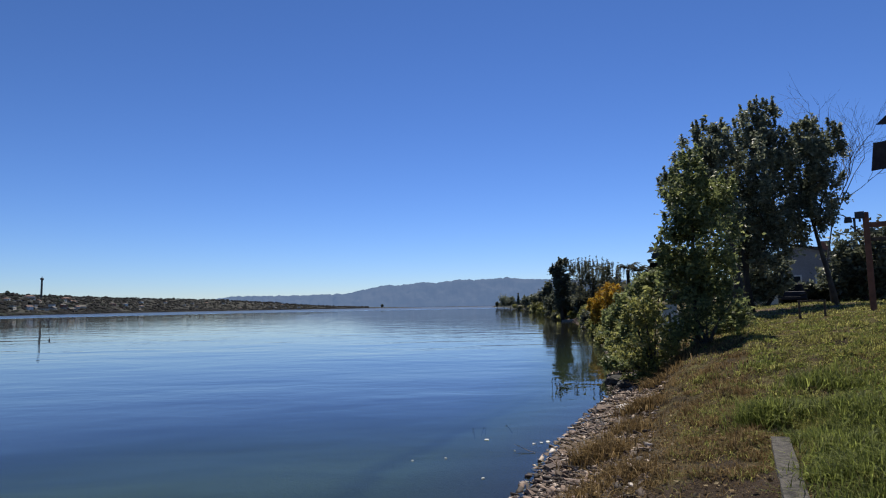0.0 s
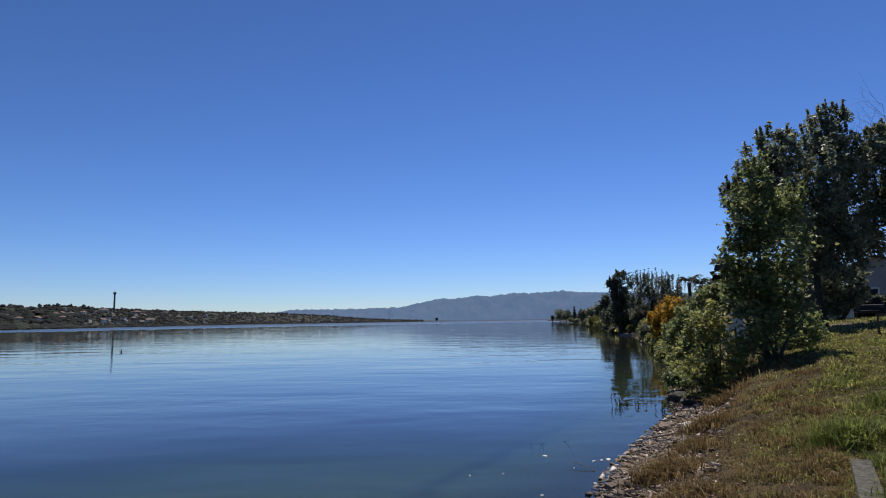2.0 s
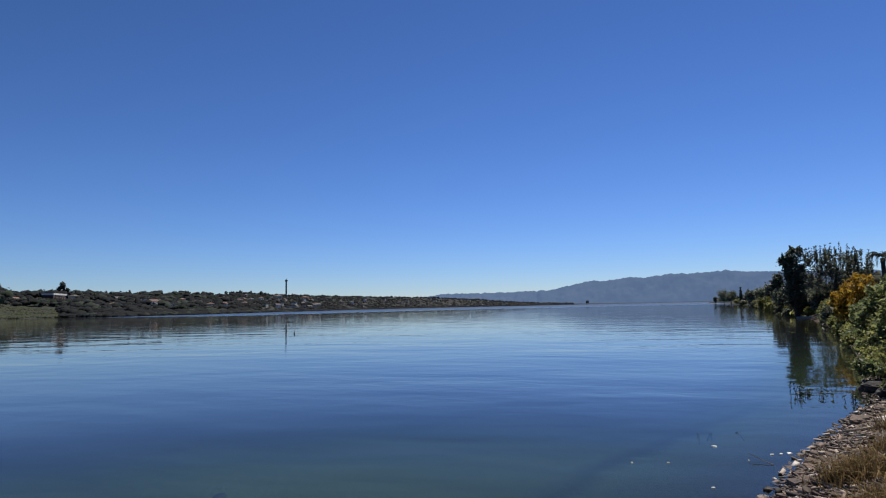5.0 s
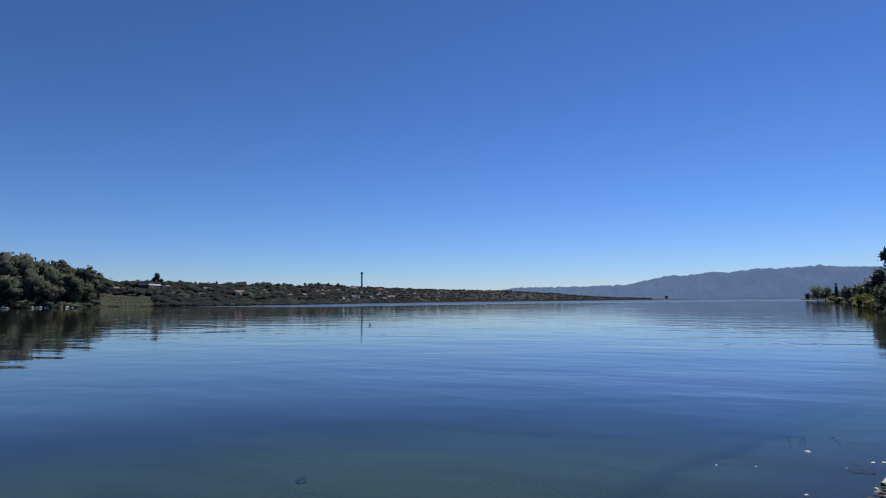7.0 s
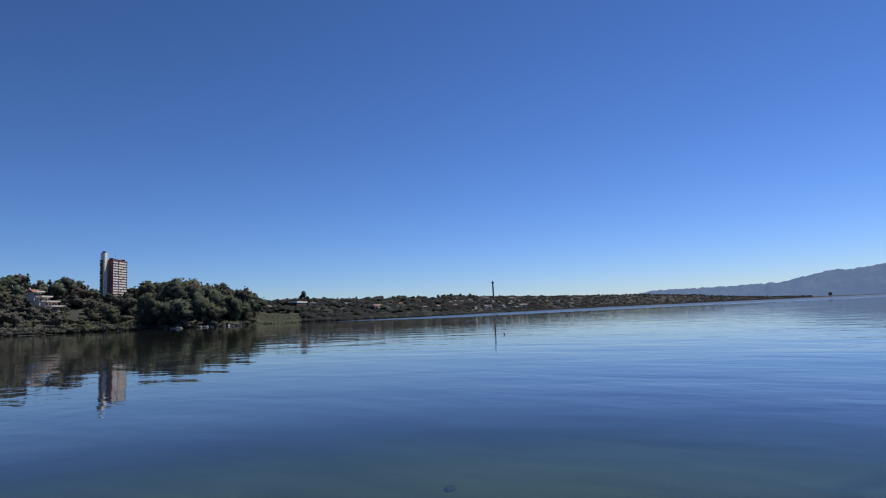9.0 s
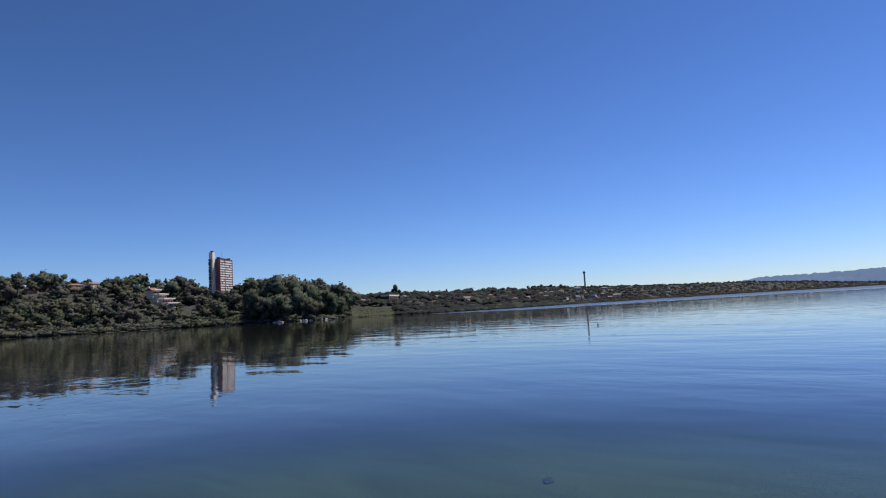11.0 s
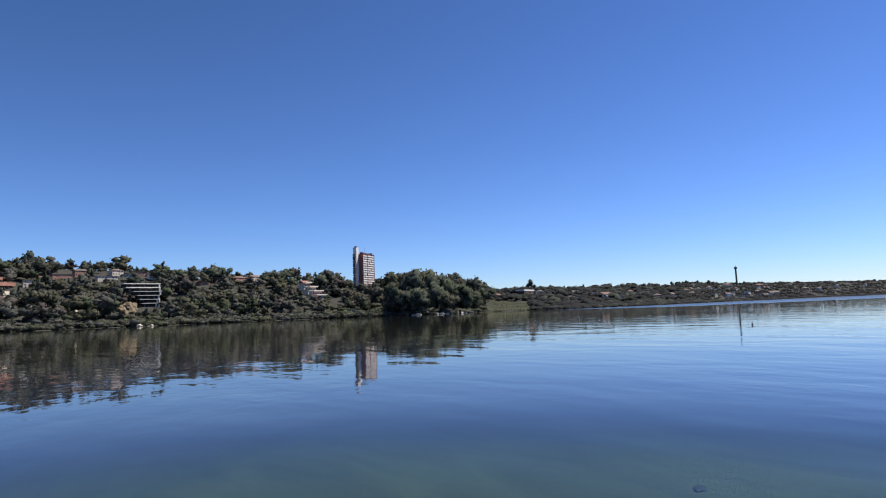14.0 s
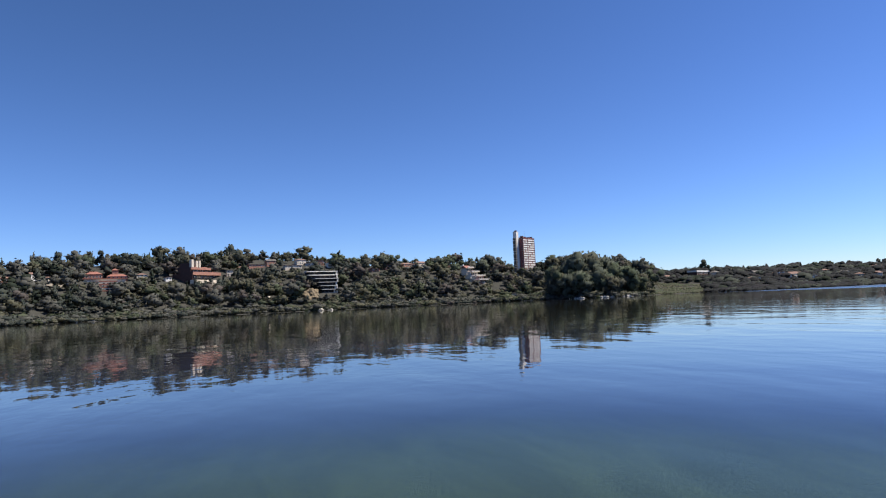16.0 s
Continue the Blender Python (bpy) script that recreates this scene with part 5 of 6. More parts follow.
# ---- near bank: further trees along the shore ----
def bare_tree(name, x, y, label, h, seed, spread=0.5, levels=5, r0=0.1, lean=(0, 0)):
    rng = random.Random(seed)
    root = thing(name, x, y, land_at(x, y) - 0.05, label, "tree")
    bm = bmesh.new()

    def grow(p, way, length, r, level):
        q = p + way * length * 0.5 + Vector([rng.gauss(0, 0.05) * length for _ in range(3)])
        e = q + (way + Vector([rng.gauss(0, 0.18) for _ in range(3)])).normalized() * length * 0.5
        tube(bm, [p, q, e], [r, r * 0.82, r * 0.6], 6 if level > 2 else 3, False)
        if level == 0:
            return
        for k in range(4 if level > 2 else 3):
            w = (way + Vector([rng.gauss(0, spread) for _ in range(3)]) + Vector((0, 0, 0.12))).normalized()
            at = e if k == 0 else p.lerp(e, rng.uniform(0.75 if level == levels else 0.4, 1.0))
            grow(at, w, length * rng.uniform(0.5, 0.78), r * 0.6, level - 1)

    grow(Vector((0, 0, 0)), Vector((lean[0], lean[1], 1)).normalized(), h * 0.42, r0, levels)
    part("bare_crown", bm, TWIG, root)
    return root


bare_tree("bare_tree", *polar(32.2, 38), "leafless grey tree with fine spreading twigs", 10.2, 8, 0.4, 5, 0.055, (0.06, -0.06))


def palm(az, d, top, seed, label):
    x, y = polar(az, d)
    z0 = land_at(x, y)
    h = EYE + d * math.tan(radians(top)) - z0 - 0.8
    rng = random.Random(seed)
    root = thing("palm", x, y, z0, label, "palm", "palms on the shore")
    part("trunk", tube(bmesh.new(), [(0, 0, -0.1), (0.05, 0, h * 0.5), (0, 0, h)], [0.28, 0.2, 0.17], 10), BARK, root, smooth=True)
    for i in range(26):
        a, droop = i * 2.4, rng.uniform(0.3, 1.7)
        L = rng.uniform(1.2, 1.8)

        def rib(t):
            return L * 0.72 * t, L * (1.2 * t - (0.55 + droop * 0.75) * t * t)

        vs, fs = [], []
        for k in range(26):                        # leaflets on both sides of the rib
            t = 0.12 + 0.88 * k / 25
            x0, z0_ = rib(t)
            w = 0.26 * math.sin(math.pi * (0.12 + 0.84 * t)) + 0.03
            for s in (-1, 1):
                n = len(vs)
                vs += [(x0, 0, z0_), (x0 + 0.05, 0, z0_), (x0 + 0.22, s * w, z0_ - w * rng.uniform(0.3, 0.7))]
                fs.append((n, n + 1, n + 2))
        for k in range(6):
            (x0, z0_), (x1, z1_) = rib(k / 6), rib((k + 1) / 6)
            n = len(vs)
            vs += [(x0, -0.02, z0_), (x0, 0.02, z0_), (x1, 0.015, z1_), (x1, -0.015, z1_)]
            fs.append((n, n + 1, n + 2, n + 3))
        fr = child("frond", mesh_of("frond", vs, fs, LEAF_PALM), root)
        fr.matrix_basis = pose(0, 0, h, 0, 0, math.degrees(a))
    return root


LEAF_PALM = leafy("palm_leaf", (0.02, 0.024, 0.017), (0.036, 0.042, 0.03), (0.06, 0.068, 0.046), 0.15, 0.8, 0.1)
palm(16.75, 62, 3.75, 1, "small palm with drooping grey-green fronds")
palm(17.7, 60, 3.5, 2, "taller palm with drooping grey-green fronds")

f, b = heap(11.6, 97, [(11.2, -0.2, 1.3), (11.9, -0.1, 1.3)], 12)
bush("bush", *f, "low grey-green willow bush at the waterline", b, LEAF_GREY, 3500, 0.4, 41, group="waterside bushes")
f, b = heap(12.8, 92, [(12.6, -0.2, 1.3), (13.3, 0.0, 1.5)], 13)
bush("bush", *f, "rounded grey-green bush at the waterline", b, LEAF_GREY, 3500, 0.4, 42, group="waterside bushes")
f, b = heap(10.2, 125, [(10.0, 0.0, 1.5), (10.6, 0.1, 1.6)], 14)
bush("bush", *f, "dark bush behind the reeds", b, LEAF_DARK, 3000, 0.45, 43, group="waterside bushes")
f, b = heap(8.9, 170, [(8.6, -0.35, 1.3), (9.2, -0.4, 1.3), (9.8, -0.45, 1.3)], 15)
bush("reeds", *f, "yellow-green reeds standing in the shallows", b, LEAF_REED, 3500, 0.6, 44, category="reeds", narrow=0.15, up=0.8)
f, b = heap(17.0, 27, [(17.1, -1.9, 0.5), (17.6, -1.2, 0.6), (16.7, -2.8, 0.4)], 16)
bush("bush", *f, "leafy green bush leaning over the lake", b, LEAF_YOUNG, 5000, 0.15, 45)
f, b = heap(24.6, 22, [(23.6, -2.2, 0.5), (24.8, -1.6, 0.6), (25.6, -1.0, 0.45)], 17)
bush("bush", *f, "low green bush at the foot of the trees", b, LEAF_YOUNG, 2000, 0.12, 46)
for i, (az, d, r, mat) in enumerate(((12.5, 88, 1.0, LEAF_REED), (11.6, 102, 1.2, LEAF_BUSH), (11.0, 108, 1.3, LEAF_GREY), (10.7, 115, 1.2, LEAF_REED),
                                     (10.3, 128, 1.4, LEAF_GREY), (9.95, 140, 1.3, LEAF_REED), (9.7, 152, 1.5, LEAF_BUSH), (9.3, 166, 1.4, LEAF_REED),
                                     (9.2, 185, 1.8, LEAF_GREY), (8.9, 205, 1.8, LEAF_BUSH), (8.4, 240, 2.0, LEAF_GREY), (8.0, 275, 2.0, LEAF_BUSH),
                                     (7.4, 330, 2.2, LEAF_GREY), (6.7, 420, 2.4, LEAF_BUSH))):
    x, y = polar(az, d)
    rr = random.Random(140 + i)
    bl = [(rr.uniform(-1.3, 1.3) * r, rr.uniform(-1, 1) * r, r * rr.uniform(0.3, 0.8), r * 0.6, r * 0.6, r * 0.5) for _ in range(5)]
    bush("bush", x, y, "reedy yellow-green clump at the waterline" if mat is LEAF_REED else "grey-green bush growing at the waterline", bl, mat, 900,
         0.2 + d * 0.0025, 150 + i, group="waterside bushes", base=max(land_at(x, y), 0.0))
for i, (az, d, top, r, mat, words) in enumerate((
        (9.3, 225, 1.3, 2.6, LEAF_GREY, "round grey-green tree by the distant water"),
        (8.5, 300, 1.15, 3.0, LEAF_POPLAR, "round dark tree by the distant water"),
        (7.75, 330, 1.05, 2.8, LEAF_POPLAR, "spreading dark tree by the distant water"),
        (6.9, 360, 1.14, 0.9, LEAF_DARK, "narrow dark conifer by the distant water"),
        (6.15, 450, 0.9, 3.4, LEAF_POPLAR, "dark tree near the tip of the point"),
        (5.6, 480, 1.0, 3.8, LEAF_POPLAR, "broad dark tree near the tip of the point"),
        (4.9, 620, 0.45, 1.8, LEAF_GREY, "small tree on the tip of the point"),
        (9.75, 150, 2.2, 1.3, LEAF_GREY, "slim pale tree behind the reeds"))):
    x, y = polar(az, d)
    z0 = land_at(x, y)
    h = EYE + d * math.tan(radians(top)) - z0
    rr = random.Random(i)
    if r < 1:
        bl = [(0, 0, h * q, r * (1.15 - q), r * (1.15 - q), h * 0.09) for q in (0.2, 0.35, 0.5, 0.65, 0.8, 0.93)]
    else:
        bl = [(rr.uniform(-0.6, 0.6) * r, rr.uniform(-0.6, 0.6) * r, h * rr.uniform(0.4, 0.8), r * 0.5, r * 0.5, h * 0.2) for _ in range(8)]
    tree("tree", x, y, words, "tree", [([(0, 0, 0), (0, 0, h * 0.4), (0.1, 0, h * 0.8)], 0.22)], bl, mat, 2200, 0.7, 60 + i, 30, 0.25,
         "trees on the point", limbs=2)


def point_wood():
    """Trees back from the water along the point."""
    rng = np.random.default_rng(9)
    n = 400
    y = 70 + 1000 * rng.random(n) ** 1.3
    x = np.interp(y, [p[1] for p in NEAR_SHORE[14:20]], [p[0] for p in NEAR_SHORE[14:20]]) + 9 + 70 * rng.random(n) ** 1.4
    z = land(x, y)
    h = rng.uniform(4, 8.5, n) * np.where(y > 600, 0.8, 1)
    vs, fs, ns, ms, off = [], [], [], [], 0
    for i in range(n):
        kind = ("broad", "broad", "scrub", "tall", "cone")[int(rng.integers(0, 5))]
        v, f, nm = TEMPLATES[kind][int(rng.integers(0, 4))]
        vs.append(v * h[i] + np.array([x[i], y[i], z[i] - 0.1]))
        ns.append(nm)
        fs.append(f + off)
        off += len(v)
        ms.append(np.full(len(f), (0, 1, 2, 5, 5)[int(rng.integers(0, 5))]))
    ob = new("woodland", mesh_of("woodland", np.concatenate(vs), np.concatenate(fs), FAR_MATS, True, np.concatenate(ms), np.concatenate(ns)))
    tagged(ob, "dark trees and scrub back from the water along the point", "woodland", kind="stuff")


point_wood()

# ---- near bank: built things ----
WOOD_RED = plain("weathered_red_wood", (0.13, 0.05, 0.03), (0.24, 0.1, 0.06), 0.75, 3, 0.4, fine=30)
WOOD_DARK = plain("dark_wood", (0.05, 0.035, 0.025), (0.12, 0.08, 0.055), 0.8, 3, 0.4, fine=30)
SLAB = plain("old_concrete", (0.02, 0.019, 0.017), (0.12, 0.108, 0.095), 0.95, 14, 1.0, fine=45)
PAINT_BLACK = plain("black_paint", (0.015, 0.015, 0.018), (0.04, 0.04, 0.045), 0.45, 3, 0.1)
CLOTH = plain("dark_cloth", (0.03, 0.03, 0.035), (0.07, 0.07, 0.08), 0.9, 3, 0.3)
# plaster taken darker, with the wall's shade included in the colour
HOUSE_GREY = plain("shaded_plaster", (0.24, 0.235, 0.235), (0.34, 0.33, 0.33), 0.9, 0.5, 0.15, fine=9)


def wooden_post():
    x, y = polar(34.89, 24)
    z0 = land_at(x, y)
    root = thing("wooden_post", x, y, z0, "thick red-brown wooden post with a floodlight and beam on top", "post", turn=-35)
    h = EYE + 24 * math.tan(radians(6.7)) - z0
    part("upright", box(bmesh.new(), 0, 0, -0.3, 0.175, 0.175, h + 0.3, 0.02), WOOD_RED, root)
    part("beam", box(bmesh.new(), 1.25, 0.0, h - 0.5, 2.6, 0.12, 0.16, 0.01), WOOD_RED, root)
    part("beam", box(bmesh.new(), 1.25, 0.0, h - 0.95, 2.6, 0.1, 0.12, 0.01), WOOD_DARK, root)
    lamp = part("floodlight", box(bmesh.new(), -0.16, -0.12, h - 0.2, 0.26, 0.2, 0.22, 0.02), PAINT_BLACK, root, "small black floodlight")
    part("bracket", box(bmesh.new(), -0.16, -0.02, h - 0.3, 0.06, 0.06, 0.12), PAINT_BLACK, lamp)
    part("brace", tube(bmesh.new(), [(-0.1, 0, h - 0.75), (-0.42, 0, h - 0.4)], [0.03, 0.03], 6), WOOD_DARK, root)
    root.matrix_basis = pose(x, y, z0, 0, -0.4, -35)
    return root


wooden_post()


def lamp_post():
    d = 49
    x, y = polar(34.1, d)
    z0 = land_at(x, y)
    h = EYE + d * math.tan(radians(6.35)) - z0
    root = thing("street_lamp", x, y, z0, "thin dark lamp post with a curved arm and box lamp", "street lamp", turn=-34)
    part("pole", tube(bmesh.new(), [(0, 0, -0.2), (0, 0, h * 0.5), (0, 0, h)], [0.09, 0.08, 0.07], 10), PAINT_BLACK, root)
    part("arm", tube(bmesh.new(), [(-0.3, 0, h - 0.05), (-0.62, 0, h + 0.22), (-1.1, 0, h + 0.36), (-1.7, 0, h + 0.42), (-2.1, 0, h + 0.34)], [0.04] * 5, 6), PAINT_BLACK, root)
    part("lamp_head", box(bmesh.new(), -0.35, 0, h - 0.32, 0.5, 0.4, 0.4, 0.08, 0.75), PAINT_BLACK, root)
    part("crossbar", tube(bmesh.new(), [(-0.45, 0, h - 0.05), (0.35, 0, h - 0.02)], [0.04, 0.04], 6), PAINT_BLACK, root)
    return root


lamp_post()


def banner_pole():
    d = 22
    x, y = polar(36.75, d)
    z0 = land_at(x, y)
    h = EYE + d * math.tan(radians(13.9)) - z0
    root = thing("banner_pole", x, y, z0, "pale steel pole with a dark hanging banner and small pennant", "flagpole", turn=-36.7)
    part("pole", tube(bmesh.new(), [(0, 0, -0.3), (0, 0, h * 0.5), (0, 0, h + 0.1)], [0.06, 0.05, 0.035], 10), STEEL, root, smooth=True)
    bm = bmesh.new()
    grid = [[bm.verts.new((-(0.04 + (0.36 + 0.1 * v) * u), 0.05 * math.sin(u * 4 + v * 2) - 0.01, h - 0.78 - 0.84 * v - 0.04 * u))
             for u in (0, 0.25, 0.5, 0.75, 1)] for v in (0, 0.25, 0.5, 0.75, 1)]
    for r0, r1 in zip(grid, grid[1:]):
        for k in range(4):
            bm.faces.new((r0[k], r0[k + 1], r1[k + 1], r1[k]))
    bmesh.ops.solidify(bm, geom=list(bm.faces), thickness=0.015)
    part("banner", bm, CLOTH, root, "dark faded cloth banner")
    bm = bmesh.new()
    v = [bm.verts.new(p) for p in ((0, -0.012, h), (-0.3, -0.012, h - 0.28), (0, -0.012, h - 0.32), (0, 0.012, h), (-0.3, 0.012, h - 0.28), (0, 0.012, h - 0.32))]
    for q in ((0, 1, 2), (5, 4, 3), (0, 3, 4, 1), (1, 4, 5, 2), (2, 5, 3, 0)):
        bm.faces.new([v[i] for i in q])
    part("pennant", bm, CLOTH, root)
    return root


banner_pole()


def low_frame():
    x, y = polar(30.85, 23.6)
    root = thing("low_frame", x, y, land_at(x, y), "low square frame of dark weathered wood on the grass", "wooden frame", turn=-31)
    for s in (-1, 1):
        part("post", box(bmesh.new(), s * 0.36, 0, -0.15, 0.065, 0.065, 0.78, 0.006), WOOD_DARK, root)
    part("top_rail", box(bmesh.new(), 0, 0, 0.6, 0.82, 0.08, 0.06, 0.006), WOOD_DARK, root)
    part("foot_rail", box(bmesh.new(), 0, 0, 0.02, 0.66, 0.05, 0.04, 0.005), WOOD_DARK, root)
    return root


low_frame()


def bank_house():
    d = 60
    x, y = polar(31.0, d)
    z0 = land_at(x, y)
    root = thing("house", x, y, z0, "pale plastered house with a pitched roof and chimney behind the trees", "house", turn=180 - 31)
    h = EYE + d * math.tan(radians(3.4)) - z0
    part("wall", box(bmesh.new(), 0, -4, -0.5, 5.4, 8, h + 0.5), HOUSE_GREY, root)
    gable = bmesh.new()
    pts = [(-2.7, 0.0, h), (2.7, 0.0, h), (1.0, 0.0, h + 1.05), (-2.7, -8, h), (2.7, -8, h), (1.0, -8, h + 1.05)]
    v = [gable.verts.new((p[0], p[1] + 0.0, p[2])) for p in pts]
    for q in ((0, 1, 2), (5, 4, 3), (0, 2, 5, 3), (2, 1, 4, 5), (1, 0, 3, 4)):
        gable.faces.new([v[i] for i in q])
    part("gable", gable, HOUSE_GREY, root)
    roof = bmesh.new()
    for (ax, az), (bx, bz) in (((-3.0, h - 0.1), (1.0, h + 1.1)), ((1.0, h + 1.1), (3.0, h - 0.15))):
        q = [roof.verts.new(p) for p in ((ax, 0.3, az), (bx, 0.3, bz), (bx, -8.3, bz), (ax, -8.3, az),
                                         (ax, 0.3, az + 0.14), (bx, 0.3, bz + 0.14), (bx, -8.3, bz + 0.14), (ax, -8.3, az + 0.14))]
        for f in ((0, 1, 2, 3), (7, 6, 5, 4), (0, 4, 5, 1), (1, 5, 6, 2), (2, 6, 7, 3), (3, 7, 4, 0)):
            roof.faces.new([q[i] for i in f])
    part("roof", roof, SLATE, root)
    part("chimney", box(bmesh.new(), -1.1, -1.5, h, 0.8, 0.7, 1.45, 0.02), TILE, root)
    window(root, 0.9, 0.03, 1.6, 1.1, 1.0)
    window(root, -1.4, 0.03, 1.6, 1.1, 1.0)
    # low white garden wall and shed in front
    x, y = polar(27.4, 43)
    shed = thing("garden_shed", x, y, land_at(x, y), "low white garden shed with a dark open front", "shed", turn=180 - 27)
    part("side_wall", box(bmesh.new(), 0.62, 0, -0.2, 0.14, 1.2, 1.2), WHITE, shed)
    part("side_wall", box(bmesh.new(), -0.72, 0, -0.2, 0.22, 1.2, 1.2), WHITE, shed)
    part("front_wall", box(bmesh.new(), 0, 0.62, -0.2, 1.6, 0.12, 0.5), WHITE, shed)
    part("back_wall", box(bmesh.new(), 0, -0.6, -0.2, 1.2, 0.12, 1.2), HOUSE_GREY, shed)
    part("roof", box(bmesh.new(), 0, 0, 1.0, 1.9, 1.5, 0.1), SLATE, shed)
    x, y = polar(20.2, 27)
    wall = thing("garden_wall", x, y, land_at(x, y) - 0.1, "short whitewashed wall behind the bushes", "wall", turn=180 - 20)
    part("wall_block", box(bmesh.new(), 0, 0, 0, 1.0, 0.2, 0.95, 0.02), WHITE, wall)


bank_house()


def hedge():
    """A clipped dark hedge along the back of the grass."""
    rng = np.random.default_rng(31)
    n = 9000
    a = rng.uniform(28.6, 42, n)
    d = 47 + rng.uniform(-0.5, 0.5, n)
    x, y = d * np.sin(np.radians(a)), d * np.cos(np.radians(a))
    top = 1.25 + 0.18 * np.sin(a * 9) + 0.12 * np.sin(a * 23)
    z = land(x, y) + rng.random(n) ** 0.7 * top
    cx, cy = polar(33, 47)
    v, f = leaf_mesh(np.stack([x - cx, y - cy, z - land_at(cx, cy)], 1), 0.26, rng, 0.5, 0.7)
    root = thing("hedge", cx, cy, land_at(cx, cy), "dark clipped garden hedge along the back of the lawn", "hedge")
    child("foliage", mesh_of("foliage", v, f, LEAF_DARK), root)
    bm = bmesh.new()
    for k in range(30):
        sx, sy = polar(28.8 + k * 0.45, 47)
        g = land_at(sx, sy) - land_at(cx, cy)
        tube(bm, [(sx - cx, sy - cy, g - 0.1), (sx - cx, sy - cy, g + 1.0)], [0.05, 0.03], 5)
    part("woody_base", bm, BARK, root)


hedge()


def parked_car():
    """A dark car under the trees, nose towards the lake."""
    x, y = polar(29.5, 44.5)
    z0 = land_at(x, y)
    root = thing("car", x, y, z0, "dark blue parked car in the shade of the trees", "car", turn=180 - 29.5)
    paint = plain("navy_car_paint", (0.008, 0.01, 0.018), (0.012, 0.015, 0.026), 0.85, 2, 0.0)
    body = box(bmesh.new(), 0, -1.9, 0.32, 1.7, 4.0, 0.52, 0.14, 0.94)
    part("body", body, paint, root)
    cabin = part("cabin", box(bmesh.new(), 0, -2.2, 0.8, 1.5, 2.2, 0.58, 0.1, 0.78), paint, root)
    part("windscreen", box(bmesh.new(), 0, -1.14, 0.9, 1.16, 0.05, 0.38, 0.01, 0.9), DARK_ROOM, cabin)
    part("bumper", box(bmesh.new(), 0, 0.1, 0.3, 1.6, 0.16, 0.2, 0.05), paint, root)
    for s in (-1, 1):
        part("headlight", box(bmesh.new(), s * 0.6, 0.1, 0.58, 0.3, 0.08, 0.13, 0.03), DARK_GLASS, root)
        part("mirror", box(bmesh.new(), s * 0.9, -1.1, 0.86, 0.18, 0.08, 0.12, 0.03), paint, root)
        for yy in (-0.6, -3.2):
            wheel = part("wheel", tube(bmesh.new(), [(s * 0.66, yy, 0.31), (s * 0.84, yy, 0.31)], [0.31, 0.31], 18), PAINT_BLACK, root)
            part("rim", tube(bmesh.new(), [(s * 0.83, yy, 0.31), (s * 0.855, yy, 0.31)], [0.19, 0.17], 14), STEEL, wheel)
    return root


parked_car()

# a slab of old concrete half sunk in the turf
def on_bank(az, el):
    z = 0.9
    for _ in range(6):
        d = (EYE - z) / math.tan(radians(-el))
        z = land_at(*polar(az, d))
    return Vector((*polar(az, d), z))


e0, e1 = on_bank(29.3, -17.8), on_bank(27.95, -11.4)
mid = (e0 + e1) / 2
way = e1 - e0
slab = thing("concrete_kerb", mid.x, mid.y, mid.z, "narrow weathered concrete kerb half sunk in the grass", "kerb")
bm = box(bmesh.new(), 0, 0, -0.14, 0.21, way.length, 0.2, 0.015)
bmesh.ops.subdivide_edges(bm, edges=list(bm.edges), cuts=3, use_grid_fill=True)
for v in bm.verts:
    v.co += Vector((noise.noise(v.co * 5) * 0.012, noise.noise(v.co * 4 + Vector((9, 0, 0))) * 0.02, noise.noise(v.co * 6 + Vector((0, 9, 0))) * 0.01))
part("kerb_body", bm, SLAB, slab)
slab.matrix_basis = pose(mid.x, mid.y, mid.z + 0.05, math.degrees(math.atan2(way.z, math.hypot(way.x, way.y))), 0,
                         -math.degrees(math.atan2(way.x, way.y)))

# stone jetty edge at the bend
jx, jy = polar(11.7, 96)
jetty = thing("stone_jetty", jx, jy, -0.3, "low pale stone landing at the water's edge", "jetty", turn=-12)
part("platform", box(bmesh.new(), 0, 0, 0, 3.0, 2.0, 0.5, 0.08), PALE_ROCK, jetty)


# ---- near bank: stones at the waterline ----
STONE = plain("shore_stone", (0.045, 0.031, 0.025), (0.22, 0.155, 0.122), 0.85, 6, 0.5, fine=45, per_object=0.45)
BED_STONE = plain("weedy_dark_stone", (0.008, 0.009, 0.008), (0.022, 0.022, 0.018), 0.7, 5, 0.4, fine=40)
STONE_PALE = plain("pale_shore_stone", (0.38, 0.33, 0.3), (0.6, 0.55, 0.5), 0.85, 6, 0.4, fine=45)


# near-black stone colour, with the bush's shadow put into it
SHADE_STONE = plain("shade_dark_stone", (0.012, 0.01, 0.009), (0.035, 0.03, 0.025), 0.8, 5, 0.5, fine=40)


def stone_mesh(seed, flat):
    """A broken shard of stone: a slab with uneven corners."""
    rs = random.Random(seed * 13 + 5)
    bm = bmesh.new()
    bmesh.ops.create_cube(bm, size=1.0)
    for v in bm.verts:
        v.co = Vector((v.co.x * 1.5 * rs.uniform(0.5, 1.15), v.co.y * 0.75 * rs.uniform(0.4, 1.15), v.co.z * flat * rs.uniform(0.5, 1.2)))
        v.co.x += 0.15 * v.co.y * rs.uniform(-1, 1)
    bmesh.ops.triangulate(bm, faces=list(bm.faces))
    me = bpy.data.meshes.new("stone")
    bm.to_mesh(me)
    bm.free()
    me.materials.append(STONE)
    return me


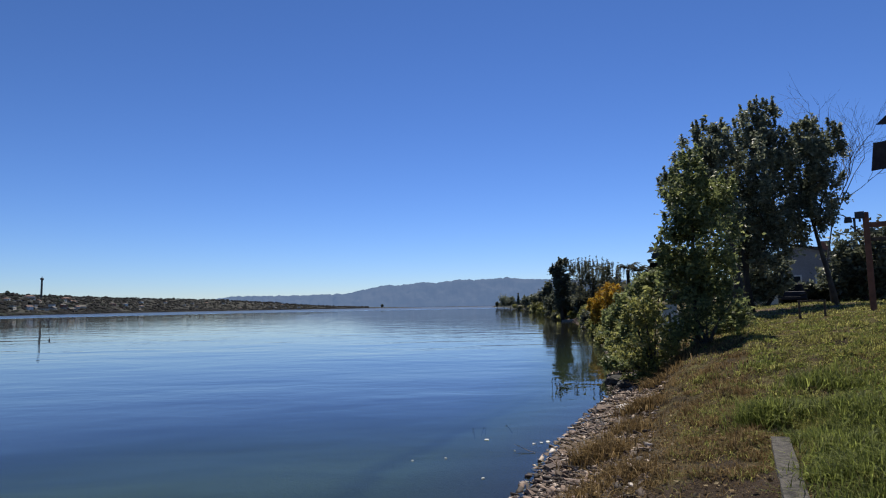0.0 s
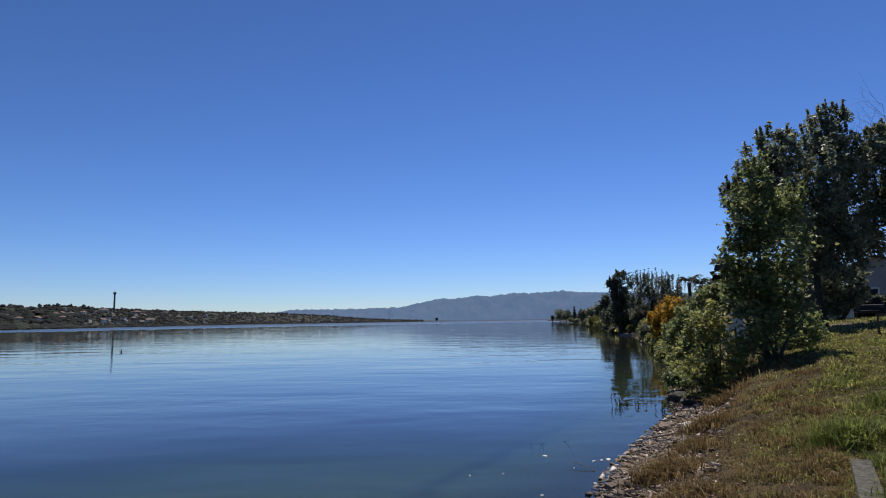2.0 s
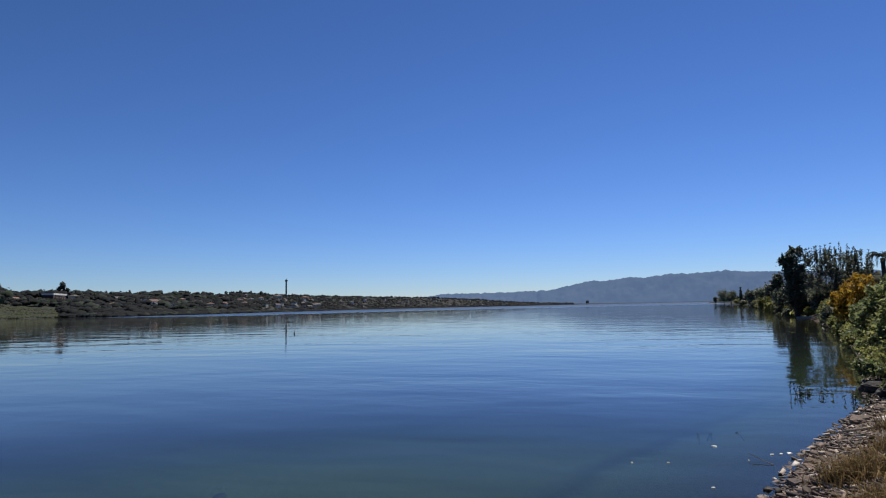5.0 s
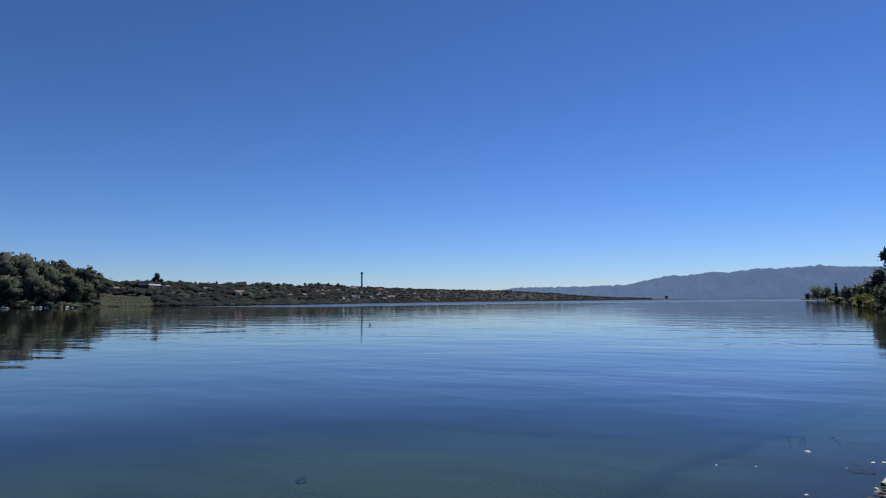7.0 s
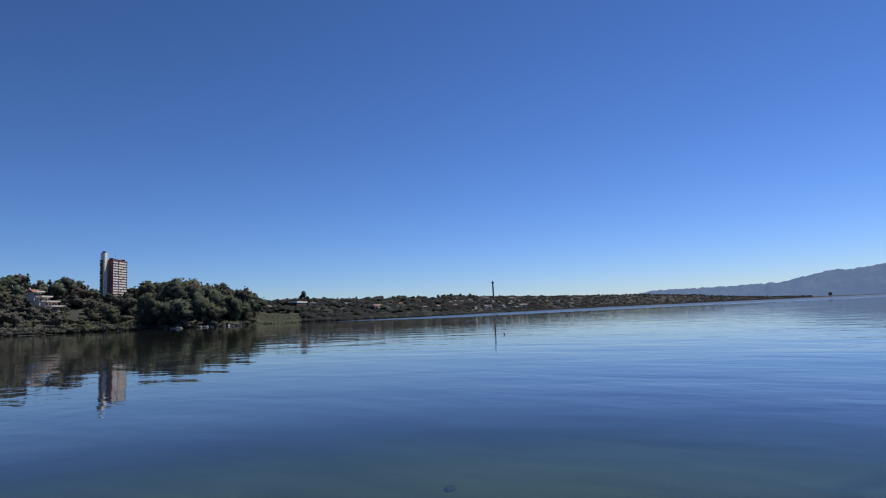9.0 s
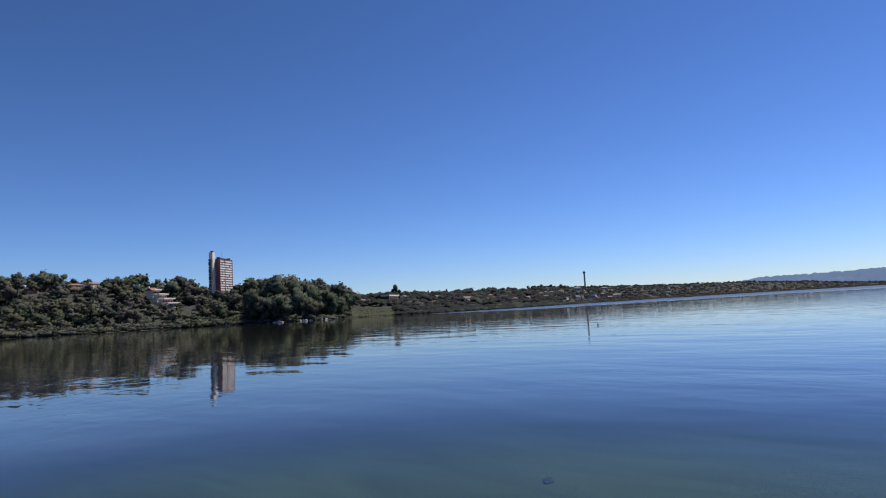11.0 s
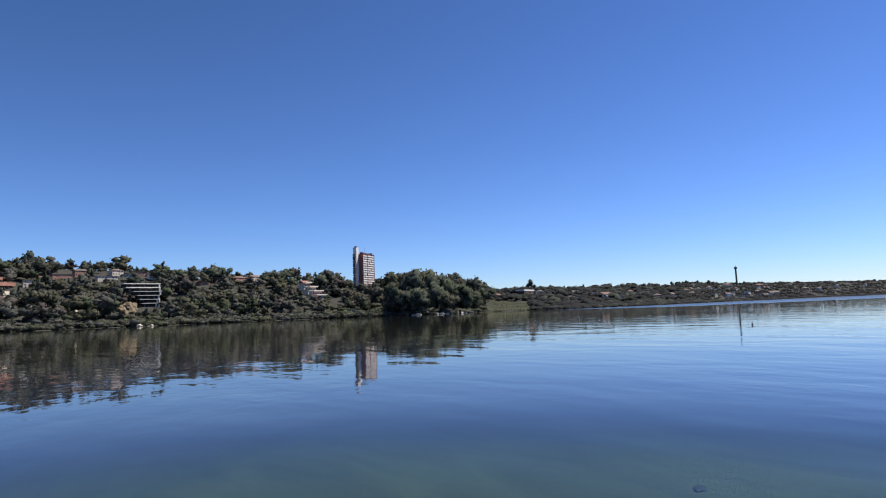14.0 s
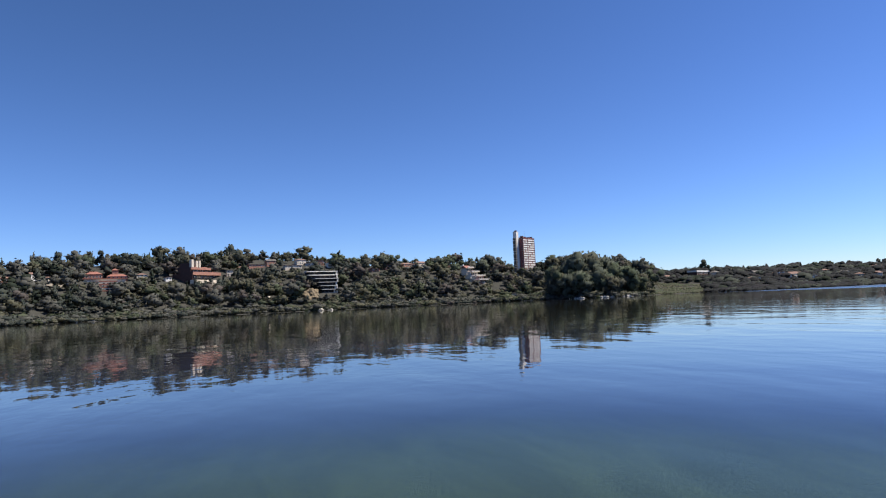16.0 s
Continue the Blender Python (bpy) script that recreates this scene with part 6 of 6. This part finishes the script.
STONES = [stone_mesh(i, (0.3, 0.45, 0.6, 0.25, 0.5, 0.35)[i % 6]) for i in range(12)]
beach = thing("stony_beach", 1.8, 10.4, 0.0, "strip of broken stones and debris along the waterline", "beach", kind="structure")
rng = np.random.default_rng(77)
shore_pts = np.array(NEAR_SHORE[5:13])
seg = np.linalg.norm(np.diff(shore_pts, axis=0), axis=1)
cum = np.concatenate([[0], np.cumsum(seg)])


def along_shore(u, off):
    k = np.clip(np.searchsorted(cum, u, side="right") - 1, 0, len(seg) - 1)
    t = (u - cum[k]) / seg[k]
    p = shore_pts[k] + (shore_pts[k + 1] - shore_pts[k]) * t
    w = (shore_pts[k + 1] - shore_pts[k]) / seg[k]
    return p[0] + w[1] * off, p[1] - w[0] * off


for i in range(290):
    u = 3.4 + (cum[-2] - 3.4) * rng.random()
    off = max(float(rng.normal(0.45, 0.42)), -0.15)
    x, y = along_shore(u, off)
    s = float(np.clip(rng.lognormal(-2.45, 0.42), 0.05, 0.26))
    ob = child("stone", STONES[int(rng.integers(0, 12))], beach)
    ob.matrix_basis = (pose(x - 1.8, y - 10.4, land_at(x, y) + s * 0.08, rng.uniform(-20, 20), rng.uniform(-20, 20), rng.uniform(0, 360))
                       @ Matrix.Diagonal((s, s, s, 1)))


def gravel():
    vs, fs, ms, off = [], [], [], 0
    base = [(np.array([v.co[:] for v in m.vertices]), np.array([p.vertices[:] for p in m.polygons])) for m in STONES]
    n = 13000
    us = 2.6 + (cum[-1] - 2.6) * rng.random(n)
    offs = np.clip(rng.normal(0.52, 0.5, n), -0.2, 1.5)
    xy = np.array([along_shore(a, b) for a, b in zip(us, offs)])
    z = land(xy[:, 0], xy[:, 1])
    for i in range(n):
        v, f = base[int(rng.integers(0, 12))]
        s = float(np.clip(rng.lognormal(-3.05, 0.45), 0.025, 0.13))
        t = rng.random() * 6.283
        c, sn = math.cos(t) * s, math.sin(t) * s
        tip = rng.normal(0, 0.28)
        vs.append(np.stack([v[:, 0] * c - v[:, 1] * sn + xy[i, 0], v[:, 0] * sn + v[:, 1] * c + xy[i, 1], (v[:, 2] + tip * v[:, 0]) * s + z[i] + s * 0.1], 1))
        fs.append(f + off)
        off += len(v)
        ms.append(np.full(len(f), 1 if rng.random() < 0.025 else 0))
    m, nn, l, p = material("gravel_stone")
    geo = nn.new("ShaderNodeNewGeometry")
    r = ramp(nn, [(0.0, (0.018, 0.012, 0.01)), (0.4, (0.07, 0.047, 0.036)), (0.8, (0.215, 0.15, 0.118)), (1.0, (0.44, 0.36, 0.3))])
    l.new(geo.outputs["Random Per Island"], r.inputs[0])
    fine = noise_node(nn, l, 50, 4, 0.7)
    l.new(mix_rgb(nn, l, 0.4, r.outputs[0], fine.outputs[0], "OVERLAY"), p.inputs["Base Color"])
    p.inputs["Roughness"].default_value = 0.8
    ob = new("gravel", mesh_of("gravel", np.concatenate(vs), np.concatenate(fs), [m, STONE_PALE], False, np.concatenate(ms)))
    tagged(ob, "brown and grey gravel and small stones along the waterline", "gravel", kind="stuff")


gravel()


def boulder(az, el, z, size, mat, label, seed, flat=0.6):
    d = (EYE - z) / math.tan(radians(-el))
    x, y = polar(az, d)
    bm = bmesh.new()
    bmesh.ops.create_icosphere(bm, subdivisions=3, radius=0.5)
    for v in bm.verts:
        k = 1 + 0.35 * noise.fractal(v.co * 2.0 + Vector((seed * 5.1, 0, 0)), 0.8, 2.2, 4)
        v.co = Vector((v.co.x * k * 1.3, v.co.y * k * 0.9, v.co.z * k * flat)) * size
    me = bpy.data.meshes.new("boulder")
    bm.to_mesh(me)
    bm.free()
    me.materials.append(mat)
    ob = new("boulder", me)
    ob.matrix_basis = pose(x, y, z, 0, 0, seed * 50)
    return tagged(ob, label, "boulder")


boulder(16.1, -9.0, 0.36, 0.42, STONE_PALE, "flat pale stone on the shingle", 1, 0.25)
boulder(15.6, -10.3, 0.25, 0.3, STONE_PALE, "small pale stone on the shingle", 2, 0.3)
boulder(15.5, -6.9, 0.08, 0.6, SHADE_STONE, "boulder coloured dark for shade under the overhanging bush", 3, 0.7)
boulder(16.4, -7.1, 0.2, 0.5, SHADE_STONE, "dark boulder at the foot of the bush", 4, 0.6)
boulder(-39.2, -15.25, -0.05, 0.2, BED_STONE, "dark stone just under the lake surface", 6, 0.3)
boulder(14.2, -9.2, 0.12, 0.4, STONE, "brown stone at the waterline", 5, 0.4)


def stick(az, el, z, length, turn, r, label, seed):
    d = (EYE - z) / math.tan(radians(-el))
    x, y = polar(az, d)
    root = thing("stick", x, y, max(land_at(x, y), 0) + r, label, "stick", "driftwood on the shore", turn=turn)
    rr = random.Random(seed)
    pts = [(length * (k / 4 - 0.5), rr.uniform(-0.05, 0.05) * length, 0.02 * k) for k in range(5)]
    part("branch", tube(bmesh.new(), pts, [r, r * 0.9, r * 0.8, r * 0.6, r * 0.3], 6), BARE, root)
    part("twig", tube(bmesh.new(), [pts[2], (pts[3][0], pts[3][1] + length * 0.12, 0.1)], [r * 0.6, r * 0.2], 5), BARE, root)
    return root


stick(12.1, -12.7, 0.2, 0.75, 70, 0.02, "bleached driftwood stick on the stones", 1)
stick(13.5, -11.6, 0.25, 0.6, 35, 0.015, "thin grey twig among the stones", 2)
stick(7.0, -12.9, 0.0, 0.5, 130, 0.006, "thin twig lying in the shallows", 3)
stick(14.6, -9.7, 0.25, 0.9, 20, 0.02, "grey driftwood branch on the stones", 4)

drift = random.Random(21)
for k in range(18):
    u, off = drift.uniform(4.0, cum[-2] - 3), drift.uniform(0.15, 0.95)
    lie = Vector((*along_shore(u, off), 0))
    stick(math.degrees(math.atan2(lie.x, lie.y)), -math.degrees(math.atan2(EYE - 0.22, lie.length)), 0.22, drift.uniform(0.25, 0.7), drift.uniform(0, 180), drift.uniform(0.008, 0.016),
          "grey driftwood twig among the stones", 30 + k)


LEAF_WEED = leafy("water_weed_leaf", (0.03, 0.04, 0.02), (0.06, 0.075, 0.035), (0.1, 0.12, 0.05), 0.35)


def sprig(az, el, h, count, seed, label):
    """Water weed whose leaves stand out of the lake."""
    d = EYE / math.tan(radians(-el))
    x, y = polar(az, d)
    rr = np.random.default_rng(seed)
    root = thing("water_plant", x, y, -0.15, label, "water plant", "weeds in the shallows")
    pts = []
    for k in range(count):
        bx, by = rr.normal(0, 0.09, 2)
        tx, ty, tz = bx + rr.normal(0, 0.05), by + rr.normal(0, 0.05), 0.15 + h * rr.uniform(0.5, 1.0)
        part("stem", tube(bmesh.new(), [(bx, by, 0), ((bx + tx) / 2, (by + ty) / 2, tz * 0.6), (tx, ty, tz)], [0.008, 0.006, 0.003], 4), BARK, root)
        for q in np.linspace(0.45, 1, 7):
            pts.append((bx + (tx - bx) * q, by + (ty - by) * q, tz * q))
    v, f = leaf_mesh(np.array(pts) + rr.normal(0, 0.025, (len(pts), 3)), 0.07 if h > 0.05 else 0.03, rr)
    child("foliage", mesh_of("foliage", v, f, LEAF_WEED), root)
    return root


sprig(10.3, -7.6, 0.32, 7, 1, "leafy green weed standing out of the water")
sprig(10.7, -7.5, 0.2, 5, 2, "green weed standing out of the water")
sprig(11.9, -7.6, 0.18, 5, 3, "small green weed in the shallows")
sprig(14.0, -7.9, 0.25, 6, 4, "green weed by the bank")
sprig(2.9, -11.1, 0.02, 1, 5, "low dark weed just breaking the surface")
sprig(5.7, -10.9, 0.02, 1, 6, "low dark weed just breaking the surface")
sprig(3.6, -10.95, 0.03, 2, 7, "low dark weed just breaking the surface")

FOAM = plain("white_scum", (0.6, 0.6, 0.58), (0.8, 0.8, 0.78), 0.6, 9, 0.2)
for i, (az, el, w) in enumerate(((3.72, -11.97, 0.14), (7.94, -12.3, 0.1), (9.2, -12.1, 0.16), (-3.1, -13.64, 0.07), (-0.1, -13.5, 0.06),
                                 (3.3, -15.2, 0.08), (8.6, -12.2, 0.1), (6.2, -12.9, 0.05))):
    d = EYE / math.tan(radians(-el))
    x, y = polar(az, d)
    bm = bmesh.new()
    bmesh.ops.create_icosphere(bm, subdivisions=2, radius=0.5)
    for v in bm.verts:
        k = 1 + 0.5 * noise.noise(v.co * 3 + Vector((i * 4.0, 0, 0)))
        v.co = Vector((v.co.x * k * w * 0.7, v.co.y * k * w * 0.45, v.co.z * 0.025))
    me = bpy.data.meshes.new("floating_fleck")
    bm.to_mesh(me)
    bm.free()
    me.materials.append(FOAM)
    ob = new("floating_fleck", me)
    ob.matrix_basis = pose(x, y, 0.006, 0, 0, i * 40)
    tagged(ob, "white fleck floating on the lake", "debris", "flecks on the water")


# ---- near bank: grass ----
GRASS = leafy("grass_blade", (0.09, 0.08, 0.031), (0.245, 0.24, 0.076), (0.46, 0.45, 0.158), 0.55, 0.7, 0.12, 2.0, 0.85)
GRASS_DRY = leafy("dry_grass", (0.1, 0.064, 0.03), (0.19, 0.13, 0.06), (0.32, 0.23, 0.115), 0.4, 0.8, 0.1)
GRASS_LUSH = leafy("lush_grass", (0.06, 0.075, 0.022), (0.155, 0.185, 0.046), (0.32, 0.36, 0.1), 0.55, 0.6, 0.15)


def blades(x, y, h, w, rng):
    n = len(x)
    z = land(x, y)
    a, lean = rng.uniform(0, 6.283, n), rng.normal(0, 1.15, n)
    dx, dy = np.cos(a), np.sin(a)
    foot = np.stack([x, y, z - 0.01], 1)
    side = np.stack([-dy, dx, dx * 0], 1) * (w * 0.5)[:, None]
    mid = foot + np.stack([dx * lean * h * 0.3, dy * lean * h * 0.3, h * 0.6], 1)
    tip = foot + np.stack([dx * lean * h, dy * lean * h, h * (1 - 0.3 * np.abs(lean).clip(0, 1))], 1)
    v = np.stack([foot - side, foot + side, mid + side * 0.7, mid - side * 0.7, tip], 1).reshape(-1, 3)
    i = np.arange(n)[:, None] * 5
    f = np.concatenate([i + [0, 1, 2], i + [0, 2, 3], i + [3, 2, 4]], 1).reshape(-1, 3)
    return v, f


def turf(name, n, mat, label, seed, hmin, hmax, pick, d0=4.2, d1=27, a0=9, a1=41, wide=0.008):
    rng = np.random.default_rng(seed)
    az = np.radians(rng.uniform(a0, a1, n))
    d = d0 * (d1 / d0) ** (rng.random(n) ** 0.85)
    x, y = d * np.sin(az), d * np.cos(az)
    s = shore_distance(x, y)
    keep = pick(x, y, s, rng)
    for px, py, rad in BARE_PATCHES:
        keep &= (np.hypot(x - px, y - py) > rad * (0.85 + 0.3 * wobble(x, y, 0.5, 7))) | (rng.random(n) < 0.16)
    x, y, d = x[keep], y[keep], d[keep]
    h = rng.uniform(hmin, hmax, len(x)) * np.clip(1 + 0.95 * wobble(x, y, 0.3, 2) + 0.5 * wobble(x, y, 1.1, 5), 0.25, 2.6)
    v, f = blades(x, y, h, wide * (0.6 + d / 8) * rng.uniform(0.7, 1.4, len(x)), rng)
    ob = new(name, mesh_of(name, v, f, mat))
    return tagged(ob, label, "grass", kind="stuff")


turf("grass", 230000, GRASS, "short patchy green lawn grass on the bank", 1, 0.022, 0.062,
     lambda x, y, s, r: (s > 1.7) & (r.random(len(x)) < np.clip((s - 1.4) / 2.4, 0.12, 1)) & (wobble(x, y, 0.9, 1) + 0.6 * wobble(x, y, 2.6, 3) + 0.8 * wobble(x, y, 0.3, 8) + r.normal(0, 0.2, len(x)) > -0.12 - 0.03 * (np.degrees(np.arctan2(x, y)) - 24)))
turf("dry_grass", 80000, GRASS_DRY, "dry straw-coloured grass along the edge of the bank", 2, 0.03, 0.09,
     lambda x, y, s, r: (s > 1.15) & ((s < 2.0 + 1.4 * r.random(len(x)) + 0.5 * wobble(x, y, 0.8)) | (wobble(x, y, 0.9, 1) + 0.6 * wobble(x, y, 2.6, 3) + r.normal(0, 0.3, len(x)) < -0.3)), wide=0.006)


turf("grass", 30000, GRASS, "olive lawn grass running back to the trees", 4, 0.04, 0.1,
     lambda x, y, s, r: (s > 2.5) & (wobble(x, y, 1.2, 1) + 0.7 * wobble(x, y, 3.1, 3) > -0.5), 24, 50, 22, 41)
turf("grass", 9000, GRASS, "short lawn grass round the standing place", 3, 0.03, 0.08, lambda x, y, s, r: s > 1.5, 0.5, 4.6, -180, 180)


def tussock(az, el, n, rad, h, mat, label, seed, group):
    z = 0.9
    for _ in range(3):
        d = (EYE - z) / math.tan(radians(-el))
        z = land_at(*polar(az, d))
    x, y = polar(az, d)
    rng = np.random.default_rng(seed)
    px, py = x + rng.normal(0, rad, n), y + rng.normal(0, rad, n)
    v, f = blades(px, py, h * rng.uniform(0.5, 1.1, n), np.full(n, 0.012) * (0.7 + d / 14), rng)
    ob = new("grass_tuft", mesh_of("grass_tuft", v - np.array([x, y, z]), f, mat))
    ob.matrix_basis = pose(x, y, z)
    return tagged(ob, label, "grass tuft", group, "stuff")


LUSH = [(26.6, -9.6, 900, 0.17, 0.36), (27.2, -9.2, 500, 0.14, 0.3), (31.3, -7.4, 800, 0.25, 0.32), (32.7, -8.4, 700, 0.25, 0.3),
        (30.0, -8.1, 400, 0.2, 0.22), (34.5, -10.5, 500, 0.22, 0.26), (33.3, -13.0, 500, 0.2, 0.24), (35.7, -7.8, 500, 0.3, 0.26),
        (28.6, -9.0, 300, 0.16, 0.2), (33.9, -7.0, 400, 0.2, 0.22), (31.9, -10.2, 350, 0.16, 0.2), (32.2, -11.8, 420, 0.2, 0.26),
        (34.8, -12.6, 520, 0.22, 0.28), (30.6, -10.9, 380, 0.15, 0.22), (35.5, -14.6, 420, 0.2, 0.24), (32.0, -15.2, 420, 0.2, 0.22),
        (33.6, -9.3, 480, 0.22, 0.26), (36.0, -9.4, 420, 0.24, 0.26), (31.0, -13.6, 300, 0.15, 0.2)]
for i, (az, el, n, rad, h) in enumerate(LUSH):
    tussock(az, el, n, rad, h, GRASS_LUSH, "lush bright green tuft of long grass", 200 + i, "lush grass tufts")


def clumps():
    """Uneven clumps of longer grass all over the lawn."""
    rng = np.random.default_rng(77)
    n = 1250
    az, d = np.radians(rng.uniform(12, 41, n)), 4.8 * (24 / 4.8) ** rng.random(n)
    cx, cy = d * np.sin(az), d * np.cos(az)
    s = shore_distance(cx, cy)
    keep = s > 2.0
    for px, py, rad in BARE_PATCHES:
        keep &= np.hypot(cx - px, cy - py) > rad * 0.9
    vs, fs, ms, off = [], [], [], 0
    for x, y, dd, sh in zip(cx[keep], cy[keep], d[keep], s[keep]):
        k = int(rng.integers(30, 90))
        rad = rng.uniform(0.05, 0.17)
        v, f = blades(x + rng.normal(0, rad, k), y + rng.normal(0, rad, k), (0.05 + 0.13 * rng.random() ** 2) * rng.uniform(0.5, 1.1, k),
                      np.full(k, 0.008) * (0.6 + dd / 9), rng)
        vs.append(v)
        fs.append(f + off)
        off += len(v)
        ms.append(np.full(len(f), 2 if sh < 3.2 and rng.random() < 0.7 else int(rng.random() < 0.4)))
    ob = new("grass_clumps", mesh_of("grass_clumps", np.concatenate(vs), np.concatenate(fs), [GRASS, GRASS_LUSH, GRASS_DRY], False, np.concatenate(ms)))
    tagged(ob, "uneven clumps of longer grass scattered over the lawn", "grass", kind="stuff")


clumps()


def weeds():
    """Low broad-leaved weeds growing in clumps through the lawn."""
    rng = np.random.default_rng(66)
    n = 34000
    az = np.radians(rng.uniform(20, 41, n))
    d = 4.6 * (22 / 4.6) ** rng.random(n)
    x, y = d * np.sin(az), d * np.cos(az)
    s = shore_distance(x, y)
    clump = wobble(x, y, 0.42, 6) + 0.7 * wobble(x, y, 1.5, 9) + 0.12 * (np.degrees(az) - 29)
    keep = (s > 2.4) & (clump > 0.25)
    for px, py, rad in BARE_PATCHES:
        keep &= np.hypot(x - px, y - py) > rad
    x, y, d, clump = x[keep], y[keep], d[keep], clump[keep]
    pts = np.stack([x, y, land(x, y) + 0.02 + 0.1 * rng.random(len(x)) * np.clip(clump, 0, 1.2)], 1)
    v, f = leaf_mesh(pts, 0.06, rng, 0.7, 0.32)
    ob = new("lawn_weeds", mesh_of("lawn_weeds", v, f, GRASS_LUSH))
    tagged(ob, "bright green broad-leaved weeds growing in clumps through the lawn", "weeds", kind="stuff")


weeds()
for i, (az, el, n, rad, h) in enumerate(((13.6, -13.3, 900, 0.2, 0.34), (17.3, -9.3, 800, 0.2, 0.32), (18.8, -7.0, 600, 0.22, 0.3), (16.2, -11.0, 500, 0.18, 0.26),
                                         (20.3, -5.3, 500, 0.3, 0.34), (15.4, -14.6, 500, 0.2, 0.2), (12.4, -16.3, 400, 0.18, 0.18))):
    tussock(az, el, n, rad, h, GRASS_DRY, "tuft of dry brown grass at the bank's edge", 300 + i, "dry grass tufts")


def litter():
    """Fallen leaves and bits of bark lying on the turf."""
    rng = np.random.default_rng(88)
    n = 4500
    az = np.radians(rng.uniform(9, 40, n))
    d = 4.2 * (26 / 4.2) ** rng.random(n)
    x, y = d * np.sin(az), d * np.cos(az)
    keep = shore_distance(x, y) > 0.7
    x, y, d = x[keep], y[keep], d[keep]
    pts = np.stack([x, y, land(x, y) + 0.03], 1)
    v, f = leaf_mesh(pts, 0.045, rng, 0.05, 0.6, 0.5)
    ob = new("leaf_litter", mesh_of("leaf_litter", v, f, LEAF_LITTER))
    tagged(ob, "fallen brown and pale leaves scattered over the grass", "leaf litter", kind="stuff")


LEAF_LITTER = leafy("fallen_leaf", (0.05, 0.035, 0.022), (0.16, 0.11, 0.06), (0.36, 0.29, 0.18), 0.15, 0.9, 0.1)
litter()


def buoy():
    """A small dark float far out on the lake."""
    x, y = polar(-32.6, 67)
    root = thing("buoy", x, y, 0, "small dark float on the open lake", "buoy")
    part("float_body", tube(bmesh.new(), [(0, 0, -0.12), (0, 0, 0.0), (0, 0, 0.1), (0, 0, 0.19)], [0.04, 0.075, 0.065, 0.02], 12), PAINT_BLACK, root)
    part("spindle", tube(bmesh.new(), [(0, 0, 0.18), (0, 0, 0.3)], [0.02, 0.015], 8), PAINT_BLACK, root)


buoy()


def white_board():
    """A small pale board standing among the shrubs."""
    x, y = polar(20.1, 19.4)
    z0 = land_at(x, y)
    mid_z = EYE + 19.4 * math.tan(radians(-0.55)) - z0
    root = thing("board", x, y, z0, "small white board on a post among the shrubs", "board", turn=-20)
    part("panel", box(bmesh.new(), 0, 0, mid_z - 0.12, 0.42, 0.03, 0.25, 0.005), WHITE, root)
    part("post", box(bmesh.new(), 0, 0.04, -0.1, 0.05, 0.05, mid_z + 0.1, 0.004), WOOD_DARK, root)


white_board()
